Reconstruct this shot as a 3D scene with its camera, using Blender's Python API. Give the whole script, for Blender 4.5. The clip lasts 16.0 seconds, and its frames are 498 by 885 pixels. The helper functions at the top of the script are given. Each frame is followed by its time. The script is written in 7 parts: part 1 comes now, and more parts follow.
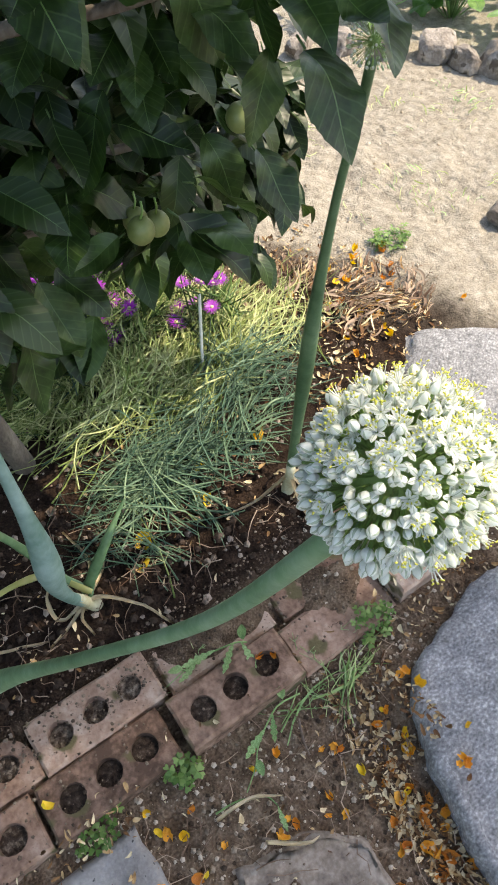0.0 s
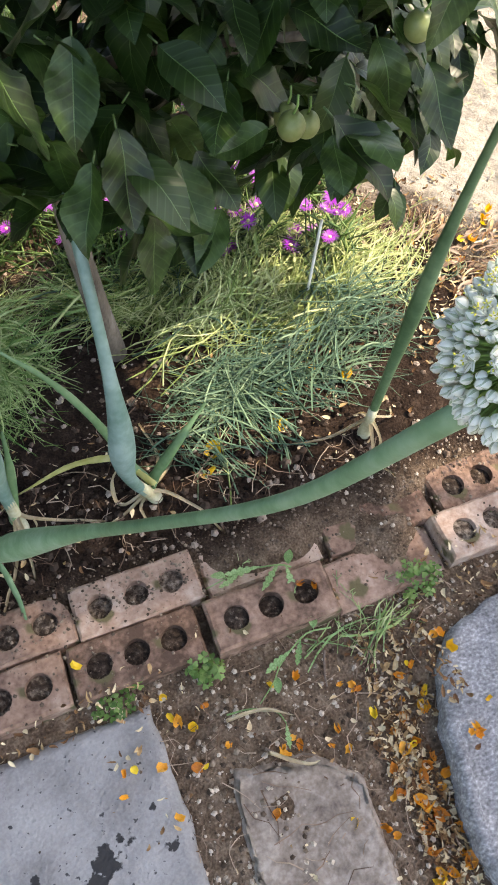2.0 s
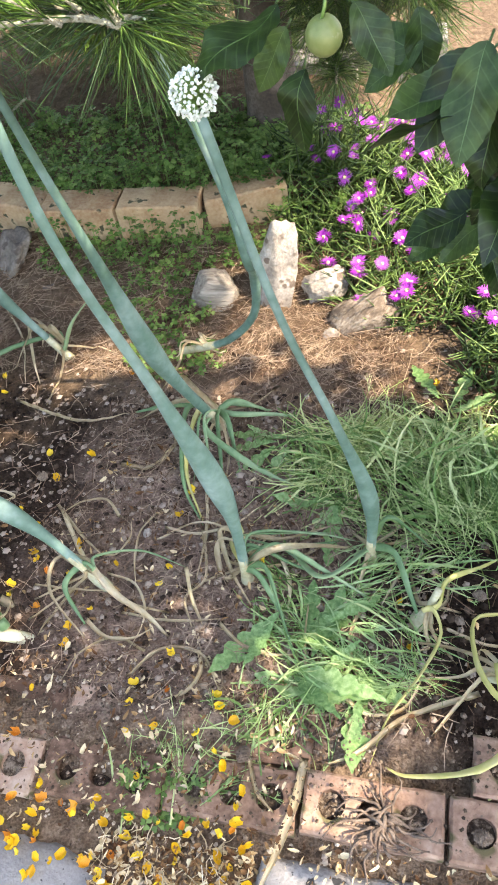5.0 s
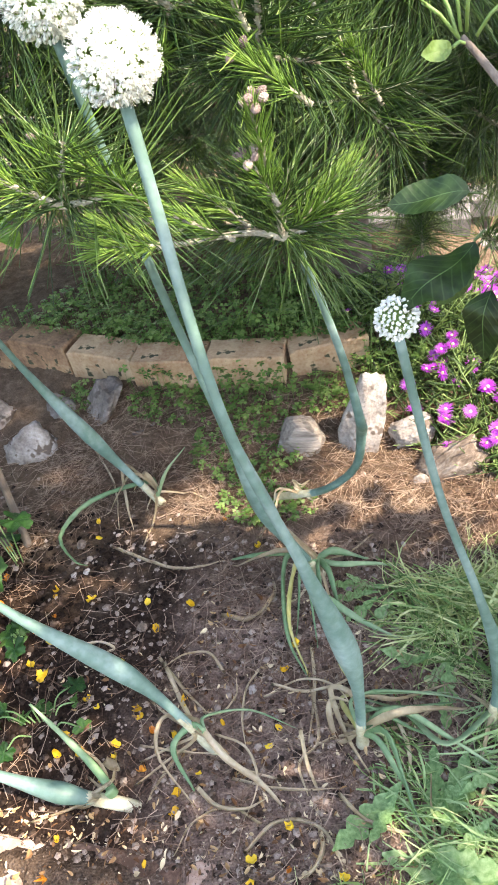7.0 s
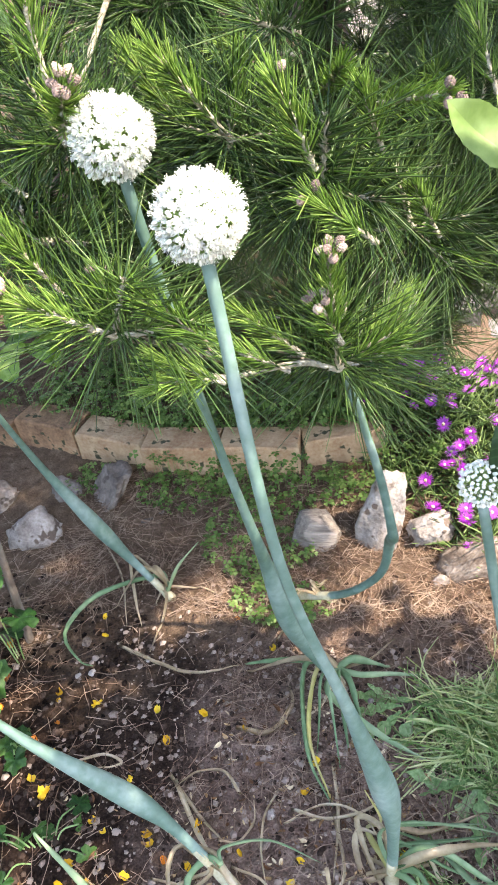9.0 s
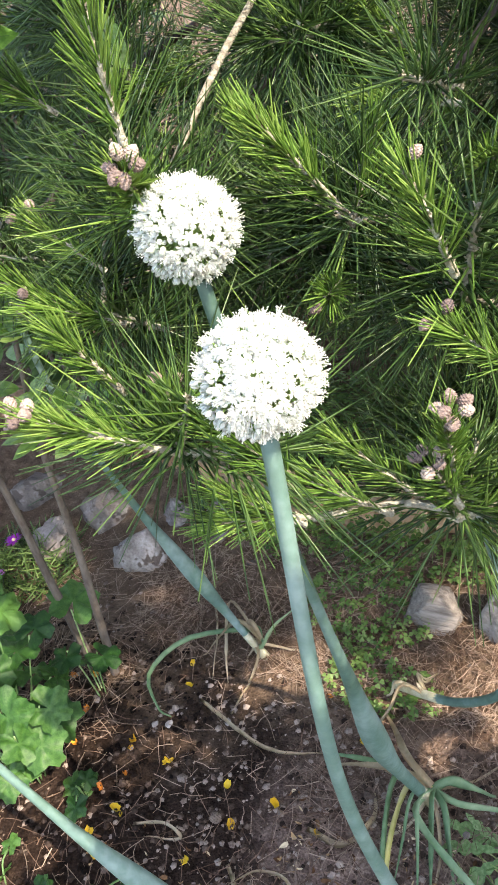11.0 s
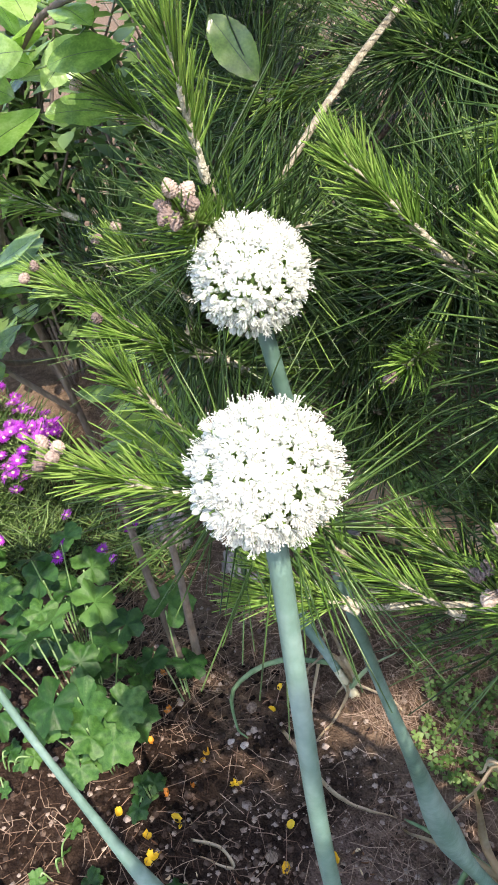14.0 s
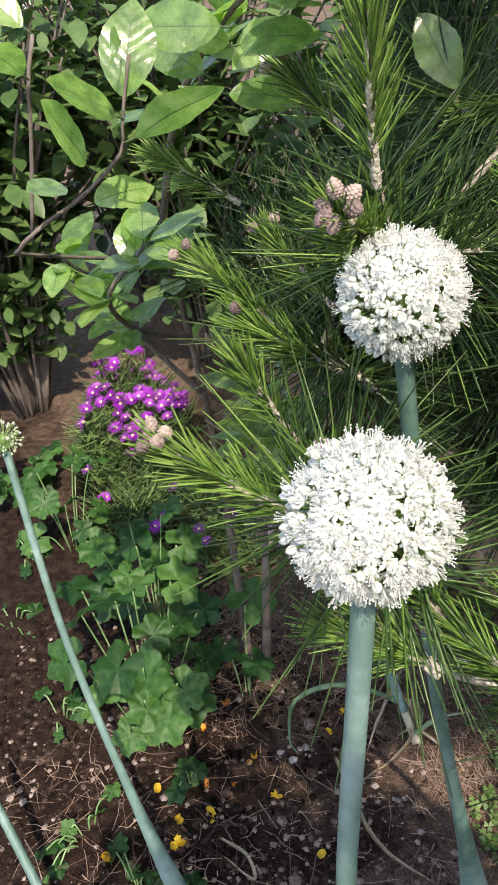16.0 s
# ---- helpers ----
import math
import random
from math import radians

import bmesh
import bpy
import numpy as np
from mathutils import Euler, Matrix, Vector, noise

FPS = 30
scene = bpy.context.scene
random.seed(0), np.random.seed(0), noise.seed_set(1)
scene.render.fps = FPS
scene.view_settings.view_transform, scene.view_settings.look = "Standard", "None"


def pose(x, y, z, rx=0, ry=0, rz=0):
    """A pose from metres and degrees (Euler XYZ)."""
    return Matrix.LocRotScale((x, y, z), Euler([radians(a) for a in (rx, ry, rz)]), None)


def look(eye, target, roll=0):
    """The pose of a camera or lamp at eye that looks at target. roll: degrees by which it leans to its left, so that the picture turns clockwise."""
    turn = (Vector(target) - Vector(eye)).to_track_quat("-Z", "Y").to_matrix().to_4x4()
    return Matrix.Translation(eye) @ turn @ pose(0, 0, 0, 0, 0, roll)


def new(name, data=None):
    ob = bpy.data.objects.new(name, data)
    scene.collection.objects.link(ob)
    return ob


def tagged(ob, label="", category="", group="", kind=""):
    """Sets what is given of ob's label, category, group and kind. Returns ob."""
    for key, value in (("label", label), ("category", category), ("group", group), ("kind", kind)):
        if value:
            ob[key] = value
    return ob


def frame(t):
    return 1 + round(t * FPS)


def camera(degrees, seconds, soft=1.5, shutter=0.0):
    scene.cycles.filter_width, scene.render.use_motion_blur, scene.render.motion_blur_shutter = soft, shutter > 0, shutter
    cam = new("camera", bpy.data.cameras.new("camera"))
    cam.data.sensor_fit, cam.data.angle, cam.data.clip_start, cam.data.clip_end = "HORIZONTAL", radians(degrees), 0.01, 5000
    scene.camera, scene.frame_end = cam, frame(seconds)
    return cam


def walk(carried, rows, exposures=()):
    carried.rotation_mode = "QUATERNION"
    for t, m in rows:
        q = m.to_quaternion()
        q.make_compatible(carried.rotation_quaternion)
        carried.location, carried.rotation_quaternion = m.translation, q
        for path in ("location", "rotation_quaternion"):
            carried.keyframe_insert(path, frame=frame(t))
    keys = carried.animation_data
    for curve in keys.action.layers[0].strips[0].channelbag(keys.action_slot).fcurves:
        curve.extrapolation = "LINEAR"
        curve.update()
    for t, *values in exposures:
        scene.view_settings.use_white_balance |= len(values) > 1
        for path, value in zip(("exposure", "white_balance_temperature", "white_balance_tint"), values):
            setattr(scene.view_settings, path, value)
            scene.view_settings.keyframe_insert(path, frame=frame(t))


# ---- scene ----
cam = camera(38.9, 16.0, 1.9)
PATH = [
    (0, (0.036, 0.019, 1.111), (0.739, 0.95, -0.513), -0.6),
    (0.5, (0.036, 0.013, 1.11), (0.686, 0.94, -0.538), 1.0),
    (1, (0.049, -0.003, 1.109), (0.695, 0.888, -0.561), 2.7),
    (1.5, (0.053, -0.007, 1.097), (0.668, 0.863, -0.597), 3.9),
    (2, (0.002, 0.002, 1.094), (0.478, 0.922, -0.617), 4.3),
    (2.5, (-0.081, 0.014, 1.105), (0.213, 1.029, -0.593), 0.7),
    (3, (-0.139, 0.048, 1.105), (-0.034, 1.122, -0.579), -3.3),
    (3.5, (-0.205, 0.068, 1.111), (-0.268, 1.18, -0.55), -6.8),
    (4, (-0.277, 0.077, 1.12), (-0.473, 1.208, -0.518), -8.8),
    (4.5, (-0.345, 0.096, 1.129), (-0.656, 1.246, -0.477), -10.9),
    (5, (-0.402, 0.114, 1.145), (-0.806, 1.302, -0.412), -12.2),
    (5.2, (-0.428, 0.122, 1.153), (-0.867, 1.324, -0.384), -13.0),
    (7.3, (-0.55, 0.135, 1.24), (-1.037, 1.583, -0.05), -12.6),
    (7.5, (-0.559, 0.138, 1.247), (-1.027, 1.612, -0.021), -12.0),
    (8, (-0.583, 0.146, 1.262), (-0.999, 1.664, 0.028), -11.1),
    (8.5, (-0.605, 0.175, 1.272), (-1.006, 1.695, 0.036), -10.2),
    (9, (-0.618, 0.205, 1.279), (-1.07, 1.728, 0.064), -9.8),
    (9.5, (-0.629, 0.266, 1.291), (-1.187, 1.764, 0.089), -9.2),
    (9.7, (-0.625, 0.29, 1.297), (-1.235, 1.775, 0.104), -9.0),
    (11.8, (-0.613, 0.447, 1.285), (-1.513, 1.787, 0.103), -12.0),
    (12, (-0.626, 0.451, 1.279), (-1.54, 1.792, 0.11), -11.6),
    (12.5, (-0.635, 0.456, 1.271), (-1.673, 1.731, 0.131), -12.2),
    (13, (-0.603, 0.473, 1.272), (-1.676, 1.714, 0.128), -12.0),
    (13.5, (-0.593, 0.486, 1.283), (-1.75, 1.656, 0.147), -13.3),
    (14, (-0.591, 0.512, 1.289), (-1.793, 1.651, 0.167), -11.9),
    (14.5, (-0.613, 0.532, 1.282), (-1.876, 1.594, 0.151), -8.3),
    (15, (-0.615, 0.538, 1.279), (-1.921, 1.546, 0.148), -7.9),
    (15.5, (-0.615, 0.535, 1.282), (-1.976, 1.491, 0.172), -7.1),
    (16, (-0.609, 0.534, 1.283), (-2.032, 1.427, 0.198), -5.7),
]
EXPOSURE = [(0, 1.6, 8100, 11), (1.5, 1.75, 8100, 12), (2.2, 2.15, 8300, 14), (3, 2.65, 8400, 14), (4, 2.7, 8500, 12), (5, 2.62, 8200, 13), (7.5, 2.58, 7700, 18), (9, 2.56, 7500, 19), (12, 2.0, 7500, 16), (14, 1.9, 7200, 18), (15, 1.44, 7200, 18), (16, 1.4, 7200, 19)]
walk(cam, [(t, look(eye, target, roll)) for t, eye, target, roll in PATH], EXPOSURE)

# ---- world, sun ----
SUN_AZ, SUN_EL = -15.0, 54.0      # degrees from +x towards +y, and above the ground
sun_way = Vector((math.cos(radians(SUN_AZ)) * math.cos(radians(SUN_EL)), math.sin(radians(SUN_AZ)) * math.cos(radians(SUN_EL)), math.sin(radians(SUN_EL))))
world = bpy.data.worlds.new("sky")
world.use_nodes = True
scene.world = world
sky = world.node_tree.nodes.new("ShaderNodeTexSky")
sky.sky_type, sky.sun_disc = "NISHITA", False
sky.sun_elevation, sky.sun_rotation = radians(SUN_EL), radians(90 - SUN_AZ)
world.node_tree.links.new(sky.outputs[0], world.node_tree.nodes["Background"].inputs[0])
world.node_tree.nodes["Background"].inputs[1].default_value = 0.15
sun = new("sun", bpy.data.lights.new("sun", "SUN"))
sun.data.energy, sun.data.angle, sun.data.color = 2.4, radians(0.6), (1.0, 0.95, 0.86)
sun.matrix_world = look(sun_way * 20, (0, 0, 0))

# ---- helpers ----
rnd = random.Random(7)


def uni(a, b):
    return rnd.uniform(a, b)


def link_mesh(name, bm, materials, smooth=True):
    me = bpy.data.meshes.new(name)
    bm.to_mesh(me)
    bm.free()
    for m in (materials if isinstance(materials, (list, tuple)) else [materials]):
        me.materials.append(m)
    if smooth:
        me.polygons.foreach_set("use_smooth", [True] * len(me.polygons))
    return me


def raw_mesh(name, verts, faces, materials, slots=None, smooth=True):
    me = bpy.data.meshes.new(name)
    me.from_pydata(verts, [], faces)
    for m in (materials if isinstance(materials, (list, tuple)) else [materials]):
        me.materials.append(m)
    if slots is not None:
        me.polygons.foreach_set("material_index", slots)
    if smooth:
        me.polygons.foreach_set("use_smooth", [True] * len(me.polygons))
    me.update()
    return me


def thing(name, place, label, category, group="", kind=""):
    ob = new(name)
    ob.empty_display_size = 0.05
    ob.location = place
    return tagged(ob, label, category, group, kind)


def put(name, me, parent=None, m=None, label=""):
    """A mesh object, under a parent, with its pose in world space."""
    ob = new(name, me)
    if parent is not None:
        ob.parent = parent
        base = WORLD[parent.name] if parent.name in WORLD else Matrix.Translation(parent.location)
        ob.matrix_basis = base.inverted() @ (m or Matrix())
    elif m is not None:
        ob.matrix_basis = m
    WORLD[ob.name] = m.copy() if m is not None else Matrix()
    return tagged(ob, label)


WORLD = {}


def part(name, bm, material, parent, label=""):
    """Links a bmesh, drawn in world space, as one mesh object under a thing or a part."""
    return put(name, link_mesh(name, bm, material), parent, None, label)


def aim(place, way, up=(0, 0, 1), size=1.0):
    """A pose whose x axis runs along way and whose z axis is near up."""
    x = Vector(way).normalized()
    y = Vector(up).cross(x)
    if y.length < 1e-4:
        y = Vector((0, 1, 0)).cross(x)
    y.normalize()
    z = x.cross(y)
    m = Matrix((x, y, z)).transposed().to_4x4()
    return Matrix.Translation(place) @ m @ Matrix.Scale(size, 4)


def spline(knots, n):
    """n + 1 points on a smooth line through the knots."""
    k = [Vector(p) for p in knots]
    k = [2 * k[0] - k[1]] + k + [2 * k[-1] - k[-2]]
    out = []
    for s in range(n + 1):
        u = min(s / n * (len(k) - 3), len(k) - 3 - 1e-6)
        i, f = int(u), u - int(u)
        a, b, c, d = k[i:i + 4]
        out.append(0.5 * (2 * b + (c - a) * f + (2 * a - 5 * b + 4 * c - d) * f * f + (3 * b - a - 3 * c + d) * f ** 3))
    return out


def tube(bm, pts, radii, seg=8, flat=1.0, slot=0, caps=True):
    """Sweeps a ring along points. flat squeezes the ring across."""
    rings, side = [], None
    for i, p in enumerate(pts):
        w = (pts[min(i + 1, len(pts) - 1)] - pts[max(i - 1, 0)]).normalized()
        if side is None:
            side = w.orthogonal().normalized()
        side = (side - w * side.dot(w)).normalized()
        other = w.cross(side)
        r = radii[i] if hasattr(radii, "__len__") else radii
        rings.append([bm.verts.new(p + r * (math.cos(6.2832 * j / seg) * side + flat * math.sin(6.2832 * j / seg) * other)) for j in range(seg)])
    for a, b in zip(rings, rings[1:]):
        for j in range(seg):
            f = bm.faces.new((a[j], a[(j + 1) % seg], b[(j + 1) % seg], b[j]))
            f.material_index = slot
    if caps:
        for ring, flip in ((rings[0], True), (rings[-1], False)):
            f = bm.faces.new(list(reversed(ring)) if flip else ring)
            f.material_index = slot
    return rings


def blade(bm, pts, widths, up=Vector((0, 0, 1)), fold=0.25, slot=0):
    """A long leaf: two strips folded along the midrib."""
    rows = []
    for i, p in enumerate(pts):
        w = (pts[min(i + 1, len(pts) - 1)] - pts[max(i - 1, 0)]).normalized()
        side = w.cross(up)
        side = side.normalized() if side.length > 1e-4 else w.orthogonal().normalized()
        n = side.cross(w)
        h = widths[i] / 2 if hasattr(widths, "__len__") else widths / 2
        rows.append([bm.verts.new(p - side * h + n * h * fold), bm.verts.new(p), bm.verts.new(p + side * h + n * h * fold)])
    for a, b in zip(rows, rows[1:]):
        for j in (0, 1):
            f = bm.faces.new((a[j], a[j + 1], b[j + 1], b[j]))
            f.material_index = slot


class Strands:
    """Gathers many thin three-sided strands into one mesh."""

    def __init__(self):
        self.v, self.f, self.s = [], [], []

    def add(self, pts, r0, r1, slot=0, sides=3):
        n0 = len(self.v)
        way = Vector(pts[-1]) - Vector(pts[0])
        a = way.orthogonal().normalized()
        b = way.normalized().cross(a)
        turn = uni(0, 6.28)
        m = len(pts)
        for i, p in enumerate(pts):
            r = r0 + (r1 - r0) * i / (m - 1)
            for j in range(sides):
                c = turn + 6.2832 * j / sides
                self.v.append(tuple(Vector(p) + r * (math.cos(c) * a + math.sin(c) * b)))
        for i in range(m - 1):
            for j in range(sides):
                k = n0 + i * sides
                self.f.append((k + j, k + (j + 1) % sides, k + sides + (j + 1) % sides, k + sides + j))
                self.s.append(slot)

    def ribbon(self, pts, wide, slot=0):
        """A flat cut blade, creased along its middle and narrowing to its tip."""
        n0, m = len(self.v), len(pts)
        way = (pts[-1] - pts[0]).normalized()
        side = way.cross(Vector((uni(-0.7, 0.7), uni(-0.7, 0.7), 1)))
        side = side.normalized() if side.length > 1e-4 else way.orthogonal().normalized()
        up = side.cross(way)
        for i, p in enumerate(pts):
            f = i / (m - 1)
            h = wide / 2 * min(1.0, 0.55 + 2 * f, 0.08 + 2.2 * (1 - f))
            self.v += [tuple(p - side * h + up * h * 0.35), tuple(p), tuple(p + side * h + up * h * 0.35)]
        for i in range(m - 1):
            for j in (0, 1):
                k = n0 + 3 * i + j
                self.f.append((k, k + 1, k + 4, k + 3))
                self.s.append(slot)

    def poly(self, pts, slot=0):
        n0 = len(self.v)
        self.v += [tuple(p) for p in pts]
        self.f.append(tuple(range(n0, n0 + len(pts))))
        self.s.append(slot)

    def mesh(self, name, materials, smooth=True):
        return raw_mesh(name, self.v, self.f, materials, self.s, smooth)


def leaf_uv(me, local):
    uv = me.uv_layers.new(name="leaf")
    idx = np.empty(len(me.loops), dtype=np.int32)
    me.loops.foreach_get("vertex_index", idx)
    uv.data.foreach_set("uv", np.array(local, dtype=np.float32)[idx].ravel())


def join_copies(name, copies):
    """Many copies of small meshes with their own materials, joined into one."""
    vs, fs, ss, n0, uvs, mats, known = [], [], [], 0, [], [], {}
    for me, m in copies:
        if me.name not in known:
            co = np.empty(len(me.vertices) * 3)
            me.vertices.foreach_get("co", co)
            slot = []
            for mt in me.materials:
                if mt not in mats:
                    mats.append(mt)
                slot.append(mats.index(mt))
            known[me.name] = (co.reshape(-1, 3), [tuple(p.vertices) for p in me.polygons], [slot[p.material_index] for p in me.polygons])
        co, polys, slots = known[me.name]
        a = np.array(m)
        vs.append(co @ a[:3, :3].T + a[:3, 3])
        uvs.append(co[:, :2])
        fs += [tuple(n0 + i for i in p) for p in polys]
        ss += slots
        n0 += len(co)
    me = raw_mesh(name, np.concatenate(vs).tolist(), fs, mats, ss)
    leaf_uv(me, np.concatenate(uvs))
    return me


# ---- materials ----
def material(name, colours, scale=20.0, rough=0.6, bump=0.0, bump_scale=None, leaf=0.0, island=0.0, obj=0.0, detail=6.0, spec=0.5, stretch=None, fine=None, spots=None, veins=0.0):
    """A surface whose colours follow two sizes of noise, with relief; leaf lets light through; island and obj vary it from piece to piece."""
    mt = bpy.data.materials.new(name)
    mt.use_nodes = True
    nt = mt.node_tree
    nd, ln = nt.nodes, nt.links
    bs = nd["Principled BSDF"]
    bs.inputs["Roughness"].default_value = rough
    bs.inputs["Specular IOR Level"].default_value = spec
    co = nd.new("ShaderNodeTexCoord")
    vec = co.outputs["Object"]
    if stretch:
        mp = nd.new("ShaderNodeMapping")
        mp.inputs["Scale"].default_value = stretch
        ln.new(vec, mp.inputs[0])
        vec = mp.outputs[0]

    def noise_at(s, d=detail):
        t = nd.new("ShaderNodeTexNoise")
        t.inputs["Scale"].default_value, t.inputs["Detail"].default_value = s, d
        ln.new(vec, t.inputs["Vector"])
        return t.outputs["Fac"]

    big, small = noise_at(scale), noise_at(fine or scale * 7.3)
    mixf = nd.new("ShaderNodeMath")
    mixf.operation = "MULTIPLY_ADD"
    ln.new(small, mixf.inputs[0])
    mixf.inputs[1].default_value = 0.45
    ln.new(big, mixf.inputs[2])
    last = mixf.outputs[0]
    for source, amount in (("island", island), ("obj", obj)):
        if amount:
            g = nd.new("ShaderNodeNewGeometry" if source == "island" else "ShaderNodeObjectInfo")
            k = nd.new("ShaderNodeMath")
            k.operation = "MULTIPLY_ADD"
            ln.new(g.outputs["Random Per Island" if source == "island" else "Random"], k.inputs[0])
            k.inputs[1].default_value = amount
            k2 = nd.new("ShaderNodeMath")
            k2.operation = "ADD"
            ln.new(last, k2.inputs[0])
            k2.inputs[1].default_value = -amount / 2
            ln.new(k2.outputs[0], k.inputs[2])
            last = k.outputs[0]
    ramp = nd.new("ShaderNodeValToRGB")
    el = ramp.color_ramp.elements
    lo, hi = 0.42, 0.98
    while len(el) < len(colours):
        el.new(0.5)
    for i, c in enumerate(colours):
        el[i].position = lo + (hi - lo) * i / (len(colours) - 1)
        el[i].color = (*c, 1)
    ln.new(last, ramp.inputs[0])
    colour = ramp.outputs[0]
    if spots:
        size, amount, tone = spots
        cut = nd.new("ShaderNodeMapRange")
        cut.inputs["From Min"].default_value, cut.inputs["From Max"].default_value = amount, amount + 0.05
        ln.new(noise_at(size, 2.5), cut.inputs["Value"])
        mc = nd.new("ShaderNodeMix")
        mc.data_type = "RGBA"
        ln.new(cut.outputs[0], mc.inputs["Factor"])
        ln.new(colour, mc.inputs["A"])
        mc.inputs["B"].default_value = (*tone, 1)
        colour = mc.outputs["Result"]
    if veins:
        uvm = nd.new("ShaderNodeSeparateXYZ")
        ln.new(co.outputs["UV"], uvm.inputs[0])

        def op(kind, a, b_=None, c_=None):
            k = nd.new("ShaderNodeMath")
            k.operation = kind
            for i, q in enumerate((a, b_, c_)):
                if isinstance(q, (int, float)):
                    k.inputs[i].default_value = q
                elif q is not None:
                    ln.new(q, k.inputs[i])
            return k.outputs[0]
        slope = op("MULTIPLY_ADD", op("ABSOLUTE", uvm.outputs["Y"]), -0.9, uvm.outputs["X"])
        wave = op("PINGPONG", op("MULTIPLY_ADD", big, 0.05, slope), 0.055)
        line = nd.new("ShaderNodeMapRange")
        line.inputs["From Min"].default_value, line.inputs["From Max"].default_value = 0.012, 0.0
        ln.new(wave, line.inputs["Value"])
        mv = nd.new("ShaderNodeMix")
        mv.data_type = "RGBA"
        ln.new(op("MULTIPLY", line.outputs[0], veins), mv.inputs["Factor"])
        ln.new(colour, mv.inputs["A"])
        mv.inputs["B"].default_value = (0.14, 0.22, 0.08, 1)
        colour = mv.outputs["Result"]
        vb = nd.new("ShaderNodeBump")
        vb.inputs["Strength"].default_value, vb.inputs["Distance"].default_value = 0.7, 0.004
        ln.new(wave, vb.inputs["Height"])
    ln.new(colour, bs.inputs["Base Color"])
    if bump:
        b = nd.new("ShaderNodeBump")
        b.inputs["Strength"].default_value = bump
        b.inputs["Distance"].default_value = 0.004
        ln.new(noise_at(bump_scale or scale * 4, 8), b.inputs["Height"])
        if veins:
            ln.new(vb.outputs[0], b.inputs["Normal"])
        ln.new(b.outputs[0], bs.inputs["Normal"])
    if leaf:
        tr = nd.new("ShaderNodeBsdfTranslucent")
        hs = nd.new("ShaderNodeHueSaturation")
        hs.inputs["Saturation"].default_value, hs.inputs["Value"].default_value = 1.1, 1.8
        ln.new(ramp.outputs[0], hs.inputs["Color"])
        ln.new(hs.outputs[0], tr.inputs["Color"])
        mx = nd.new("ShaderNodeMixShader")
        mx.inputs[0].default_value = leaf
        ln.new(bs.outputs[0], mx.inputs[1])
        ln.new(tr.outputs[0], mx.inputs[2])
        ln.new(mx.outputs[0], nd["Material Output"].inputs[0])
    return mt


M_BRICK = material("fired brick", [(0.094, 0.056, 0.039), (0.24, 0.149, 0.109), (0.355, 0.24, 0.182), (0.47, 0.36, 0.292)], 22, 0.9, 0.9, 110, obj=0.5, fine=120, detail=12, spec=0.25, spots=(17, 0.56, (0.115, 0.098, 0.05)))
M_KERB = material("weathered ochre brick", [(0.13, 0.075, 0.045), (0.34, 0.20, 0.11), (0.50, 0.36, 0.22)], 16, 0.95, 1.0, 90, obj=0.4, fine=110, spots=(30, 0.6, (0.06, 0.06, 0.03)))
M_CONCRETE = material("grey concrete slab", [(0.15, 0.143, 0.14), (0.235, 0.228, 0.226), (0.33, 0.322, 0.318)], 12, 0.85, 1.0, 110, fine=240, detail=13, spots=(120, 0.665, (0.04, 0.04, 0.043)))


def damp_marks(mt, marks):
    """Dark damp blotches and pits of a slab, each with a ragged rim."""
    nd, ln = mt.node_tree.nodes, mt.node_tree.links
    bs = nd["Principled BSDF"]
    co = nd.new("ShaderNodeTexCoord")
    ragged = nd.new("ShaderNodeTexNoise")
    ragged.inputs["Scale"].default_value, ragged.inputs["Detail"].default_value = 75, 5
    ln.new(co.outputs["Object"], ragged.inputs["Vector"])
    offset = nd.new("ShaderNodeMath")
    offset.operation = "MULTIPLY_ADD"
    ln.new(ragged.outputs["Fac"], offset.inputs[0])
    offset.inputs[1].default_value, offset.inputs[2].default_value = 0.05, -0.025
    near = None
    for x, y, r in marks:
        d = nd.new("ShaderNodeVectorMath")
        d.operation = "DISTANCE"
        ln.new(co.outputs["Object"], d.inputs[0])
        d.inputs[1].default_value = (x, y, 0.014)
        k = nd.new("ShaderNodeMath")
        k.operation = "SUBTRACT"
        ln.new(d.outputs["Value"], k.inputs[0])
        k.inputs[1].default_value = r
        if near is not None:
            lower = nd.new("ShaderNodeMath")
            lower.operation = "MINIMUM"
            ln.new(near, lower.inputs[0])
            ln.new(k.outputs[0], lower.inputs[1])
            near = lower.outputs[0]
        else:
            near = k.outputs[0]
    total = nd.new("ShaderNodeMath")
    total.operation = "ADD"
    ln.new(near, total.inputs[0])
    ln.new(offset.outputs[0], total.inputs[1])
    wet = nd.new("ShaderNodeMapRange")
    wet.inputs["From Min"].default_value, wet.inputs["From Max"].default_value = 0.0015, -0.0015
    ln.new(total.outputs[0], wet.inputs["Value"])
    mix = nd.new("ShaderNodeMix")
    mix.data_type = "RGBA"
    ln.new(wet.outputs[0], mix.inputs["Factor"])
    ln.new(bs.inputs["Base Color"].links[0].from_socket, mix.inputs["A"])
    mix.inputs["B"].default_value = (0.022, 0.021, 0.022, 1)
    ln.new(mix.outputs["Result"], bs.inputs["Base Color"])


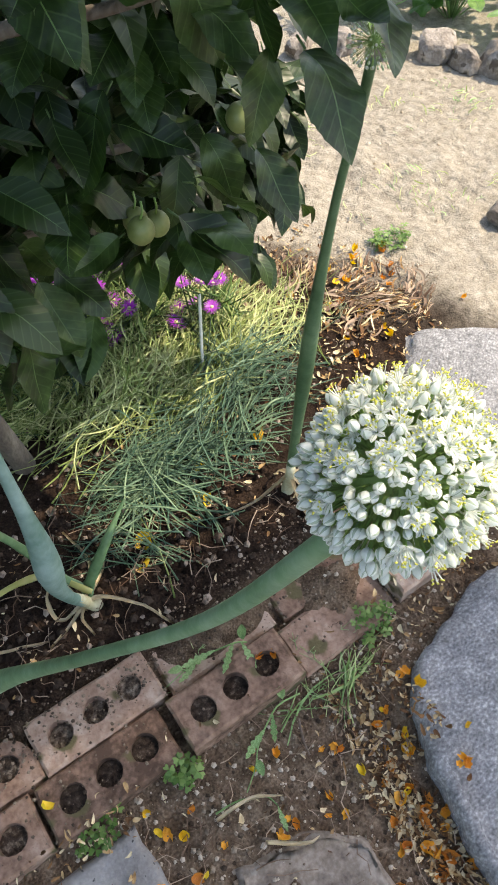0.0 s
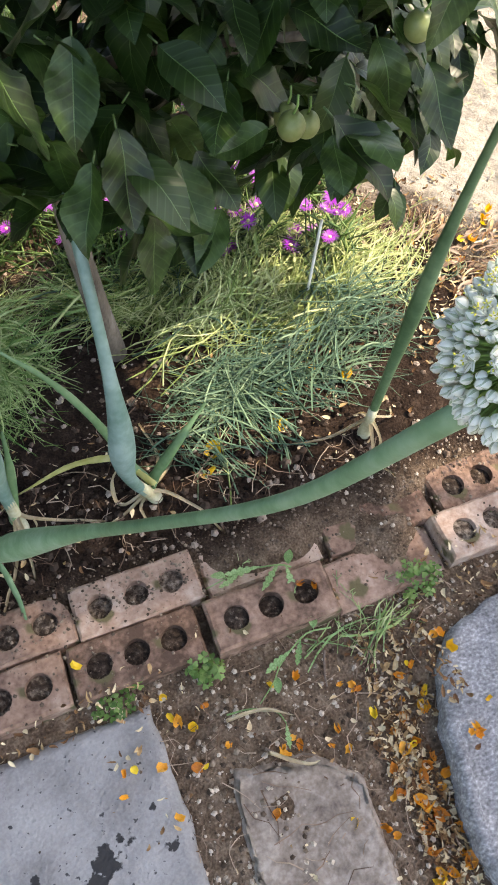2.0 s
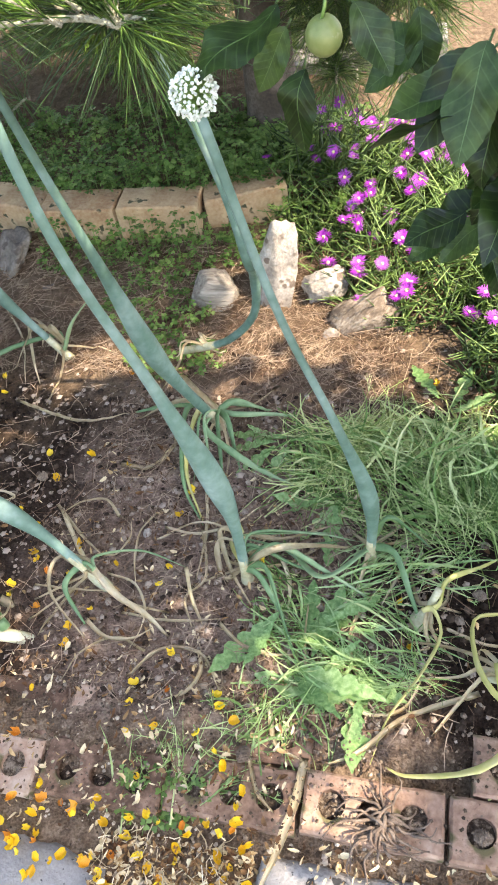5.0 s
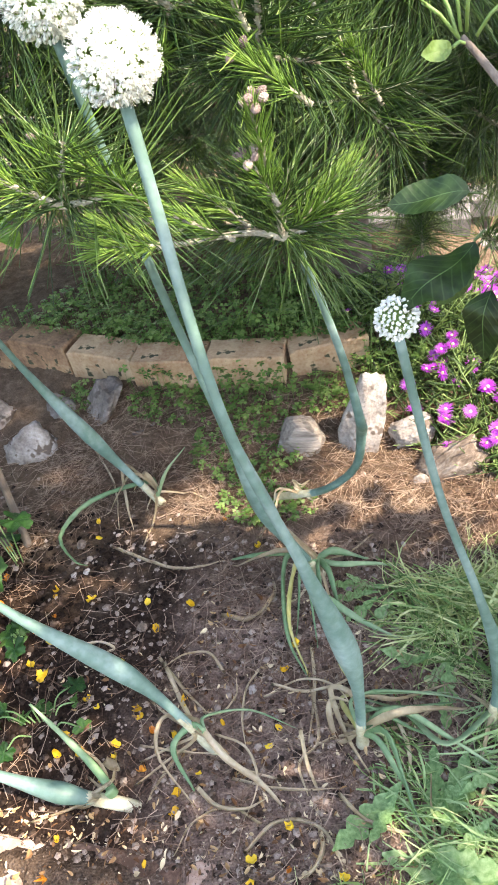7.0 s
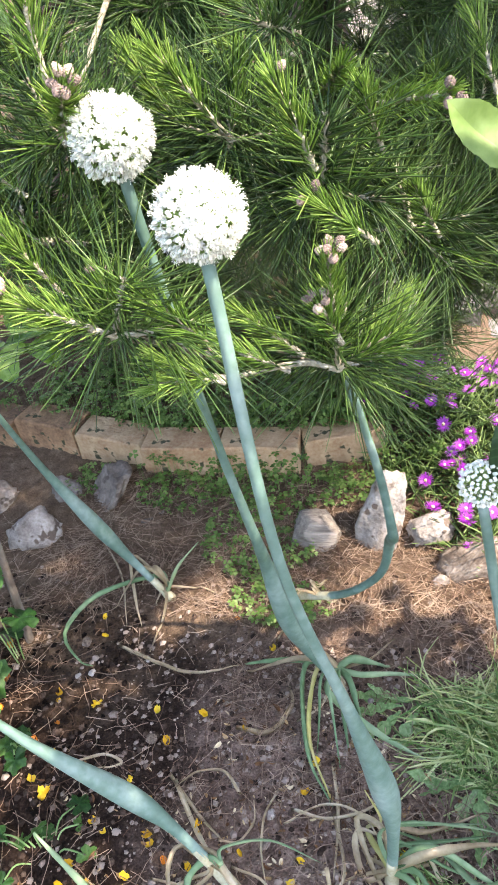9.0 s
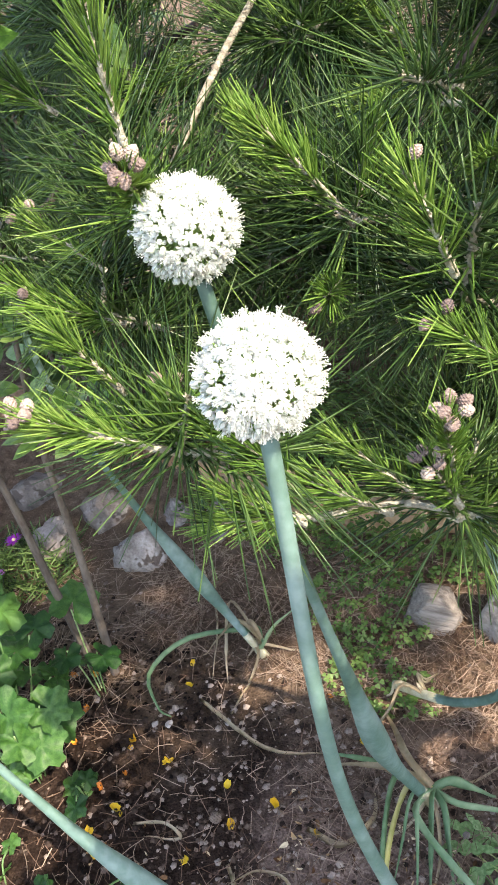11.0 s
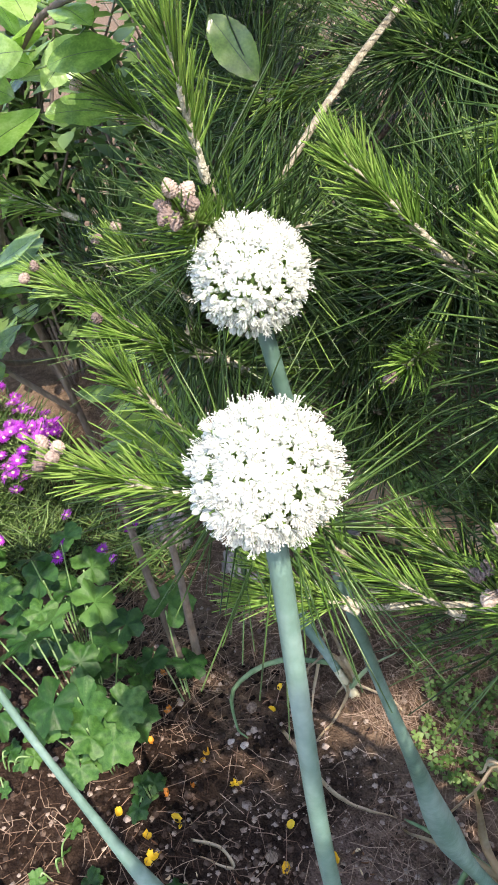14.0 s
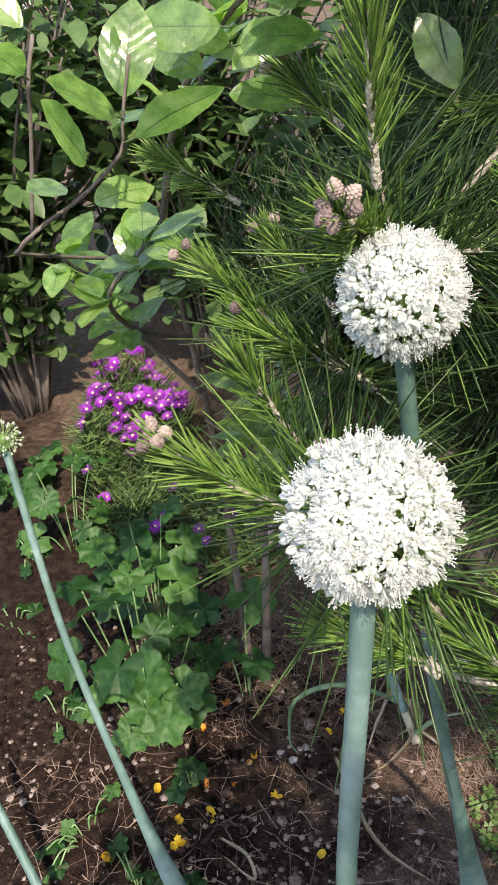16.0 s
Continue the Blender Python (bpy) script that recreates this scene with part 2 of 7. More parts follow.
damp_marks(M_CONCRETE, [(-0.129, 0.066, 0.018), (-0.146, 0.05, 0.014), (-0.099, 0.083, 0.006), (-0.35, 0.167, 0.010), (-0.362, 0.183, 0.007), (-0.386, 0.208, 0.007), (-0.466, 0.185, 0.007), (-0.465, 0.195, 0.005), (-0.448, 0.23, 0.006), (-0.487, 0.223, 0.006), (-0.437, 0.105, 0.008), (-0.28, 0.083, 0.005), (-0.216, 0.076, 0.005), (-0.055, 0.102, 0.004), (-0.044, 0.049, 0.006), (-0.274, 0.193, 0.009)])
M_PAVER = material("grey brown paver", [(0.10, 0.095, 0.09), (0.19, 0.18, 0.17), (0.29, 0.275, 0.26)], 30, 0.9, 0.8, 90, fine=150, obj=0.3)
M_OLDSTONE = material("dusty brown paving stone", [(0.10, 0.075, 0.06), (0.22, 0.178, 0.145), (0.36, 0.31, 0.265)], 40, 0.95, 0.8, 90, fine=160, detail=13)
M_BLUESTONE = material("blue grey rough stone", [(0.075, 0.075, 0.079), (0.16, 0.16, 0.167), (0.26, 0.26, 0.268), (0.46, 0.46, 0.47)], 190, 0.9, 1.0, 110, fine=38, detail=15, stretch=(1, 1.3, 1))
M_ROCK = material("pale grey boulder", [(0.085, 0.07, 0.06), (0.20, 0.17, 0.145), (0.38, 0.34, 0.31)], 18, 0.9, 1.0, 110, obj=0.25, spots=(26, 0.58, (0.10, 0.08, 0.065)))
M_BROWNROCK = material("weathered brown rock", [(0.055, 0.04, 0.03), (0.14, 0.105, 0.08), (0.36, 0.31, 0.26)], 20, 0.9, 1.0, 90, fine=120, stretch=(1, 2.2, 2.2))
M_WHITEROCK = material("whitish quartz stone", [(0.12, 0.10, 0.085), (0.31, 0.275, 0.245), (0.50, 0.47, 0.44)], 22, 0.9, 1.0, 110, spots=(26, 0.57, (0.13, 0.10, 0.08)))
M_LOGROCK = material("ribbed grey petrified stone", [(0.09, 0.075, 0.06), (0.24, 0.21, 0.18), (0.40, 0.36, 0.315)], 14, 0.9, 1.0, 60, stretch=(0.7, 5, 7), fine=60)
M_STALK = material("waxy blue green onion stalk", [(0.062, 0.126, 0.094), (0.125, 0.22, 0.184), (0.26, 0.37, 0.345)], 9, 0.48, 0.25, 160, obj=0.1, spec=0.45, leaf=0.08)
M_DARKSTALK = material("dark green onion stalk", [(0.03, 0.07, 0.03), (0.065, 0.13, 0.06), (0.13, 0.21, 0.11)], 9, 0.45, 0.25, 160, spec=0.45)
M_GREENSTALK = material("fresh green onion stalk", [(0.08, 0.16, 0.075), (0.155, 0.275, 0.15), (0.30, 0.42, 0.29)], 9, 0.48, 0.25, 160, spec=0.45, leaf=0.08)
M_GREENLEAF = material("green onion leaf", [(0.07, 0.15, 0.06), (0.14, 0.25, 0.12), (0.26, 0.36, 0.20)], 12, 0.5, 0.25, 120, obj=0.3, leaf=0.15)
# damp clods, their colour lowered further for the shade they lie in
M_SHADEDDAMPCLOD = material("damp dark clods", [(0.007, 0.0042, 0.003), (0.018, 0.0115, 0.0083), (0.055, 0.039, 0.03)], 30, 0.9, 0.8, 200, island=0.8, spec=0.1)
M_YELLOWLEAF = material("yellowing onion leaf", [(0.30, 0.30, 0.07), (0.46, 0.44, 0.16), (0.56, 0.52, 0.28)], 12, 0.55, 0.2, 90, island=0.3, leaf=0.2)
M_STRAW = material("dry straw leaf", [(0.46, 0.37, 0.24), (0.64, 0.55, 0.39), (0.78, 0.71, 0.56)], 20, 0.8, 0.3, 120, island=0.5, obj=0.3, leaf=0.12)
M_BULB = material("papery onion neck", [(0.26, 0.22, 0.12), (0.42, 0.40, 0.26), (0.58, 0.57, 0.43)], 26, 0.6, 0.4, 90)
M_PETAL = material("white floret petal", [(0.62, 0.64, 0.595), (0.71, 0.73, 0.695), (0.78, 0.79, 0.765)], 150, 0.55, leaf=0.32, obj=0.2)
M_RIB = material("green grey petal rib", [(0.30, 0.37, 0.27), (0.44, 0.50, 0.40)], 150, 0.6, leaf=0.2)
M_BUDGREEN = material("pale green bud", [(0.35, 0.46, 0.22), (0.55, 0.63, 0.42), (0.70, 0.75, 0.62)], 150, 0.55, leaf=0.2, obj=0.4)
M_PEDICEL = material("green flower stems", [(0.16, 0.28, 0.07), (0.26, 0.40, 0.13)], 100, 0.5, leaf=0.2)
M_ANTHER = material("yellow green anthers", [(0.50, 0.52, 0.06), (0.66, 0.64, 0.12)], 100, 0.6)
M_APPLE_LEAF = material("dark apple leaf", [(0.008, 0.020, 0.004), (0.020, 0.046, 0.009), (0.046, 0.088, 0.022)], 4, 0.40, 0.05, 20, leaf=0.15, obj=0.5, island=0.3, spec=0.36, veins=0.20, fine=14)
M_APPLE_RIB = material("pale leaf rib", [(0.045, 0.09, 0.025), (0.085, 0.15, 0.05)], 60, 0.5, leaf=0.2)
M_YOUNG_LEAF = material("young bright apple leaf", [(0.08, 0.15, 0.03), (0.13, 0.22, 0.055), (0.20, 0.30, 0.095)], 3, 0.4, 0.06, 20, leaf=0.25, obj=0.4, veins=0.12, fine=11)
M_SHRUB_LEAF = material("waxy shrub leaf", [(0.10, 0.20, 0.05), (0.21, 0.36, 0.09), (0.33, 0.48, 0.17)], 5, 0.22, 0.08, 20, leaf=0.46, obj=0.4, island=0.3, spec=1.0, veins=0.2)
M_BUSH = material("dull green bush leaf", [(0.03, 0.07, 0.02), (0.065, 0.125, 0.036), (0.12, 0.20, 0.065)], 5, 0.45, leaf=0.2, island=0.5, spec=0.3)
M_BARK = material("grey brown bark", [(0.055, 0.042, 0.033), (0.13, 0.105, 0.085), (0.22, 0.19, 0.16)], 30, 0.9, 1.0, 120, stretch=(1, 1, 0.3))
M_PINEBARK = material("dark scaly pine bark", [(0.03, 0.022, 0.018), (0.08, 0.06, 0.048), (0.16, 0.13, 0.11)], 22, 0.95, 1.0, 60)
M_TWIG = material("grey green scaly twig", [(0.16, 0.14, 0.10), (0.34, 0.32, 0.24), (0.50, 0.48, 0.38)], 160, 0.8, 1.0, 300, obj=0.3)
M_NEEDLE = material("long green pine needles", [(0.024, 0.06, 0.017), (0.052, 0.112, 0.028), (0.10, 0.185, 0.045)], 12, 0.36, island=0.7, obj=0.4, leaf=0.15)
M_NEWNEEDLE = material("fresh yellow green pine needles", [(0.075, 0.165, 0.025), (0.145, 0.28, 0.05), (0.25, 0.39, 0.095)], 12, 0.36, island=0.6, obj=0.3, leaf=0.2)
M_CONE = material("mauve brown young cones", [(0.12, 0.085, 0.075), (0.24, 0.18, 0.155), (0.42, 0.345, 0.285)], 5, 0.8, 0.3, 30, obj=0.5)
M_ICE_LEAF = material("fleshy bright green leaves", [(0.02, 0.05, 0.01), (0.065, 0.135, 0.028), (0.18, 0.28, 0.085)], 12, 0.5, island=0.8, leaf=0.15)
M_MAGENTA = material("magenta daisy petals", [(0.22, 0.012, 0.30), (0.37, 0.035, 0.47), (0.54, 0.14, 0.63)], 60, 0.5, leaf=0.2, obj=0.4)
M_FLOWER_EYE = material("pale flower eye", [(0.60, 0.50, 0.20), (0.75, 0.68, 0.45)], 100, 0.7)
M_DILL = material("feathery grey green clippings", [(0.018, 0.052, 0.030), (0.045, 0.11, 0.068), (0.095, 0.18, 0.11), (0.17, 0.26, 0.15)], 6, 0.6, island=0.6, leaf=0.15)
M_GRASSCUT = material("cut green grass", [(0.07, 0.155, 0.036), (0.18, 0.305, 0.09), (0.30, 0.43, 0.16), (0.50, 0.58, 0.29)], 6, 0.55, island=0.7, leaf=0.2)
M_DILLDRY = material("wilted straw green clippings", [(0.16, 0.23, 0.06), (0.37, 0.44, 0.16), (0.62, 0.65, 0.34)], 8, 0.7, island=0.8, leaf=0.2)
M_WEED = material("soft green weed leaves", [(0.09, 0.19, 0.06), (0.20, 0.34, 0.13), (0.36, 0.50, 0.25)], 20, 0.55, island=0.4, obj=0.3, leaf=0.25)
M_CLOVER = material("light green clover leaves", [(0.05, 0.115, 0.022), (0.105, 0.20, 0.045), (0.19, 0.29, 0.085)], 20, 0.55, island=0.5, leaf=0.25)
M_MALLOW = material("dark lobed mallow leaves", [(0.012, 0.05, 0.010), (0.029, 0.092, 0.018), (0.066, 0.158, 0.036)], 6, 0.42, 0.3, 25, obj=0.7, leaf=0.18, spec=0.3)
M_APPLE = material("unripe green apple skin", [(0.10, 0.135, 0.038), (0.155, 0.195, 0.062), (0.22, 0.25, 0.095)], 30, 0.4, obj=0.2, spots=(140, 0.66, (0.24, 0.27, 0.14)))
M_YPETAL = material("fallen yellow petals", [(0.55, 0.30, 0.015), (0.72, 0.46, 0.02), (0.80, 0.60, 0.06)], 60, 0.6, obj=0.7, island=0.3, leaf=0.2)
M_OPETAL = material("fallen orange petals", [(0.42, 0.13, 0.015), (0.66, 0.25, 0.02), (0.78, 0.40, 0.05)], 60, 0.6, obj=0.6, island=0.5, leaf=0.15)
M_LITTER = material("dry curled petal litter", [(0.10, 0.05, 0.025), (0.25, 0.14, 0.065), (0.44, 0.30, 0.15), (0.62, 0.52, 0.34)], 12, 0.85, island=0.9, spec=0.15)
M_NEEDLELITTER = material("brown pine needle litter", [(0.10, 0.06, 0.04), (0.21, 0.14, 0.10), (0.36, 0.27, 0.20)], 12, 0.8, island=0.8, spec=0.15)
M_CLOD = material("soil clods and grit", [(0.03, 0.02, 0.015), (0.075, 0.051, 0.038), (0.15, 0.11, 0.085), (0.33, 0.27, 0.225)], 30, 0.95, 0.8, 200, island=0.8, spec=0.15)
M_PATHGRIT = material("brown path grit", [(0.06, 0.042, 0.03), (0.15, 0.11, 0.08), (0.28, 0.22, 0.165), (0.5, 0.43, 0.35)], 30, 0.95, 0.8, 200, island=0.9, spec=0.15)
M_OLDCONE = material("dry brown cone scales", [(0.035, 0.024, 0.018), (0.10, 0.07, 0.052), (0.22, 0.17, 0.13)], 5, 0.85, 0.4, 30, obj=0.4)
M_PEBBLE = material("pale pebble", [(0.18, 0.15, 0.13), (0.34, 0.30, 0.27), (0.48, 0.44, 0.40)], 60, 0.9, 0.6, 200, obj=0.5)
M_BRICKDIRT = material("soil crumbs on brick", [(0.05, 0.036, 0.027), (0.11, 0.08, 0.06), (0.22, 0.17, 0.13)], 30, 0.95, 0.8, 200, island=0.7, spec=0.15)
M_SANDSTONE = material("pale sand crumbs", [(0.26, 0.21, 0.15), (0.42, 0.35, 0.27), (0.56, 0.49, 0.40)], 12, 0.95, 0.6, 200, island=0.6)
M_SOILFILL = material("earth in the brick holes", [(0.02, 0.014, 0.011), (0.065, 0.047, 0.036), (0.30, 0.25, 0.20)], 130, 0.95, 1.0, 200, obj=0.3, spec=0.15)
M_ROOT = material("dried brown roots", [(0.07, 0.045, 0.035), (0.15, 0.11, 0.085), (0.23, 0.18, 0.145)], 60, 0.9, 0.5, 200, island=0.3)
M_POST = material("white plastic stake", [(0.55, 0.55, 0.50), (0.72, 0.72, 0.68)], 30, 0.5)


def ground_material():
    """Dark bed soil, dusty path soil and pale sand, told apart by where they lie, with stains and grit."""
    mt = bpy.data.materials.new("garden earth and sand")
    mt.use_nodes = True
    nd, ln = mt.node_tree.nodes, mt.node_tree.links
    bs = nd["Principled BSDF"]
    bs.inputs["Roughness"].default_value = 0.95
    bs.inputs["Specular IOR Level"].default_value = 0.08
    geo = nd.new("ShaderNodeNewGeometry")
    sx = nd.new("ShaderNodeSeparateXYZ")
    ln.new(geo.outputs["Position"], sx.inputs[0])

    def noise_at(s, d=8):
        t = nd.new("ShaderNodeTexNoise")
        t.inputs["Scale"].default_value, t.inputs["Detail"].default_value = s, d
        ln.new(geo.outputs["Position"], t.inputs["Vector"])
        return t.outputs["Fac"]

    def math_node(op, a, b, c=None):
        k = nd.new("ShaderNodeMath")
        k.operation = op
        for i, q in enumerate((a, b, c)):
            if q is None:
                continue
            if isinstance(q, (int, float)):
                k.inputs[i].default_value = q
            else:
                ln.new(q, k.inputs[i])
        return k.outputs[0]

    def ramp(fac, cols, lo=0.3, hi=0.75):
        r = nd.new("ShaderNodeValToRGB")
        el = r.color_ramp.elements
        while len(el) < len(cols):
            el.new(0.5)
        for i, c in enumerate(cols):
            el[i].position, el[i].color = lo + (hi - lo) * i / (len(cols) - 1), (*c, 1)
        ln.new(fac, r.inputs[0])
        return r.outputs[0]

    def mix(fac, a, b):
        m = nd.new("ShaderNodeMix")
        m.data_type = "RGBA"
        ln.new(fac, m.inputs["Factor"])
        ln.new(a, m.inputs["A"])
        ln.new(b, m.inputs["B"])
        return m.outputs["Result"]

    def step(v, at, width):
        r = nd.new("ShaderNodeMapRange")
        r.interpolation_type = "SMOOTHSTEP"
        r.inputs["From Min"].default_value, r.inputs["From Max"].default_value = at - width, at + width
        ln.new(v, r.inputs["Value"])
        return r.outputs[0]

    wob = noise_at(5)
    grit = noise_at(260, 3)
    mid = noise_at(40)
    both = math_node("MULTIPLY_ADD", grit, 0.5, math_node("MULTIPLY", mid, 0.6))
    bed = ramp(both, [(0.066, 0.044, 0.035), (0.172, 0.12, 0.096), (0.315, 0.233, 0.187), (0.49, 0.39, 0.325)], 0.38, 0.86)
    path = ramp(both, [(0.055, 0.036, 0.024), (0.13, 0.09, 0.062), (0.24, 0.178, 0.128), (0.42, 0.345, 0.27)], 0.36, 0.86)
    sand = ramp(both, [(0.17, 0.148, 0.115), (0.29, 0.257, 0.208), (0.39, 0.352, 0.293), (0.50, 0.46, 0.39)], 0.32, 0.82)
    # damp soil towards both ends; its dark tone also takes in the shade there
    damp = ramp(both, [(0.010, 0.006, 0.0044), (0.026, 0.0165, 0.012), (0.058, 0.039, 0.029), (0.14, 0.10, 0.078)], 0.38, 0.92)
    wet = step(math_node("MULTIPLY_ADD", noise_at(3.2, 3), 0.4, math_node("ABSOLUTE", math_node("ADD", sx.outputs["X"], 0.71), 0.0)), 0.50, 0.08)
    bed = mix(wet, bed, damp)
    bed = mix(step(noise_at(4.5, 3), 0.71, 0.07), bed, damp)
    y = math_node("MULTIPLY_ADD", wob, 0.16, math_node("ADD", sx.outputs["Y"], -0.08))
    col = mix(step(y, 0.40, 0.05), path, bed)
    litter = ramp(both, [(0.075, 0.051, 0.035), (0.165, 0.117, 0.08), (0.30, 0.228, 0.165)], 0.36, 0.86)
    col = mix(step(math_node("MULTIPLY_ADD", wob, 0.5, y), 1.30, 0.18), col, litter)
    far = math_node("ADD", math_node("MULTIPLY", sx.outputs["X"], 0.93), math_node("MULTIPLY", sx.outputs["Y"], 0.36))
    col = mix(step(math_node("MULTIPLY_ADD", wob, 0.35, far), 1.42, 0.12), col, sand)
    ln.new(col, bs.inputs["Base Color"])
    b = nd.new("ShaderNodeBump")
    b.inputs["Strength"].default_value, b.inputs["Distance"].default_value = 1.0, 0.012
    ln.new(math_node("MULTIPLY_ADD", noise_at(38, 12), 1.5, math_node("MULTIPLY", grit, 0.5)), b.inputs["Height"])
    ln.new(b.outputs[0], bs.inputs["Normal"])
    return mt


M_GROUND = ground_material()


# ---- the ground, one sheet to the horizon ----
def smooth(a, b, v):
    u = min(max((v - a) / (b - a), 0.0), 1.0)
    return u * u * (3 - 2 * u)


def kerb_y(x):
    """The line of the far brick kerb."""
    return 1.555 + 0.16 * smooth(-1.15, -2.1, x) + 0.085 * smooth(-1.0, -0.65, x)


# earth heaped over parts of the brick edging: centre, half widths, height
MOUNDS = [(-0.36, 0.425, 0.15, 0.05, 0.026), (0.26, 0.385, 0.16, 0.06, 0.04), (0.44, 0.33, 0.09, 0.07, 0.05), (0.50, 0.40, 0.16, 0.05, 0.03), (-0.66, 0.42, 0.2, 0.05, 0.05),
          (-0.80, 0.37, 0.26, 0.08, 0.04), (-1.1, 0.38, 0.2, 0.08, 0.05), (-0.62, 0.335, 0.09, 0.05, 0.03)]


def ground_z(x, y):
    """Height of the earth: a flat path, a slightly heaped bed, and a terrace behind the kerb."""
    z = 0.024 * smooth(0.33, 0.47, y) * smooth(1.1, 0.8, x)
    z += 0.08 * smooth(1.28, kerb_y(x), y) * smooth(-0.1, -0.6, x)
    z += 0.06 * smooth(kerb_y(x) - 0.005, kerb_y(x) + 0.05, y) * smooth(-0.25, -0.6, x)
    for cx, cy, rx, ry, h in MOUNDS:
        q = ((x - cx) / rx) ** 2 + ((y - cy) / ry) ** 2
        if q < 1:
            z += h * (1 - q) ** 2 * (0.8 + 0.5 * noise.noise((x * 25, y * 25, 5)))
    z += 0.016 * noise.noise((x * 11, y * 11, 6)) * smooth(0.9, 1.3, x)
    z += 0.012 * (noise.noise((x * 5, y * 5, 0))) + 0.006 * noise.noise((x * 17, y * 17, 3)) + 0.006 * noise.noise((x * 48, y * 48, 9)) * (1 if y > 0.42 else 0.5)
    return z


def axis(lo, hi, fine, far):
    v = list(np.arange(lo, hi, fine))
    s, a, b = fine, [], []
    p = lo
    while p > -far:
        s *= 1.35
        p -= s
        a.append(p)
    s, p = fine, v[-1]
    while p < far:
        s *= 1.35
        p += s
        b.append(p)
    return a[::-1] + v + b


gx, gy = axis(-2.3, 1.5, 0.0145, 400), axis(-0.35, 2.2, 0.0145, 400)
gv = [(x, y, ground_z(x, y)) for y in gy for x in gx]
gf = [(j * len(gx) + i, j * len(gx) + i + 1, (j + 1) * len(gx) + i + 1, (j + 1) * len(gx) + i) for j in range(len(gy) - 1) for i in range(len(gx) - 1)]
ground = put("ground", raw_mesh("ground", gv, gf, M_GROUND))
tagged(ground, "dark garden soil, dusty path and pale sand beyond", "ground", kind="structure")


# ---- stones, slabs ----
def stone(name, place, size, mat_, label, turn=(0, 0, 0), rough=0.18, seed=0, freq=3.0, cut=0.0):
    """A worn stone: a ball squared off and roughened, sunk a little."""
    bm = bmesh.new()
    bmesh.ops.create_icosphere(bm, subdivisions=4, radius=1.0)
    rs = random.Random(seed)
    planes = [(Vector((rs.gauss(0, 1), rs.gauss(0, 1), rs.gauss(0, 1))).normalized(), rs.uniform(0.62, 0.88)) for k in range(14)]
    for v in bm.verts:
        p = v.co.copy()
        q = Vector([math.copysign(abs(c) ** 0.8, c) for c in p])
        for n_, d_ in planes:
            over = q.dot(n_) - d_
            if over > 0:
                q -= n_ * over * 0.92
        n = noise.noise(p * freq * 0.6 + Vector((seed * 7.1, 3, 1))) * rough * 1.0 + noise.noise(p * freq * 2.1 + Vector((seed, 9, 4))) * rough * 0.6 + noise.noise(p * freq * 6 + Vector((seed, 2, 8))) * rough * 0.18
        q *= 1 + n
        if cut:
            q.z = min(q.z, cut + 0.08 * noise.noise(p * 5))
        v.co = Vector((q.x * size[0] / 2, q.y * size[1] / 2, q.z * size[2] / 2))
    ob = put(name, link_mesh(name, bm, mat_), None, pose(*place, *turn))
    return tagged(ob, label, "stone")


def slab(name, outline, top, thick, mat_, label, wave=0.003, category="paving slab"):
    """A flat slab from its outline, with a chipped rim and an uneven face."""
    bm = bmesh.new()
    pts = []
    k = len(outline)
    for i in range(k):
        a, b = Vector((*outline[i], 0)), Vector((*outline[(i + 1) % k], 0))
        n = max(2, int((b - a).length / 0.012))
        pts += [a.lerp(b, j / n) for j in range(n)]
    c = sum(pts, Vector()) / len(pts)
    pts = [p + Vector((noise.noise(p * 22), noise.noise(p * 22 + Vector((5, 5, 5))), 0)) * 0.007 for p in pts]
    rings = []
    for inset, z in ((0.0, top - thick), (0.0, top - 0.012), (0.006, top - 0.003), (0.016, top)):
        rings.append([bm.verts.new((*(p + (c - p).normalized() * (inset + 0.003 * noise.noise(p * 60)))[:2], z + (wave * noise.noise(p * 9) if z > 0 else 0))) for p in pts])
    steps = 14
    for s in range(1, steps):
        rings.append([bm.verts.new((*(p + (c - p) * (s / steps))[:2], top + wave * noise.noise((p + (c - p) * (s / steps)) * 12) + wave * 0.5 * noise.noise((p + (c - p) * (s / steps)) * 45))) for p in pts])
    for a, b in zip(rings, rings[1:]):
        for j in range(len(pts)):
            bm.faces.new((a[j], a[(j + 1) % len(pts)], b[(j + 1) % len(pts)], b[j]))
    bm.faces.new(rings[-1])
    bm.normal_update()
    ob = put(name, link_mesh(name, bm, mat_))
    return tagged(ob, label, category)


slab("concrete_slab", [(-0.562, 0.250), (-0.01, 0.232), (-0.012, -0.30), (-0.575, -0.29)], 0.014, 0.05, M_CONCRETE, "grey concrete paving slab with dark damp spots beside the brick edging", 0.002)
slab("concrete_slab", [(-1.30, 0.235), (-0.869, 0.222), (-0.782, 0.203), (-0.772, -0.25), (-1.3, -0.25)], 0.012, 0.05, M_CONCRETE, "grey concrete paving slab strewn with fallen petals", 0.002)
slab("paving_stone", [(0.064, 0.105), (0.125, 0.095), (0.206, 0.060), (0.233, 0.02), (0.222, -0.12), (0.20, -0.25), (0.06, -0.25), (0.04, -0.03)], 0.009, 0.04, M_OLDSTONE, "dusty brown paving stone half buried in path soil", 0.004)
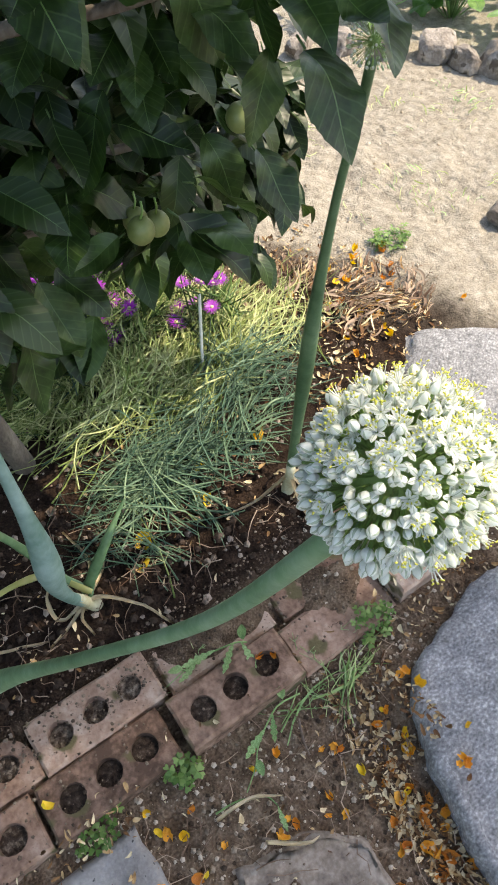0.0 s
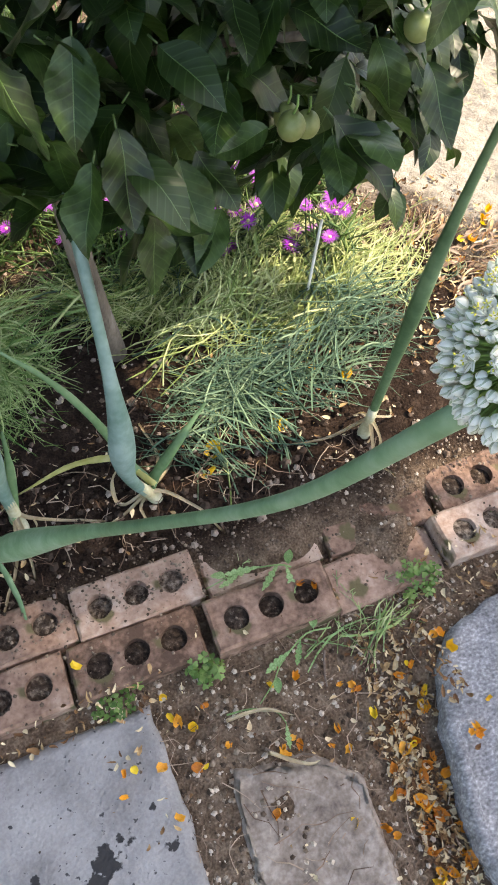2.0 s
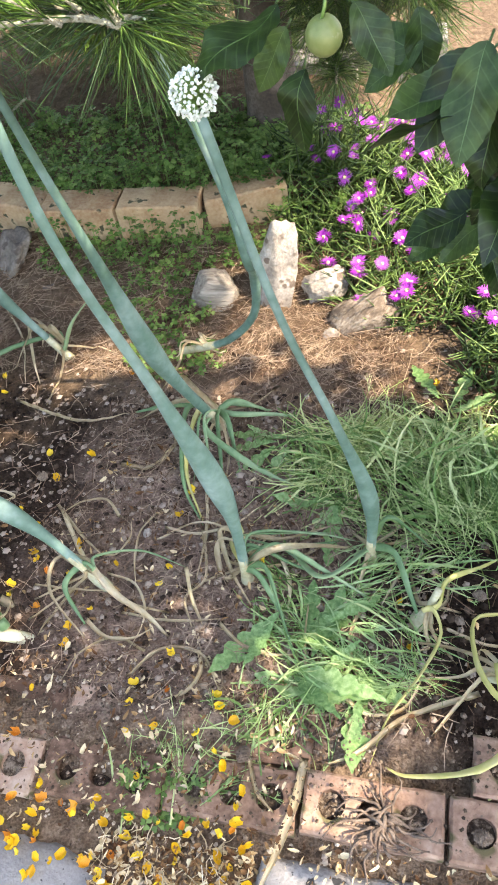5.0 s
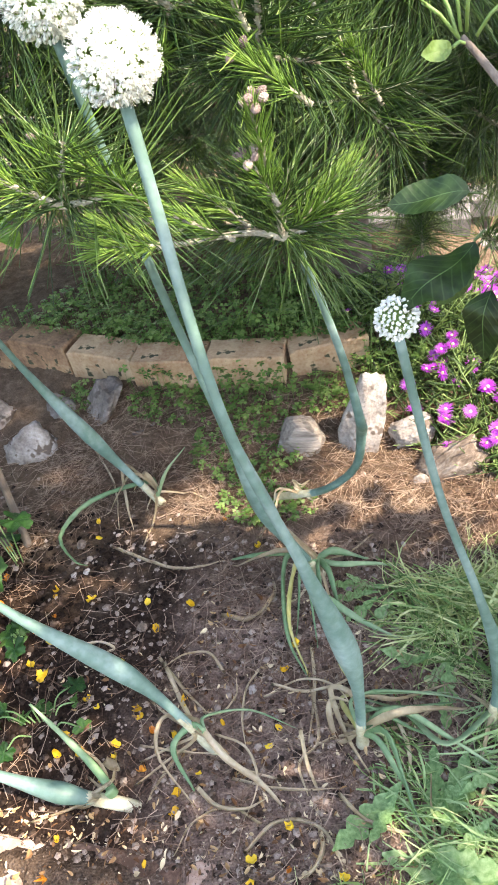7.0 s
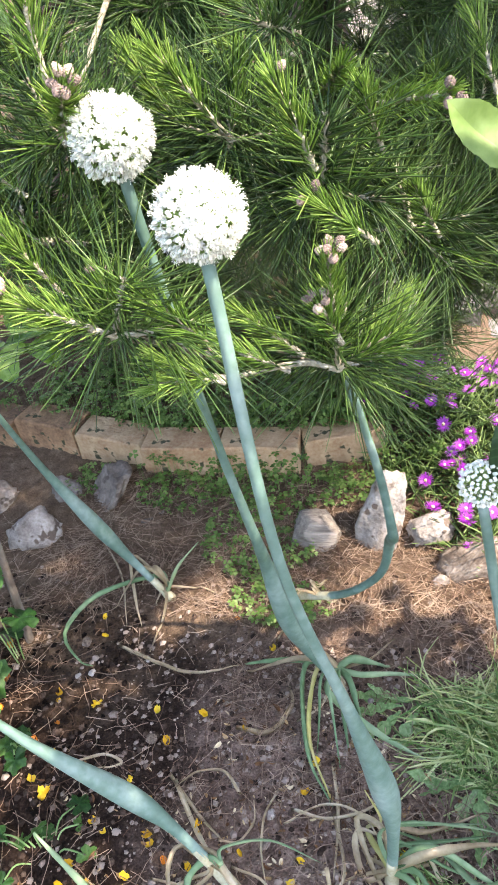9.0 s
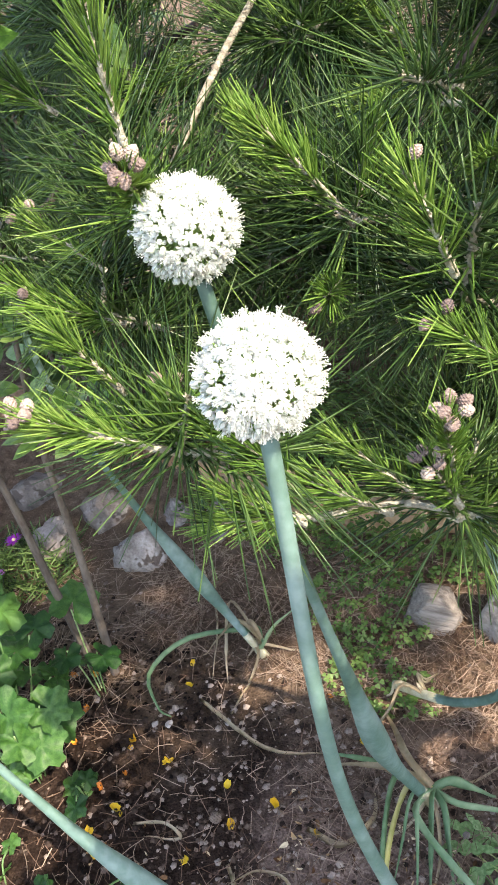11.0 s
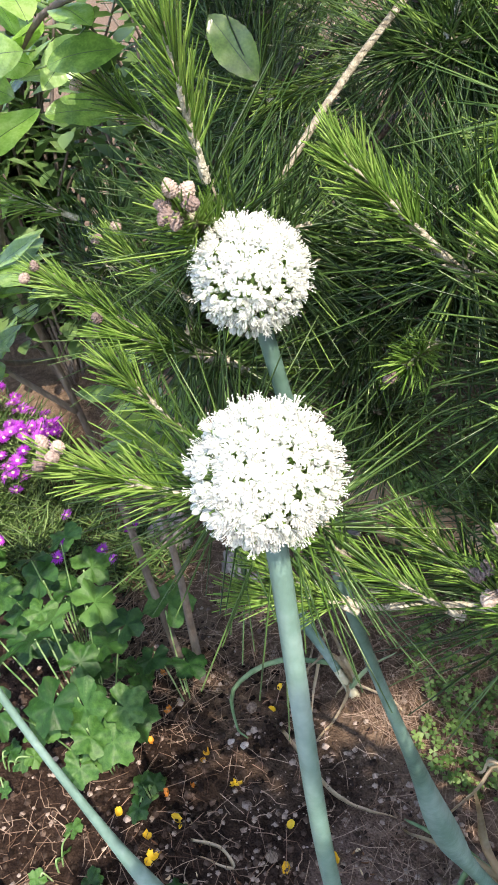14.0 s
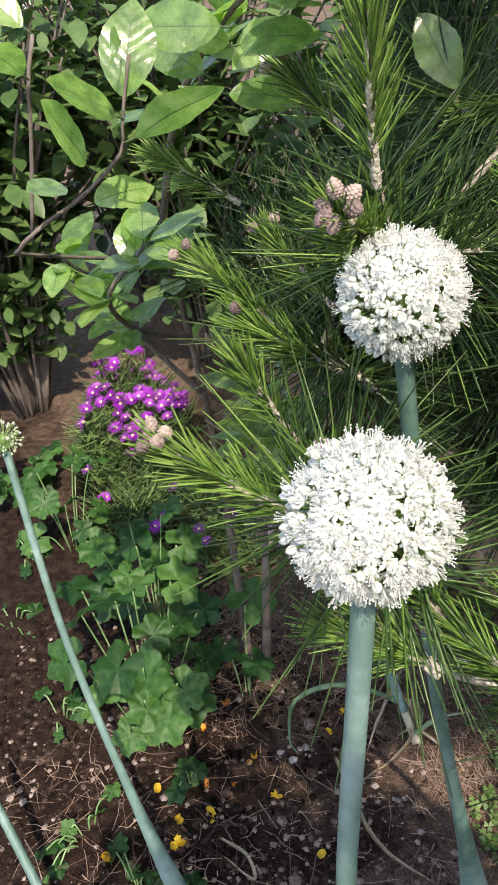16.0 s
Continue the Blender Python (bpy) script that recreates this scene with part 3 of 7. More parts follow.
slab("stepping_stone", [(0.446, 0.151), (0.50, 0.163), (0.555, 0.172), (0.62, 0.192), (0.70, 0.18), (0.80, 0.17), (0.92, 0.10), (0.96, -0.07), (0.90, -0.27), (0.6, -0.42), (0.40, -0.32), (0.335, -0.18), (0.322, -0.115), (0.345, -0.049), (0.355, -0.012), (0.366, 0.034), (0.405, 0.105)], 0.04, 0.07, M_BLUESTONE, "large blue grey rough stepping stone on the path", 0.010, "stone")

stone("boulder", (0.985, 0.48, 0.0), (0.38, 0.44, 0.15), M_BLUESTONE, "broad grey boulder at the corner of the bed", (0, 0, 30), 0.14, 3, 2.2)
stone("boulder", (1.46, 0.80, 0.0), (0.14, 0.12, 0.10), M_ROCK, "pale rounded boulder on the sand", (0, 0, 10), 0.15, 5)
for k_, (x_, y_, s_) in enumerate(((1.81, 1.60, 0.14), (1.90, 1.50, 0.16), (1.93, 1.40, 0.13), (1.99, 1.30, 0.17), (2.02, 1.17, 0.16), (1.70, 1.70, 0.13), (1.58, 1.78, 0.12))):
    stone("boulder", (x_, y_, 0.02), (s_, s_ * 0.8, s_ * 0.75), M_ROCK, "pale boulder in a row at the edge of the sand", (0, 0, 37 * k_), 0.2, 60 + k_)
stone("upright_stone", (-0.690, 1.40, 0.085), (0.12, 0.11, 0.35), M_WHITEROCK, "upright whitish stone standing in needle litter", (0, 8, 15), 0.15, 11)
stone("ribbed_stone", (-0.845, 1.40, 0.035), (0.16, 0.11, 0.14), M_LOGROCK, "grey ribbed stone lying beside the upright stone", (0, 4, 8), 0.07, 13, 2.0)
stone("rock", (-0.49, 1.335, 0.03), (0.21, 0.10, 0.135), M_BROWNROCK, "tilted grey brown rock below the ice plant", (0, -35, 20), 0.2, 17)
stone("rock", (-0.575, 1.40, 0.075), (0.12, 0.09, 0.085), M_WHITEROCK, "small pale rock beside the upright stone", (0, -15, 30), 0.2, 19)
stone("rock", (-0.555, 1.285, 0.02), (0.05, 0.04, 0.05), M_ROCK, "small grey rock on needle litter", (0, 0, 0), 0.2, 23)
stone("rock", (-1.585, 1.365, 0.045), (0.15, 0.11, 0.15), M_WHITEROCK, "rough whitish rock at the foot of the kerb", (10, 0, 20), 0.24, 29)
stone("rock", (-1.535, 1.50, 0.05), (0.10, 0.08, 0.14), M_ROCK, "grey rock at the foot of the kerb", (0, 10, 0), 0.2, 31)
stone("rock", (-1.41, 1.49, 0.07), (0.09, 0.14, 0.20), M_ROCK, "leaning slab of grey rock at the foot of the kerb", (0, 35, 20), 0.2, 37)
stone("rock", (-1.255, 1.43, 0.035), (0.16, 0.10, 0.07), M_ROCK, "low flat grey rock in the bed", (0, 0, 10), 0.2, 41)
stone("rock", (-1.74, 1.46, 0.05), (0.16, 0.12, 0.14), M_ROCK, "grey rock at the foot of the kerb", (0, 0, 50), 0.2, 43)
stone("rock", (-1.83, 1.33, 0.05), (0.15, 0.12, 0.12), M_ROCK, "pale rock at the edge of the bed", (0, 0, 80), 0.2, 47)
stone("rock", (-2.0, 1.5, 0.05), (0.2, 0.15, 0.16), M_ROCK, "pale rock at the edge of the bed", (0, 0, 20), 0.2, 48)


# ---- onions ----
def petal_faces(bm, place, way, out, length, width, slot, rib_slot):
    """One petal with a darker midrib: three narrow strips."""
    side = way.cross(out).normalized()
    rows = []
    for f, w, lift in ((0.0, 0.35, 0.0), (0.35, 0.9, 0.06), (0.7, 1.0, 0.05), (1.0, 0.12, -0.06)):
        c = place + way * length * f + out * length * lift
        h = width * w / 2
        rows.append([bm.verts.new(c + side * h * k - out * length * 0.05 * abs(k)) for k in (-1, -0.13, 0.13, 1)])
    for a, b in zip(rows, rows[1:]):
        for j in range(3):
            f = bm.faces.new((a[j], a[j + 1], b[j + 1], b[j]))
            f.material_index = rib_slot if j == 1 else slot


def floret_mesh(kind, seed):
    """A single onion floret on its stem, growing along +x from the umbel's heart; 1 long."""
    r = random.Random(seed)
    bm = bmesh.new()
    X = Vector((1, 0, 0))
    foot = r.uniform(0.82, 0.87)
    tube(bm, [Vector((0.2, 0, 0)), Vector((0.5, 0.012, 0)), Vector((foot, 0, 0))], [0.009, 0.009, 0.015], 4, slot=2, caps=False)
    ring = [Vector((0, math.cos(a), math.sin(a))) for a in [i * 1.0472 for i in range(6)]]
    if kind in ("open", "full"):
        F = Vector((foot, 0, 0))
        for i, o in enumerate(ring):
            way = (X * r.uniform(0.45, 0.95) + o).normalized()
            petal_faces(bm, F + o * 0.012, way, (X - o * 0.4).normalized(), r.uniform(0.10, 0.13), 0.058, 0, 1)
        for o in ring:
            w = (X + o * r.uniform(0.15, 0.4)).normalized()
            e = F + w * (r.uniform(0.11, 0.19) if kind == "open" else r.uniform(0.12, 0.20))
            tube(bm, [F, e], [0.006, 0.004], 3, slot=0, caps=False)
            tube(bm, [e - o * 0.010, e + X * 0.010 + o * 0.013], [0.009, 0.007], 4, slot=3)
    else:
        wide = {"bud": 0.053, "plump": 0.078, "small": 0.055}.get(kind, 0.05)
        ln_ = {"bud": 0.125, "plump": 0.15}.get(kind, 0.14)
        rows = []
        for f, w in ((0, 0.45), (0.25, 0.92), (0.55, 1.0), (0.8, 0.68), (1.0, 0.16)):
            rows.append([bm.verts.new(Vector((foot + ln_ * f, 0, 0)) + wide * w * (1.0 if k % 3 else 0.9) * Vector((0, math.cos(k * 0.5236), math.sin(k * 0.5236)))) for k in range(12)])
        for a, b in zip(rows, rows[1:]):
            for j in range(12):
                f = bm.faces.new((a[j], a[(j + 1) % 12], b[(j + 1) % 12], b[j]))
                f.material_index = 1 if j % 4 == 1 else 0
        bm.faces.new(rows[-1])
    return bm


FLORETS = {}
for k_, mats_ in (("open", [M_PETAL, M_RIB, M_PEDICEL, M_ANTHER]), ("full", [M_PETAL, M_PETAL, M_PEDICEL, M_PETAL]), ("bud", [M_PETAL, M_RIB, M_PEDICEL, M_ANTHER]), ("plump", [M_PETAL, M_PETAL, M_PEDICEL, M_ANTHER]), ("small", [M_PETAL, M_BUDGREEN, M_PEDICEL, M_ANTHER]), ("green", [M_BUDGREEN, M_RIB, M_PEDICEL, M_ANTHER])):
    FLORETS[k_] = [link_mesh("floret", floret_mesh(k_, s), mats_) for s in (1, 2, 3)]

ONIONS = {}


def fib(i, n):
    z = 1 - (2 * i + 1) / n
    a = i * 2.399963
    return Vector((math.sqrt(1 - z * z) * math.cos(a), math.sqrt(1 - z * z) * math.sin(a), z))


def onion(key, knots, neck, bulge, top, head=None, size=0.066, count=190, opened=0.6, green=False, label="", bloom="open", bulb=0.0125, at=0.26, skin=None):
    """An onion in flower: papery neck, hollow swollen stalk and a round umbel of florets."""
    ob = thing("onion_plant", knots[0], label, "onion plant", "flowering onions")
    ONIONS[key] = (ob, Vector(knots[0]))
    pts = spline(knots, 40)
    rad = []
    for i in range(41):
        f = i / 40
        r = neck + (top - neck) * smooth(0.1, 0.75, f) + bulge * math.exp(-((f - at) / (0.085 if f < at else 0.14)) ** 2)
        rad.append(r)
    bm = bmesh.new()
    tube(bm, pts, rad, 14)
    part("stalk", bm, skin or M_STALK, ob, "dark green hollow stalk" if skin == M_DARKSTALK else "blue green hollow stalk swollen low down")
    bm = bmesh.new()
    w = (pts[2] - pts[0]).normalized()
    base = pts[0]
    tube(bm, [base - w * 0.04, base - w * 0.02, base + w * 0.01, base + w * 0.035, base + w * 0.06, base + w * 0.085], [0.009, bulb * 0.9, bulb * 0.95, neck * 1.1, neck * 1.05, neck * 1.02], 12)
    part("neck", bm, M_BULB, ob, "pale papery neck")
    for k in range(5):
        a = uni(0, 6.283)
        o = Vector((math.cos(a), math.sin(a), 0))
        bm = bmesh.new()
        ln_ = uni(0.05, 0.14)
        q = [base + w * 0.05, base + o * 0.02 + Vector((0, 0, 0.035)), base + o * ln_ * 0.6 + Vector((0, 0, 0.008)), base + o * ln_ + Vector((uni(-.03, .03), uni(-.03, .03), 0.0))]
        q = spline(q, 10)
        for v in q:
            v.z = max(v.z, ground_z(v.x, v.y) + 0.004)
        blade(bm, q, [0.009 * (1 - 0.06 * i) for i in range(11)], fold=0.6)
        bmesh.ops.solidify(bm, geom=bm.faces[:], thickness=0.0008)
        part("leaf", bm, M_STRAW, ob, "withered straw leaf")
    if head is None:
        return ob
    c = Vector(head)
    bm = bmesh.new()
    bmesh.ops.create_icosphere(bm, subdivisions=2, radius=size * (0.25 if count > 300 else 0.12), matrix=Matrix.Translation(c))
    umbel = part("umbel", bm, M_PEDICEL, ob, "round umbel of small florets")
    WORLD[umbel.name] = Matrix()
    down = (pts[-3] - c).normalized()
    grown = []
    for i in range(count):
        d = fib(i, count)
        if d.angle(down) < 0.3:
            continue
        d = (d + Vector((uni(-1, 1), uni(-1, 1), uni(-1, 1))) * (0.09 if count > 200 else 0.16)).normalized()
        share = opened + 0.45 * d.dot(sun_way) if bloom in ("open", "full") else 0.0
        k = bloom if rnd.random() < share else (bloom if bloom in ("plump", "small") else "bud")
        k = "green" if green and rnd.random() < 0.55 else k
        grown.append((-d.y, rnd.choice(FLORETS[k]), aim(c, d, (uni(-1, 1), uni(-1, 1), uni(-1, 1)), size / 2 * (uni(0.86, 1.03) if bloom != "small" else uni(0.68, 1.08)))))
    # the florets towards the path singly, those behind as one mesh
    grown.sort(key=lambda q: -q[0])
    for q in grown[:300]:
        put("floret", q[1], umbel, q[2])
    if len(grown) > 300:
        tagged(put("floret_mass", join_copies("floret_mass", [q[1:] for q in grown[300:]]), umbel), kind="stuff")
    return ob


onion("on0", [(-0.239, 0.534, 0.035), (-0.13, 0.451, 0.207), (-0.03, 0.355, 0.378), (0.043, 0.252, 0.552), (0.107, 0.156, 0.725), (0.139, 0.093, 0.895)], 0.009, 0.010, 0.0052, (0.147, 0.088, 0.924), 0.070, 800, 0.20,
      label="onion plant leaning low with a large white flower ball", skin=M_GREENSTALK)
onion("on1", [(0.113, 0.537, 0.02), (0.072, 0.523, 0.156), (0.077, 0.531, 0.301), (0.081, 0.562, 0.452), (0.088, 0.63, 0.56), (0.10, 0.71, 0.66)], 0.009, 0.011, 0.007, label="onion plant with its stalk rising into the apple leaves", at=0.3)
onion("on2", [(-0.108, 0.569, 0.02), (-0.109, 0.593, 0.222), (-0.095, 0.588, 0.438), (-0.158, 0.578, 0.627), (-0.211, 0.579, 0.805)], 0.009, 0.014, 0.006, (-0.219, 0.573, 0.832), 0.05, 150, 0.0, bloom="small",
      label="onion plant with a curved stalk and small half open flower", at=0.25)
onion("onR", [(0.497, 0.515, 0.03), (0.498, 0.503, 0.26), (0.497, 0.489, 0.49), (0.487, 0.463, 0.665), (0.466, 0.426, 0.78), (0.447, 0.402, 0.84)], 0.008, 0.0045, 0.0046, (0.445, 0.400, 0.857), 0.044, 130, 0.1, True,
      label="tall onion plant with a dark stalk and an unopened flower ball", at=0.3, skin=M_DARKSTALK)
onion("on3", [(-0.434, 0.722, 0.02), (-0.434, 0.708, 0.231), (-0.474, 0.681, 0.44), (-0.525, 0.657, 0.653), (-0.564, 0.641, 0.878)], 0.008, 0.006, 0.0045, (-0.564, 0.637, 0.895), 0.040, 290, 0.0, bloom="plump",
      label="slender onion plant with a small whitish flower ball")
onion("on4", [(-0.645, 0.663, 0.02), (-0.644, 0.663, 0.269), (-0.686, 0.652, 0.523), (-0.739, 0.646, 0.78), (-0.769, 0.685, 1.078)], 0.0085, 0.011, 0.0055, (-0.769, 0.686, 1.102), 0.0715, 820, 0.50, bloom="full",
      label="tall onion plant with a large white flower ball in full bloom", at=0.31)
onion("on5", [(-0.756, 1.012, 0.02), (-0.809, 0.935, 0.282), (-0.83, 0.88, 0.553), (-0.851, 0.834, 0.828), (-0.87, 0.808, 1.105)], 0.010, 0.010, 0.0055, (-0.873, 0.809, 1.131), 0.0765, 820, 0.42, bloom="full",
      label="tall onion plant with a white flower ball among pine needles", at=0.30)
onion("bent", [(-0.842, 1.179, 0.08), (-0.748, 1.134, 0.15), (-0.676, 1.106, 0.246), (-0.655, 1.08, 0.364), (-0.648, 1.02, 0.442), (-0.664, 1.019, 0.557), (-0.686, 1.003, 0.679), (-0.700, 0.975, 0.765), (-0.705, 0.95, 0.83)], 0.008, 0.003, 0.006, label="onion plant whose stalk bends sharply upwards", at=0.4, bulb=0.009)
onion("on6", [(-0.909, 0.631, 0.03), (-1.009, 0.654, 0.193), (-1.162, 0.652, 0.376), (-1.29, 0.654, 0.592), (-1.401, 0.675, 0.823)], 0.008, 0.010, 0.005, (-1.405, 0.678, 0.84), 0.05, 110, 0.2, True,
      label="onion plant leaning over the soil with a dull green flower ball", at=0.3)
onion("on7", [(-1.161, 1.198, 0.018), (-1.255, 1.169, 0.264), (-1.31, 1.117, 0.516), (-1.325, 1.056, 0.772), (-1.288, 1.006, 1.033)], 0.008, 0.009, 0.005, (-1.283, 1.002, 1.052), 0.04, 90, 0.2, True,
      label="onion plant leaning into the pine with a small dull flower ball")
onion("on8", [(-1.045, 0.515, 0.03), (-1.16, 0.505, 0.08), (-1.30, 0.50, 0.17), (-1.45, 0.49, 0.28)], 0.010, 0.008, 0.007, label="onion plant lying low over the soil")
onion("bulb", [(-0.347, 0.613, 0.022), (-0.34, 0.62, 0.045), (-0.332, 0.623, 0.07)], 0.006, 0.0, 0.004, label="small round onion bulb lying on the soil with withered leaves", bulb=0.021)


def strap(key, kind, width, pts):
    """A leaf that droops from its onion, or lies loose and dry on the soil."""
    mt = {"Y": M_YELLOWLEAF, "G": M_GREENLEAF, "S": M_STRAW}[kind]
    if key in ONIONS:
        ob, base = ONIONS[key]
        near = min(range(len(pts)), key=lambda i: (Vector(pts[i]) - base).length)
        pts = pts if near <= len(pts) / 2 else pts[::-1]
        if (Vector(pts[0]) - base).length < 0.16:
            pts = [tuple(base + Vector((0, 0, 0.05)))] + pts
        p = spline(pts, 18)
    else:
        p = spline(pts, 18)
        p = [q + Vector((0, 0, 0.006 * noise.noise(q * 30))) for q in p]
    n = len(p) - 1
    for i, q in enumerate(p):
        q.z = max(q.z, ground_z(q.x, q.y) + 0.005)
    w = [width * (0.85 + 0.25 * noise.noise(q * 40)) * (1 - 0.75 * max(0, i / n - 0.6) / 0.4) for i, q in enumerate(p)]
    bm = bmesh.new()
    if kind == "S":
        blade(bm, p, w, fold=0.5)
        bmesh.ops.solidify(bm, geom=bm.faces[:], thickness=0.0008)
    else:
        tube(bm, p, [v / 2 for v in w], 8, flat=0.45)
    if key in ONIONS:
        part("leaf", bm, mt, ONIONS[key][0], {"Y": "limp yellowing leaf", "G": "blue green leaf", "S": "withered straw leaf"}[kind])
    else:
        tagged(put("dry_onion_leaf", link_mesh("dry_onion_leaf", bm, mt)), "withered straw coloured onion leaf lying on the soil", "dry leaf", "loose dry leaves")


strap("on0", "Y", 0.015, [(-0.181, 0.507, 0.08), (-0.198, 0.454, 0.067), (-0.262, 0.392, 0.055), (-0.357, 0.372, 0.042), (-0.394, 0.382, 0.03)])
strap("on0", "Y", 0.014, [(-0.173, 0.493, 0.08), (-0.169, 0.444, 0.063), (-0.211, 0.392, 0.047), (-0.252, 0.357, 0.03)])
strap("on0", "G", 0.014, [(-0.159, 0.506, 0.08), (-0.141, 0.455, 0.055), (-0.139, 0.401, 0.03)])
strap("on0", "Y", 0.016, [(-0.235, 0.483, 0.08), (-0.264, 0.533, 0.067), (-0.267, 0.61, 0.055), (-0.224, 0.633, 0.042), (-0.165, 0.648, 0.03)])
strap("", "S", 0.01, [(-0.259, 0.503, 0.034), (-0.359, 0.458, 0.034), (-0.429, 0.4, 0.034), (-0.48, 0.373, 0.034)])
strap("", "S", 0.016, [(-0.511, 0.379, 0.034), (-0.518, 0.322, 0.034), (-0.536, 0.254, 0.034), (-0.558, 0.197, 0.034)])
strap("bulb", "Y", 0.01, [(-0.331, 0.613, 0.08), (-0.318, 0.577, 0.067), (-0.348, 0.515, 0.055), (-0.394, 0.448, 0.042), (-0.416, 0.383, 0.03)])
strap("bulb", "Y", 0.01, [(-0.321, 0.623, 0.08), (-0.308, 0.674, 0.063), (-0.249, 0.713, 0.047), (-0.213, 0.744, 0.03)])
strap("", "S", 0.007, [(-0.312, 0.603, 0.034), (-0.246, 0.582, 0.034), (-0.17, 0.587, 0.034), (-0.12, 0.61, 0.034)])
strap("on1", "Y", 0.014, [(0.094, 0.565, 0.08), (0.074, 0.611, 0.063), (-0.003, 0.637, 0.047), (-0.099, 0.627, 0.03)])
strap("on1", "S", 0.008, [(0.077, 0.592, 0.08), (0.051, 0.576, 0.055), (0.053, 0.542, 0.03)])
strap("on3", "G", 0.016, [(-0.508, 0.653, 0.08), (-0.579, 0.712, 0.055), (-0.684, 0.747, 0.03)])
strap("on4", "G", 0.012, [(-0.662, 0.716, 0.08), (-0.573, 0.747, 0.055), (-0.498, 0.768, 0.03)])
strap("on4", "Y", 0.012, [(-0.692, 0.777, 0.08), (-0.664, 0.742, 0.055), (-0.688, 0.735, 0.03)])
strap("on4", "S", 0.012, [(-0.661, 0.718, 0.08), (-0.703, 0.736, 0.063), (-0.673, 0.668, 0.047), (-0.625, 0.606, 0.03)])
strap("on4", "G", 0.016, [(-0.643, 0.703, 0.08), (-0.564, 0.685, 0.055), (-0.516, 0.68, 0.03)])
strap("on4", "G", 0.013, [(-0.642, 0.726, 0.08), (-0.531, 0.749, 0.055), (-0.452, 0.753, 0.03)])
strap("on6", "G", 0.012, [(-0.913, 0.657, 0.08), (-0.843, 0.688, 0.055), (-0.76, 0.675, 0.03)])
strap("on6", "S", 0.008, [(-0.744, 0.65, 0.08), (-0.729, 0.605, 0.055), (-0.706, 0.567, 0.03)])
strap("on6", "S", 0.01, [(-0.932, 0.65, 0.08), (-0.994, 0.653, 0.063), (-0.991, 0.594, 0.047), (-0.909, 0.525, 0.03)])
strap("on6", "G", 0.014, [(-0.934, 0.638, 0.08), (-0.964, 0.604, 0.055), (-0.917, 0.55, 0.03)])
strap("on6", "S", 0.014, [(-0.918, 0.639, 0.08), (-0.869, 0.598, 0.063), (-0.804, 0.57, 0.047), (-0.761, 0.541, 0.03)])
strap("", "S", 0.01, [(-1.036, 0.778, 0.034), (-0.974, 0.695, 0.034), (-0.941, 0.662, 0.034)])
strap("", "S", 0.009, [(-1.239, 1.049, 0.034), (-1.073, 1.0, 0.034), (-0.963, 1.024, 0.034)])
strap("", "S", 0.012, [(-0.943, 0.887, 0.034), (-0.876, 0.884, 0.034), (-0.843, 0.944, 0.034), (-0.853, 0.988, 0.034)])
strap("on5", "Y", 0.014, [(-0.797, 0.998, 0.08), (-0.799, 0.874, 0.055), (-0.748, 0.771, 0.03)])
strap("on5", "G", 0.018, [(-0.771, 0.955, 0.08), (-0.678, 0.896, 0.055), (-0.588, 0.866, 0.03)])
strap("on5", "G", 0.014, [(-0.753, 0.985, 0.08), (-0.739, 0.92, 0.055), (-0.728, 0.87, 0.03)])
strap("on5", "G", 0.015, [(-0.808, 1.02, 0.08), (-0.883, 1.031, 0.055), (-0.953, 1.033, 0.03)])
strap("on7", "G", 0.012, [(-1.194, 1.213, 0.08), (-1.324, 1.156, 0.067), (-1.366, 1.06, 0.055), (-1.312, 1.001, 0.042), (-1.282, 0.998, 0.03)])
strap("", "S", 0.006, [(-1.398, 1.369, 0.034), (-1.301, 1.247, 0.034), (-1.238, 1.101, 0.034)])
strap("on7", "S", 0.008, [(-1.268, 1.27, 0.08), (-1.233, 1.165, 0.055), (-1.205, 1.107, 0.03)])
strap("on4", "S", 0.012, [(-0.649, 0.702, 0.08), (-0.695, 0.72, 0.063), (-0.704, 0.7, 0.047), (-0.684, 0.659, 0.03)])
strap("on4", "S", 0.011, [(-0.65, 0.719, 0.08), (-0.588, 0.733, 0.055), (-0.496, 0.787, 0.03)])
strap("on4", "G", 0.014, [(-0.64, 0.694, 0.08), (-0.562, 0.723, 0.055), (-0.479, 0.753, 0.03)])
strap("", "S", 0.007, [(-0.754, 0.843, 0.034), (-0.736, 0.746, 0.034), (-0.736, 0.65, 0.034)])
strap("on5", "G", 0.016, [(-0.821, 1.006, 0.08), (-0.799, 0.848, 0.055), (-0.747, 0.765, 0.03)])
strap("", "S", 0.007, [(-1.05, 0.788, 0.034), (-0.98, 0.725, 0.034), (-0.925, 0.685, 0.034)])
strap("", "S", 0.007, [(-0.743, 0.751, 0.034), (-0.719, 0.66, 0.034), (-0.746, 0.613, 0.034), (-0.725, 0.563, 0.034)])
strap("", "S", 0.009, [(-0.571, 0.44, 0.034), (-0.556, 0.392, 0.034), (-0.511, 0.374, 0.034)])
strap("", "S", 0.008, [(-0.597, 0.379, 0.034), (-0.576, 0.326, 0.034), (-0.547, 0.3, 0.034)])
strap("", "S", 0.006, [(0.082, 0.162, 0.034), (0.134, 0.156, 0.034), (0.174, 0.131, 0.034)])
strap("", "S", 0.006, [(0.119, 0.101, 0.034), (0.162, 0.067, 0.034), (0.182, 0.063, 0.034)])
strap("", "S", 0.007, [(-1.24, 0.787, 0.034), (-1.188, 0.808, 0.034), (-1.147, 0.796, 0.034), (-1.211, 0.775, 0.034)])
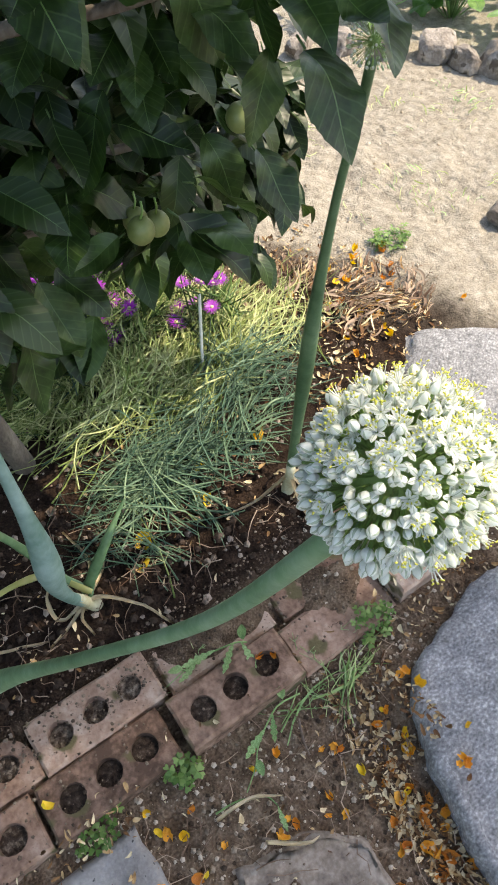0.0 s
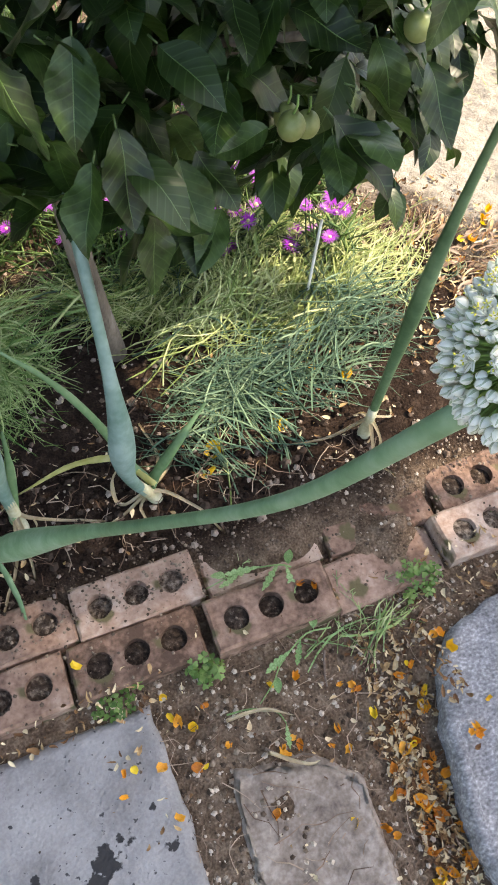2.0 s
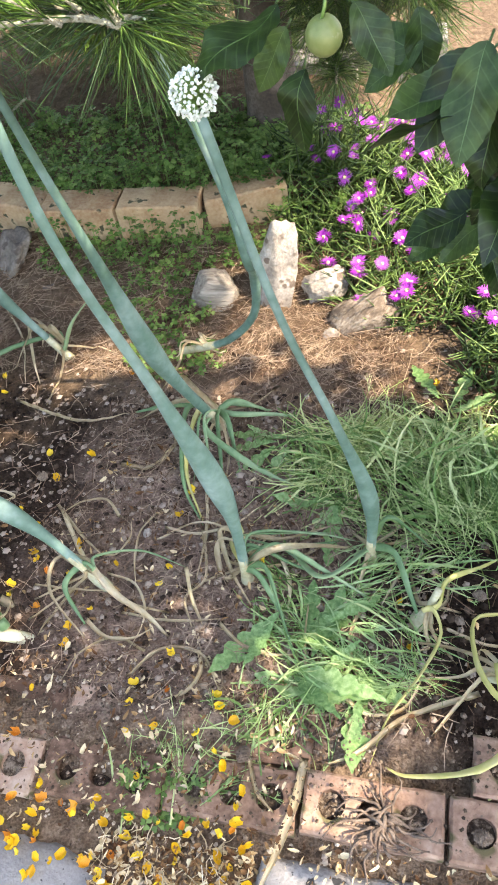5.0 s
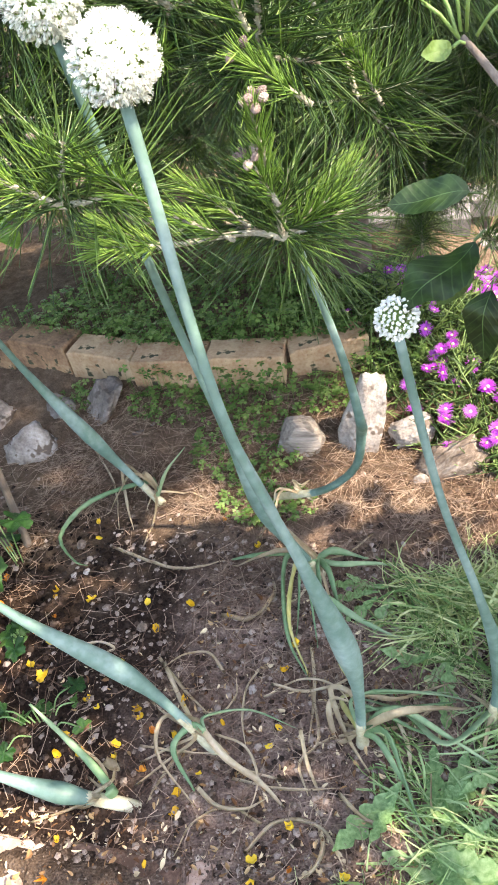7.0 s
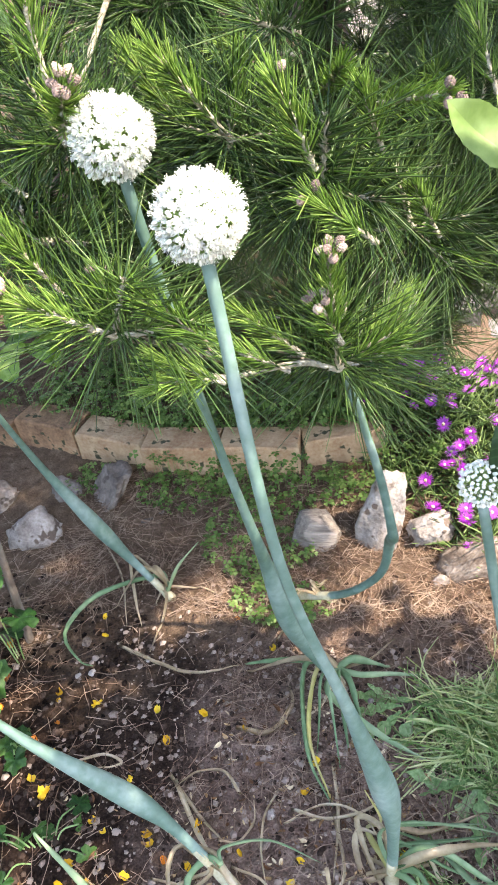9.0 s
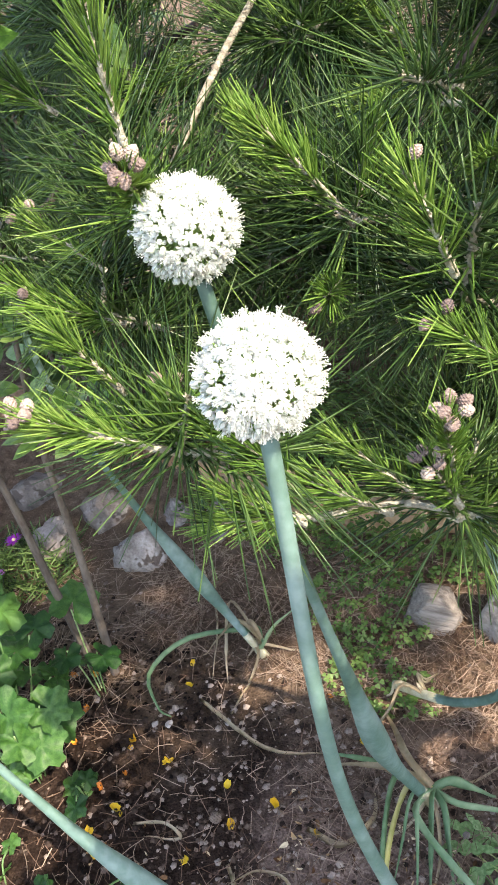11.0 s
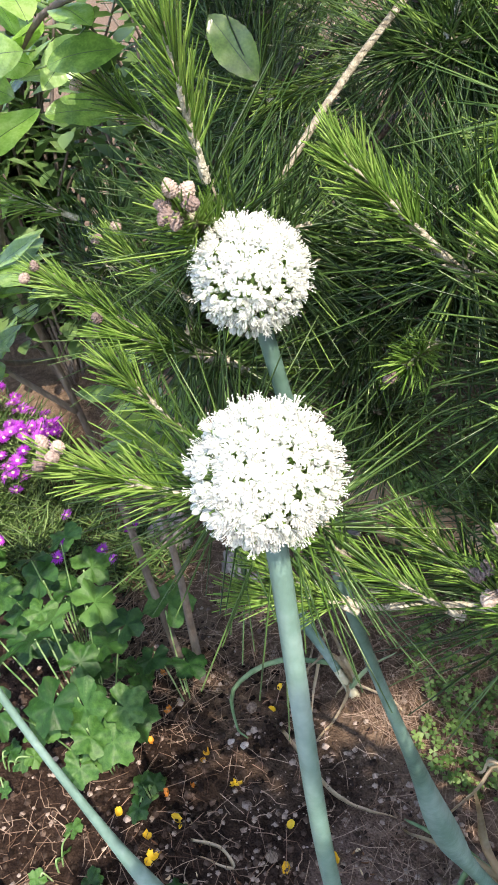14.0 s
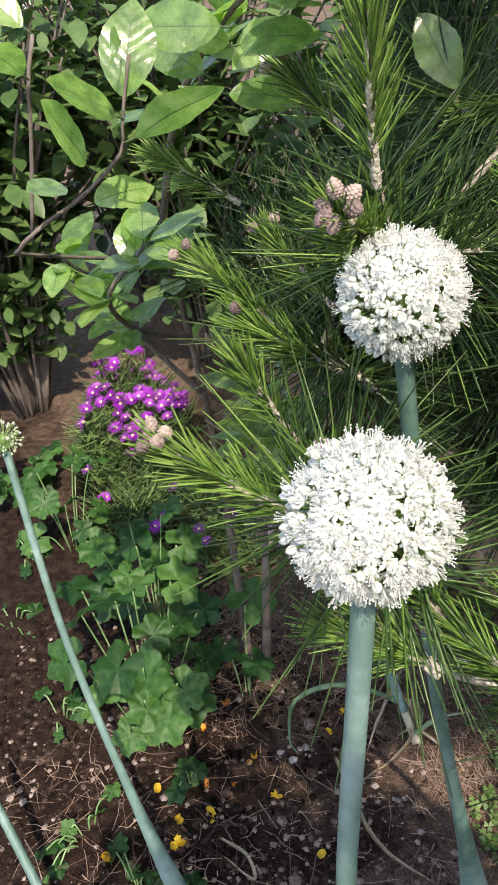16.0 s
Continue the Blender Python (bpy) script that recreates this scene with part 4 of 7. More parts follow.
strap("", "S", 0.02, [(-1.091, 0.58, 0.034), (-1.057, 0.566, 0.034)])
strap("on1", "G", 0.016, [(0.11, 0.55, 0.06), (0.08, 0.584, 0.109), (0.052, 0.604, 0.204), (0.011, 0.625, 0.293), (-0.046, 0.645, 0.373)])
strap("on1", "G", 0.02, [(0.11, 0.55, 0.06), (0.16, 0.56, 0.13), (0.22, 0.58, 0.19)])
strap("on2", "G", 0.018, [(-0.112, 0.577, 0.05), (-0.09, 0.6, 0.14), (-0.075, 0.61, 0.24)])
strap("on8", "G", 0.02, [(-1.045, 0.52, 0.06), (-1.10, 0.56, 0.08), (-1.2, 0.61, 0.16)])
strap("on7", "G", 0.012, [(-1.16, 1.19, 0.06), (-1.13, 1.21, 0.12), (-1.08, 1.24, 0.17)])



def leaves_round(key, n, reach, kinds, toward=None):
    """Strap leaves that spring from an onion's neck and droop to the soil."""
    base = ONIONS[key][1]
    for i in range(n):
        a = uni(0, 6.283) if toward is None else toward + uni(-0.6, 0.6)
        o = Vector((math.cos(a), math.sin(a), 0))
        ln_ = reach * uni(0.6, 1.15)
        side = Vector((-o.y, o.x, 0)) * uni(-0.11, 0.11)
        top = uni(0.05, 0.12)
        strap(key, rnd.choice(kinds), uni(0.009, 0.018), [tuple(base + Vector((0, 0, 0.05))), tuple(base + o * ln_ * 0.3 + Vector((0, 0, top))), tuple(base + o * ln_ * 0.65 + side * 0.5 + Vector((0, 0, top * 0.6))), tuple(base + o * ln_ + side)])


leaves_round("on5", 7, 0.17, "GGGS")
leaves_round("on4", 4, 0.18, "GGS", 0.0)
leaves_round("on3", 2, 0.14, "G", 0.2)
leaves_round("on7", 3, 0.12, "GGS")


for i in range(20):
    x_, y_, a = uni(-1.05, -0.35), uni(0.46, 0.80), uni(0, 6.283)
    ln_, q = uni(0.09, 0.22), uni(-0.9, 0.9)
    pts = []
    for k_ in range(4):
        pts.append((x_, y_, ground_z(x_, y_) + uni(0.005, 0.02)))
        x_, y_, a = x_ + ln_ / 3 * math.cos(a), y_ + ln_ / 3 * math.sin(a), a + q
    strap("loose", "S", uni(0.004, 0.009), pts)


rnd.seed(41)
# ---- apple tree ----
def leaf_mesh(name, length, width, seed, mats, curl=0.25, fold=0.3, tip=1.0, teeth=0.0, wave=1.0, n=17):
    """A broad leaf along +x on a short stem, folded at its midrib, with a wavy, slightly toothed rim; slot 1 is the midrib."""
    r = random.Random(seed)
    bm = bmesh.new()
    rows = []
    ph = r.uniform(0, 6)
    for i in range(n + 1):
        f = i / n
        w = width / 2 * (math.sin(math.pi * f ** 0.95) ** (0.72 if f < 0.55 else 0.85)) * (1 + teeth * (0.5 if i % 2 else -0.5)) if 0 < i < n else 0.0006
        x = length * (0.12 + 0.88 * f)
        z = -curl * length * f * f + 0.045 * wave * length * math.sin(6 * f + ph)
        row = []
        for k in (-1, -0.55, -0.024, 0.024, 0.55, 1):
            zz = z + fold * w * abs(k) + 0.20 * wave * w * math.sin(9 * f + ph + (2 if k > 0 else 0)) * abs(k) - (0.1 * w * k * k) + 0.05 * wave * w * math.sin(23 * f + 2 * ph + (1 if k > 0 else 0)) * k * k
            row.append(bm.verts.new((x, w * k, zz)))
        rows.append(row)
    for a, b in zip(rows, rows[1:]):
        for j in range(5):
            f = bm.faces.new((a[j], a[j + 1], b[j + 1], b[j]))
            f.material_index = 1 if j == 2 else 0
    tube(bm, [Vector((0, 0, 0.012 * length)), Vector((length * 0.13, 0, 0))], 0.012, 5, slot=1)
    me = link_mesh(name, bm, mats)
    leaf_uv(me, [(v.co.x / length, v.co.y / length) for v in me.vertices])
    return me


APPLE_LEAVES = [leaf_mesh("leaf", 1.0, w, s, [M_APPLE_LEAF, M_APPLE_RIB], c, f, 1.0, 0.035, 1.15, 25) for s, w, c, f in ((1, 0.47, 0.22, 0.38), (2, 0.54, 0.32, 0.2), (3, 0.44, -0.06, 0.55), (4, 0.50, 0.44, 0.30), (10, 0.52, 0.02, 0.12), (11, 0.46, 0.30, 0.62))]

INNER_LEAVES = [leaf_mesh("leaf", 1.0, w, s, [M_APPLE_LEAF, M_APPLE_RIB], c, f, 1.0, 0.0, 1.0, 6) for s, w, c, f in ((5, 0.46, 0.22, 0.38), (6, 0.52, 0.32, 0.25), (9, 0.45, 0.1, 0.45))]
CROWN_LEAVES = [leaf_mesh("leaf", 1.0, w, s, [M_APPLE_LEAF, M_APPLE_RIB], c, f, 1.0, 0.0, 1.0, 3) for s, w, c, f in ((5, 0.46, 0.22, 0.38), (6, 0.52, 0.32, 0.25))]
YOUNG_LEAVES = [leaf_mesh("leaf", 1.0, 0.44, s, [M_YOUNG_LEAF, M_YOUNG_LEAF], 0.1, 0.45, 1.0, 0.04) for s in (7, 8)]
apple_tree = thing("apple_tree", (0.145, 0.855, 0.0), "young apple tree with dense dark leaves and small green apples", "tree")
TRUNK = [(0.150, 0.865, -0.04), (0.142, 0.85, 0.05), (0.115, 0.79, 0.28), (0.10, 0.75, 0.5), (0.11, 0.74, 0.8), (0.13, 0.76, 1.05), (0.13, 0.77, 1.15)]
bm = bmesh.new()
tube(bm, spline(TRUNK, 30), [0.024 - 0.0155 * i / 30 for i in range(31)], 12)
part("trunk", bm, M_BARK, apple_tree, "slender grey brown trunk")
apple_foliage = []


APPLES = [Vector(p) for p in ((0.409, 0.522, 0.756), (0.315, 0.556, 0.664), (-0.04, 0.49, 0.858), (-0.46, 0.612, 0.94))]


def spray(place, n, reach, size=(0.07, 0.1), rise=(-1.1, 0.15), single=True):
    """A spur with its leaves round it."""
    p = Vector(place)
    for q in range(n):
        a = uni(0, 6.283)
        o = Vector((uni(-1, 1), uni(-1, 1), uni(-1, 1))) * reach
        way = Vector((math.cos(a), math.sin(a), uni(*rise)))
        up = Vector((uni(-0.5, 0.5), uni(-0.5, 0.5), 1)) + Vector((way.x, way.y, 0)) * 0.4
        m = aim(p + o, way, up, uni(*size))
        if min((m @ Vector((0.5, 0, 0)) - (v + Vector((-0.01, -0.03, 0.015)))).length for v in APPLES) < 0.052:
            continue      # leaves stand off the fruit
        if single:
            put("leaf", rnd.choice(APPLE_LEAVES), apple_tree, m)
        else:
            apple_foliage.append((rnd.choice(CROWN_LEAVES if p.z > 1.25 else INNER_LEAVES), m))


def bough(knots, sprays, single, n=5, reach=0.045, r0=0.009):
    pts = spline(knots, 16)
    bm = bmesh.new()
    tube(bm, pts, [r0 - (r0 - 0.0025) * i / 16 for i in range(17)], 8)
    part("branch", bm, M_BARK, apple_tree)
    for s_ in range(sprays):
        f = 0.2 + 0.8 * s_ / max(sprays - 1, 1)
        spray(pts[int(f * 16)] + Vector((uni(-1, 1), uni(-1, 1), uni(-1, 1))) * reach, n, reach, single=single)


# lower boughs, which the path passes
bough([(0.105, 0.75, 0.62), (0.20, 0.66, 0.70), (0.30, 0.58, 0.735), (0.36, 0.54, 0.75)], 8, True, 6, 0.05)
bough([(0.105, 0.75, 0.72), (0.20, 0.62, 0.84), (0.30, 0.52, 0.88), (0.37, 0.47, 0.905)], 6, True, 4, 0.04)
bough([(0.105, 0.75, 0.62), (0.04, 0.69, 0.68), (-0.01, 0.65, 0.71), (-0.05, 0.63, 0.73)], 5, True, 6, 0.05)
bough([(0.105, 0.75, 0.66), (-0.02, 0.70, 0.74), (-0.15, 0.68, 0.80), (-0.27, 0.69, 0.83)], 8, True, 6, 0.05)
bough([(0.105, 0.75, 0.56), (-0.05, 0.79, 0.66), (-0.18, 0.80, 0.70), (-0.29, 0.79, 0.72)], 6, True, 5, 0.05)
bough([(0.11, 0.74, 0.78), (-0.06, 0.69, 0.88), (-0.18, 0.67, 0.90), (-0.28, 0.67, 0.91)], 6, True, 5, 0.05)
bough([(0.105, 0.75, 0.58), (0.16, 0.66, 0.58), (0.20, 0.60, 0.585)], 5, True, 5, 0.05)
# behind and above
bough([(0.105, 0.75, 0.6), (0.10, 0.68, 0.62), (0.10, 0.60, 0.66)], 5, False, 4, 0.06)
bough([(0.11, 0.75, 0.55), (0.20, 0.78, 0.60), (0.32, 0.76, 0.62), (0.44, 0.72, 0.58)], 9, False, 7, 0.07)
bough([(0.11, 0.75, 0.70), (0.22, 0.78, 0.80), (0.36, 0.74, 0.84), (0.5, 0.66, 0.86)], 9, False, 6, 0.08)
bough([(0.11, 0.75, 0.62), (0.02, 0.84, 0.72), (-0.1, 0.88, 0.78), (-0.2, 0.9, 0.8)], 4, False, 4, 0.07)
bough([(0.11, 0.75, 0.80), (0.18, 0.66, 0.92), (0.22, 0.58, 0.98)], 7, False, 7, 0.08)
bough([(0.11, 0.75, 0.72), (0.14, 0.64, 0.78), (0.16, 0.58, 0.80)], 6, False, 6, 0.07)
bough([(0.12, 0.75, 0.85), (0.0, 0.76, 0.95), (-0.1, 0.74, 1.0)], 4, False, 4, 0.08)
bough([(0.13, 0.76, 1.0), (0.30, 0.70, 1.12), (0.50, 0.60, 1.2), (0.70, 0.50, 1.24)], 11, False, 7, 0.09)
bough([(0.13, 0.77, 1.1), (0.25, 0.60, 1.2), (0.40, 0.45, 1.28), (0.55, 0.32, 1.3)], 11, False, 7, 0.09)
for x_, z_ in ((-0.26, 0.78), (-0.27, 0.71), (-0.29, 0.65), (-0.30, 0.69), (-0.285, 0.74), (-0.23, 0.745), (-0.24, 0.67), (-0.25, 0.60), (-0.20, 0.74), (-0.21, 0.66), (-0.22, 0.59), (-0.17, 0.735), (-0.18, 0.65), (-0.19, 0.58), (-0.14, 0.70), (-0.15, 0.62), (-0.16, 0.55), (-0.11, 0.70), (-0.115, 0.62), (-0.12, 0.56), (-0.08, 0.66), (-0.08, 0.58)):
    spray((x_ + 0.085 + uni(-0.02, 0.02), uni(0.73, 0.80), z_ + 0.03), 4, 0.03, (0.07, 0.095), (-1.3, -0.3))
for place_ in ((-0.008, 0.49, 0.858), (0.03, 0.49, 0.854), (0.072, 0.49, 0.839), (0.01, 0.5, 0.806), (0.049, 0.5, 0.746), (0.04, 0.5, 0.719), (0.096, 0.49, 0.74), (0.118, 0.5, 0.67)):
    spray(place_, 3, 0.03, (0.075, 0.10), (-1.2, -0.1))
bough([(0.11, 0.75, 0.60), (0.30, 0.80, 0.66), (0.48, 0.84, 0.66), (0.68, 0.84, 0.60)], 0, False)
bough([(0.11, 0.75, 0.55), (0.30, 0.80, 0.52), (0.48, 0.83, 0.50), (0.64, 0.84, 0.45)], 0, False)
for place_ in ((0.46, 0.82, 0.69), (0.53, 0.82, 0.67), (0.605, 0.82, 0.645), (0.675, 0.82, 0.60), (0.70, 0.82, 0.53), (0.66, 0.82, 0.46), (0.626, 0.82, 0.47), (0.525, 0.82, 0.57), (0.521, 0.82, 0.475), (0.436, 0.82, 0.48), (0.622, 0.82, 0.55), (0.57, 0.83, 0.40), (0.45, 0.83, 0.56), (0.50, 0.85, 0.63), (0.58, 0.86, 0.60)):
    spray(place_, 9, 0.05, (0.075, 0.10), (-1.2, 0.0), single=False)
    spray(Vector(place_) + Vector((-0.03, 0.06, 0.0)), 8, 0.06, (0.08, 0.105), (-1.3, -0.2), single=False)
    spray(Vector(place_) + Vector((-0.12, 0.02, -0.02)), 6, 0.07, (0.08, 0.105), (-1.3, -0.2), single=False)
for place_ in ((0.668, 0.80, 0.40), (0.69, 0.80, 0.48), (0.62, 0.80, 0.36), (0.71, 0.80, 0.56), (0.65, 0.80, 0.45)):
    spray(place_, 6, 0.035, (0.07, 0.09), (-1.3, -0.2), single=False)
HANGING = [
    ((0.371, 0.404, 0.88), (0.367, 0.323, 0.85)), ((0.377, 0.445, 0.862), (0.345, 0.4, 0.821)), ((0.395, 0.396, 0.905), (0.39, 0.337, 0.902)),
    ((0.427, 0.391, 0.898), (0.408, 0.329, 0.895)), ((0.32, 0.557, 0.855), (0.267, 0.522, 0.832)), ((0.373, 0.52, 0.845), (0.379, 0.447, 0.822)),
    ((0.343, 0.504, 0.878), (0.362, 0.436, 0.873)), ((0.409, 0.509, 0.738), (0.417, 0.436, 0.697)), ((0.348, 0.544, 0.658), (0.338, 0.485, 0.622)),
    ((0.275, 0.622, 0.849), (0.228, 0.595, 0.805)), ((0.333, 0.565, 0.836), (0.311, 0.534, 0.804))]
INNER = [
    ((-0.081, 0.56, 0.852), (-0.160, 0.49, 0.855)), ((-0.047, 0.521, 0.841), (-0.053, 0.492, 0.775)), ((0.011, 0.541, 0.839), (0.038, 0.461, 0.806)),
    ((0.063, 0.574, 0.724), (-0.024, 0.547, 0.687)), ((-0.056, 0.647, 0.581), (-0.128, 0.603, 0.529)), ((0.064, 0.587, 0.707), (0.083, 0.524, 0.673)),
    ((0.096, 0.593, 0.698), (0.135, 0.536, 0.684)), ((0.12, 0.56, 0.638), (0.13, 0.514, 0.627)), ((-0.039, 0.672, 0.614), (-0.085, 0.676, 0.645))]
OUTER = [
    ((-0.484, 0.696, 0.891), (-0.501, 0.664, 0.831)), ((-0.356, 0.669, 0.891), (-0.417, 0.632, 0.868)), ((-0.325, 0.701, 0.866), (-0.36, 0.673, 0.809)),
    ((-0.312, 0.689, 0.798), (-0.347, 0.665, 0.756)), ((-0.258, 0.643, 0.851), (-0.267, 0.62, 0.807)), ((-0.32, 0.649, 0.899), (-0.289, 0.629, 0.86)),
    ((-0.35, 0.715, 0.723), (-0.385, 0.697, 0.699)), ((-0.494, 0.692, 0.94), (-0.559, 0.63, 0.907)), ((-0.498, 0.723, 0.909), (-0.526, 0.702, 0.873)), ((-0.45, 0.694, 0.932), (-0.425, 0.666, 0.911)), ((-0.342, 0.675, 0.765), (-0.401, 0.643, 0.75)), ((-0.338, 0.665, 0.868), (-0.351, 0.633, 0.81)), ((-0.388, 0.713, 0.869), (-0.421, 0.723, 0.892)),
    ((-0.262, 0.717, 0.699), (-0.274, 0.669, 0.635)), ((-0.322, 0.722, 0.699), (-0.303, 0.689, 0.655))]
SPUR = [
    ((-0.259, 0.674, 0.839), (-0.282, 0.632, 0.802)), ((-0.272, 0.728, 0.812), (-0.344, 0.674, 0.761)), ((-0.245, 0.674, 0.84), (-0.196, 0.664, 0.829)), ((-0.323, 0.628, 0.888), (-0.309, 0.591, 0.853)),
    ((-0.178, 0.669, 0.845), (-0.149, 0.628, 0.821)), ((-0.178, 0.728, 0.782), (-0.162, 0.691, 0.724)), ((-0.228, 0.725, 0.766), (-0.249, 0.686, 0.718)), ((-0.14, 0.676, 0.784), (-0.15, 0.65, 0.739)),
    ((-0.284, 0.732, 0.697), (-0.309, 0.695, 0.645)), ((-0.251, 0.737, 0.668), (-0.261, 0.696, 0.613)), ((-0.144, 0.636, 0.72), (-0.151, 0.571, 0.67)), ((-0.156, 0.708, 0.677), (-0.162, 0.681, 0.64)),
    ((-0.315, 0.739, 0.709), (-0.369, 0.717, 0.684)), ((-0.108, 0.579, 0.663), (-0.141, 0.559, 0.645)), ((-0.34, 0.662, 0.909), (-0.398, 0.614, 0.87)), ((-0.387, 0.721, 0.886), (-0.437, 0.703, 0.873)), ((-0.402, 0.732, 0.914), (-0.387, 0.7, 0.865)),
    ((-0.312, 0.735, 0.733), (-0.293, 0.712, 0.687)), ((-0.291, 0.743, 0.697), (-0.286, 0.702, 0.633)), ((-0.244, 0.753, 0.66), (-0.276, 0.709, 0.605)), ((-0.259, 0.804, 0.735), (-0.259, 0.769, 0.671))]
for group_ in (HANGING, INNER, OUTER, SPUR):
    for foot_, end_ in group_:
        w_ = Vector(end_) - Vector(foot_)
        put("leaf", rnd.choice(APPLE_LEAVES), apple_tree, aim(foot_, w_, (uni(-0.5, 0.3), -0.5, 0.8), max(w_.length * 1.02, 0.06)))
for place_ in ((-0.193, 0.854, 0.761), (-0.239, 0.862, 0.772), (-0.138, 0.848, 0.766), (-0.108, 0.83, 0.74), (-0.155, 0.821, 0.706), (-0.091, 0.793, 0.681), (-0.197, 0.839, 0.729), (-0.11, 0.769, 0.638), (-0.215, 0.85, 0.80), (-0.16, 0.86, 0.80)):
    spray(place_, 6, 0.04, (0.075, 0.10), (-1.2, 0.0), single=False)
# dense inside of the crown; above the path, an unseen top added for shade
for i in range(20):
    spray((uni(0.2, 0.5), uni(0.64, 0.82), uni(0.66, 0.98)), 9, 0.07, (0.075, 0.10), (-1.2, 0.0), single=False)
for knots_ in ([(0.13, 0.77, 1.05), (0.40, 0.66, 1.25), (0.62, 0.55, 1.36), (0.85, 0.46, 1.42)], [(0.13, 0.77, 1.1), (0.34, 0.76, 1.3), (0.58, 0.74, 1.45), (0.9, 0.68, 1.52)], [(0.13, 0.77, 1.12), (0.2, 0.62, 1.3), (0.36, 0.50, 1.42), (0.6, 0.36, 1.5)]):
    bough(knots_, 14, False, 9, 0.10)
for i in range(26):
    spray((uni(0.42, 0.95), uni(0.25, 0.62), uni(1.2, 1.5)), 9, 0.09, (0.075, 0.105), (-1.0, 0.2), single=False)
for i in range(46):
    spray((uni(0.0, 0.52), uni(0.18, 0.62), uni(1.4, 1.7)), 9, 0.10, (0.075, 0.105), (-1.0, 0.2), single=False)
for i in range(30):
    spray((uni(0.14, 0.55), uni(0.58, 0.80), uni(1.45, 1.75)), 9, 0.10, (0.075, 0.105), (-1.0, 0.2), single=False)
# unseen sprays placed up the sun's ray from the soil they shade
for i in range(24):
    z_ = uni(1.45, 1.75)
    spray((uni(-1.18, -0.90) + 0.702 * z_, uni(0.86, 1.08) - 0.188 * z_, z_), 8, 0.07, (0.075, 0.105), (-1.0, 0.2), single=False)
for i in range(34):
    spray((uni(0.02, 0.42), uni(0.34, 0.55), uni(1.75, 2.05)), 9, 0.10, (0.075, 0.105), (-1.0, 0.2), single=False)
for knots_ in ([(0.13, 0.77, 1.15), (0.12, 0.72, 1.5), (0.18, 0.62, 1.85), (0.2, 0.55, 2.05)], [(0.13, 0.77, 1.15), (0.2, 0.7, 1.45), (0.32, 0.64, 1.7), (0.4, 0.55, 1.9)], [(0.13, 0.77, 1.15), (0.15, 0.6, 1.4), (0.12, 0.42, 1.55), (0.05, 0.28, 1.6)], [(0.13, 0.77, 1.15), (0.22, 0.58, 1.45), (0.34, 0.42, 1.6), (0.42, 0.28, 1.62)]):
    bough(knots_, 0, False)
# the long bough with its upright tip
TIP = [(0.12, 0.75, 0.86), (-0.12, 0.69, 0.98), (-0.32, 0.67, 1.0), (-0.45, 0.69, 1.02), (-0.515, 0.732, 1.075)]
bough(TIP, 0, True)
spray((-0.33, 0.63, 0.90), 4, 0.03, (0.08, 0.10), (-0.9, 0.0))
spray((-0.28, 0.67, 0.78), 5, 0.04, (0.08, 0.10), (-0.9, 0.0))
for foot_, end_ in (((-0.516, 0.732, 1.073), (-0.593, 0.716, 1.156)), ((-0.518, 0.733, 1.075), (-0.554, 0.796, 1.15)), ((-0.516, 0.734, 1.078), (-0.532, 0.757, 1.172)), ((-0.512, 0.734, 1.078), (-0.513, 0.692, 1.159)),
                    ((-0.511, 0.731, 1.07), (-0.542, 0.694, 1.077)), ((-0.505, 0.73, 1.075), (-0.46, 0.72, 1.13))):
    w_ = Vector(end_) - Vector(foot_)
    bm = bmesh.new()
    tube(bm, [Vector(foot_), Vector(foot_) + w_ * 0.2 + Vector((0, 0, 0.003)), Vector(foot_) + w_ * 0.36], 0.0014, 6)
    part("leaf_stem", bm, M_PEDICEL, apple_tree)
    put("leaf", rnd.choice(YOUNG_LEAVES), apple_tree, aim(Vector(foot_) + w_ * 0.33, w_, (0.5, -0.9, 0.5), w_.length * 0.70), "young bright green leaf")
for place_, way_ in (((-0.510, 0.535, 1.044), (-0.04, -0.003, 0.004)),):
    put("leaf", rnd.choice(APPLE_LEAVES), apple_tree, aim(place_, way_, (0.2, -0.6, 1), 0.052))


tagged(put("foliage", join_copies("foliage", apple_foliage), apple_tree), "inner leaves of the crown, and unseen upper leaves added for shade", kind="stuff")


def apple_at(place, r, tilt):
    bm = bmesh.new()
    bmesh.ops.create_uvsphere(bm, u_segments=20, v_segments=14, radius=r)
    for v in bm.verts:
        d = math.hypot(v.co.x, v.co.y) / r
        v.co.z *= 1.06
        if d < 0.35:
            v.co.z -= math.copysign((0.35 - d) ** 1.4 * r * 0.7, v.co.z)
    ob = put("apple", link_mesh("apple", bm, M_APPLE), apple_tree, pose(*place, *tilt), "small unripe green apple")
    bm = bmesh.new()
    tube(bm, [Vector((0, 0, r * 0.85)), Vector((0.003, 0, r * 1.5)), Vector((0.004, 0.004, r * 2.1))], 0.0012, 6)
    st = new("stem", link_mesh("stem", bm, M_PEDICEL))
    st.parent = ob


apple_at((0.409, 0.522, 0.756), 0.0135, (5, 8, 0))
apple_at((0.305, 0.56, 0.668), 0.013, (-8, 4, 0))
apple_at((0.324, 0.552, 0.66), 0.0135, (6, -5, 0))
apple_at((-0.04, 0.49, 0.858), 0.0125, (0, 6, 0))
apple_at((0.288, 0.518, 0.689), 0.0135, (3, 3, 0))
apple_at((-0.46, 0.612, 0.94), 0.0125, (8, -4, 0))

rnd.seed(77)


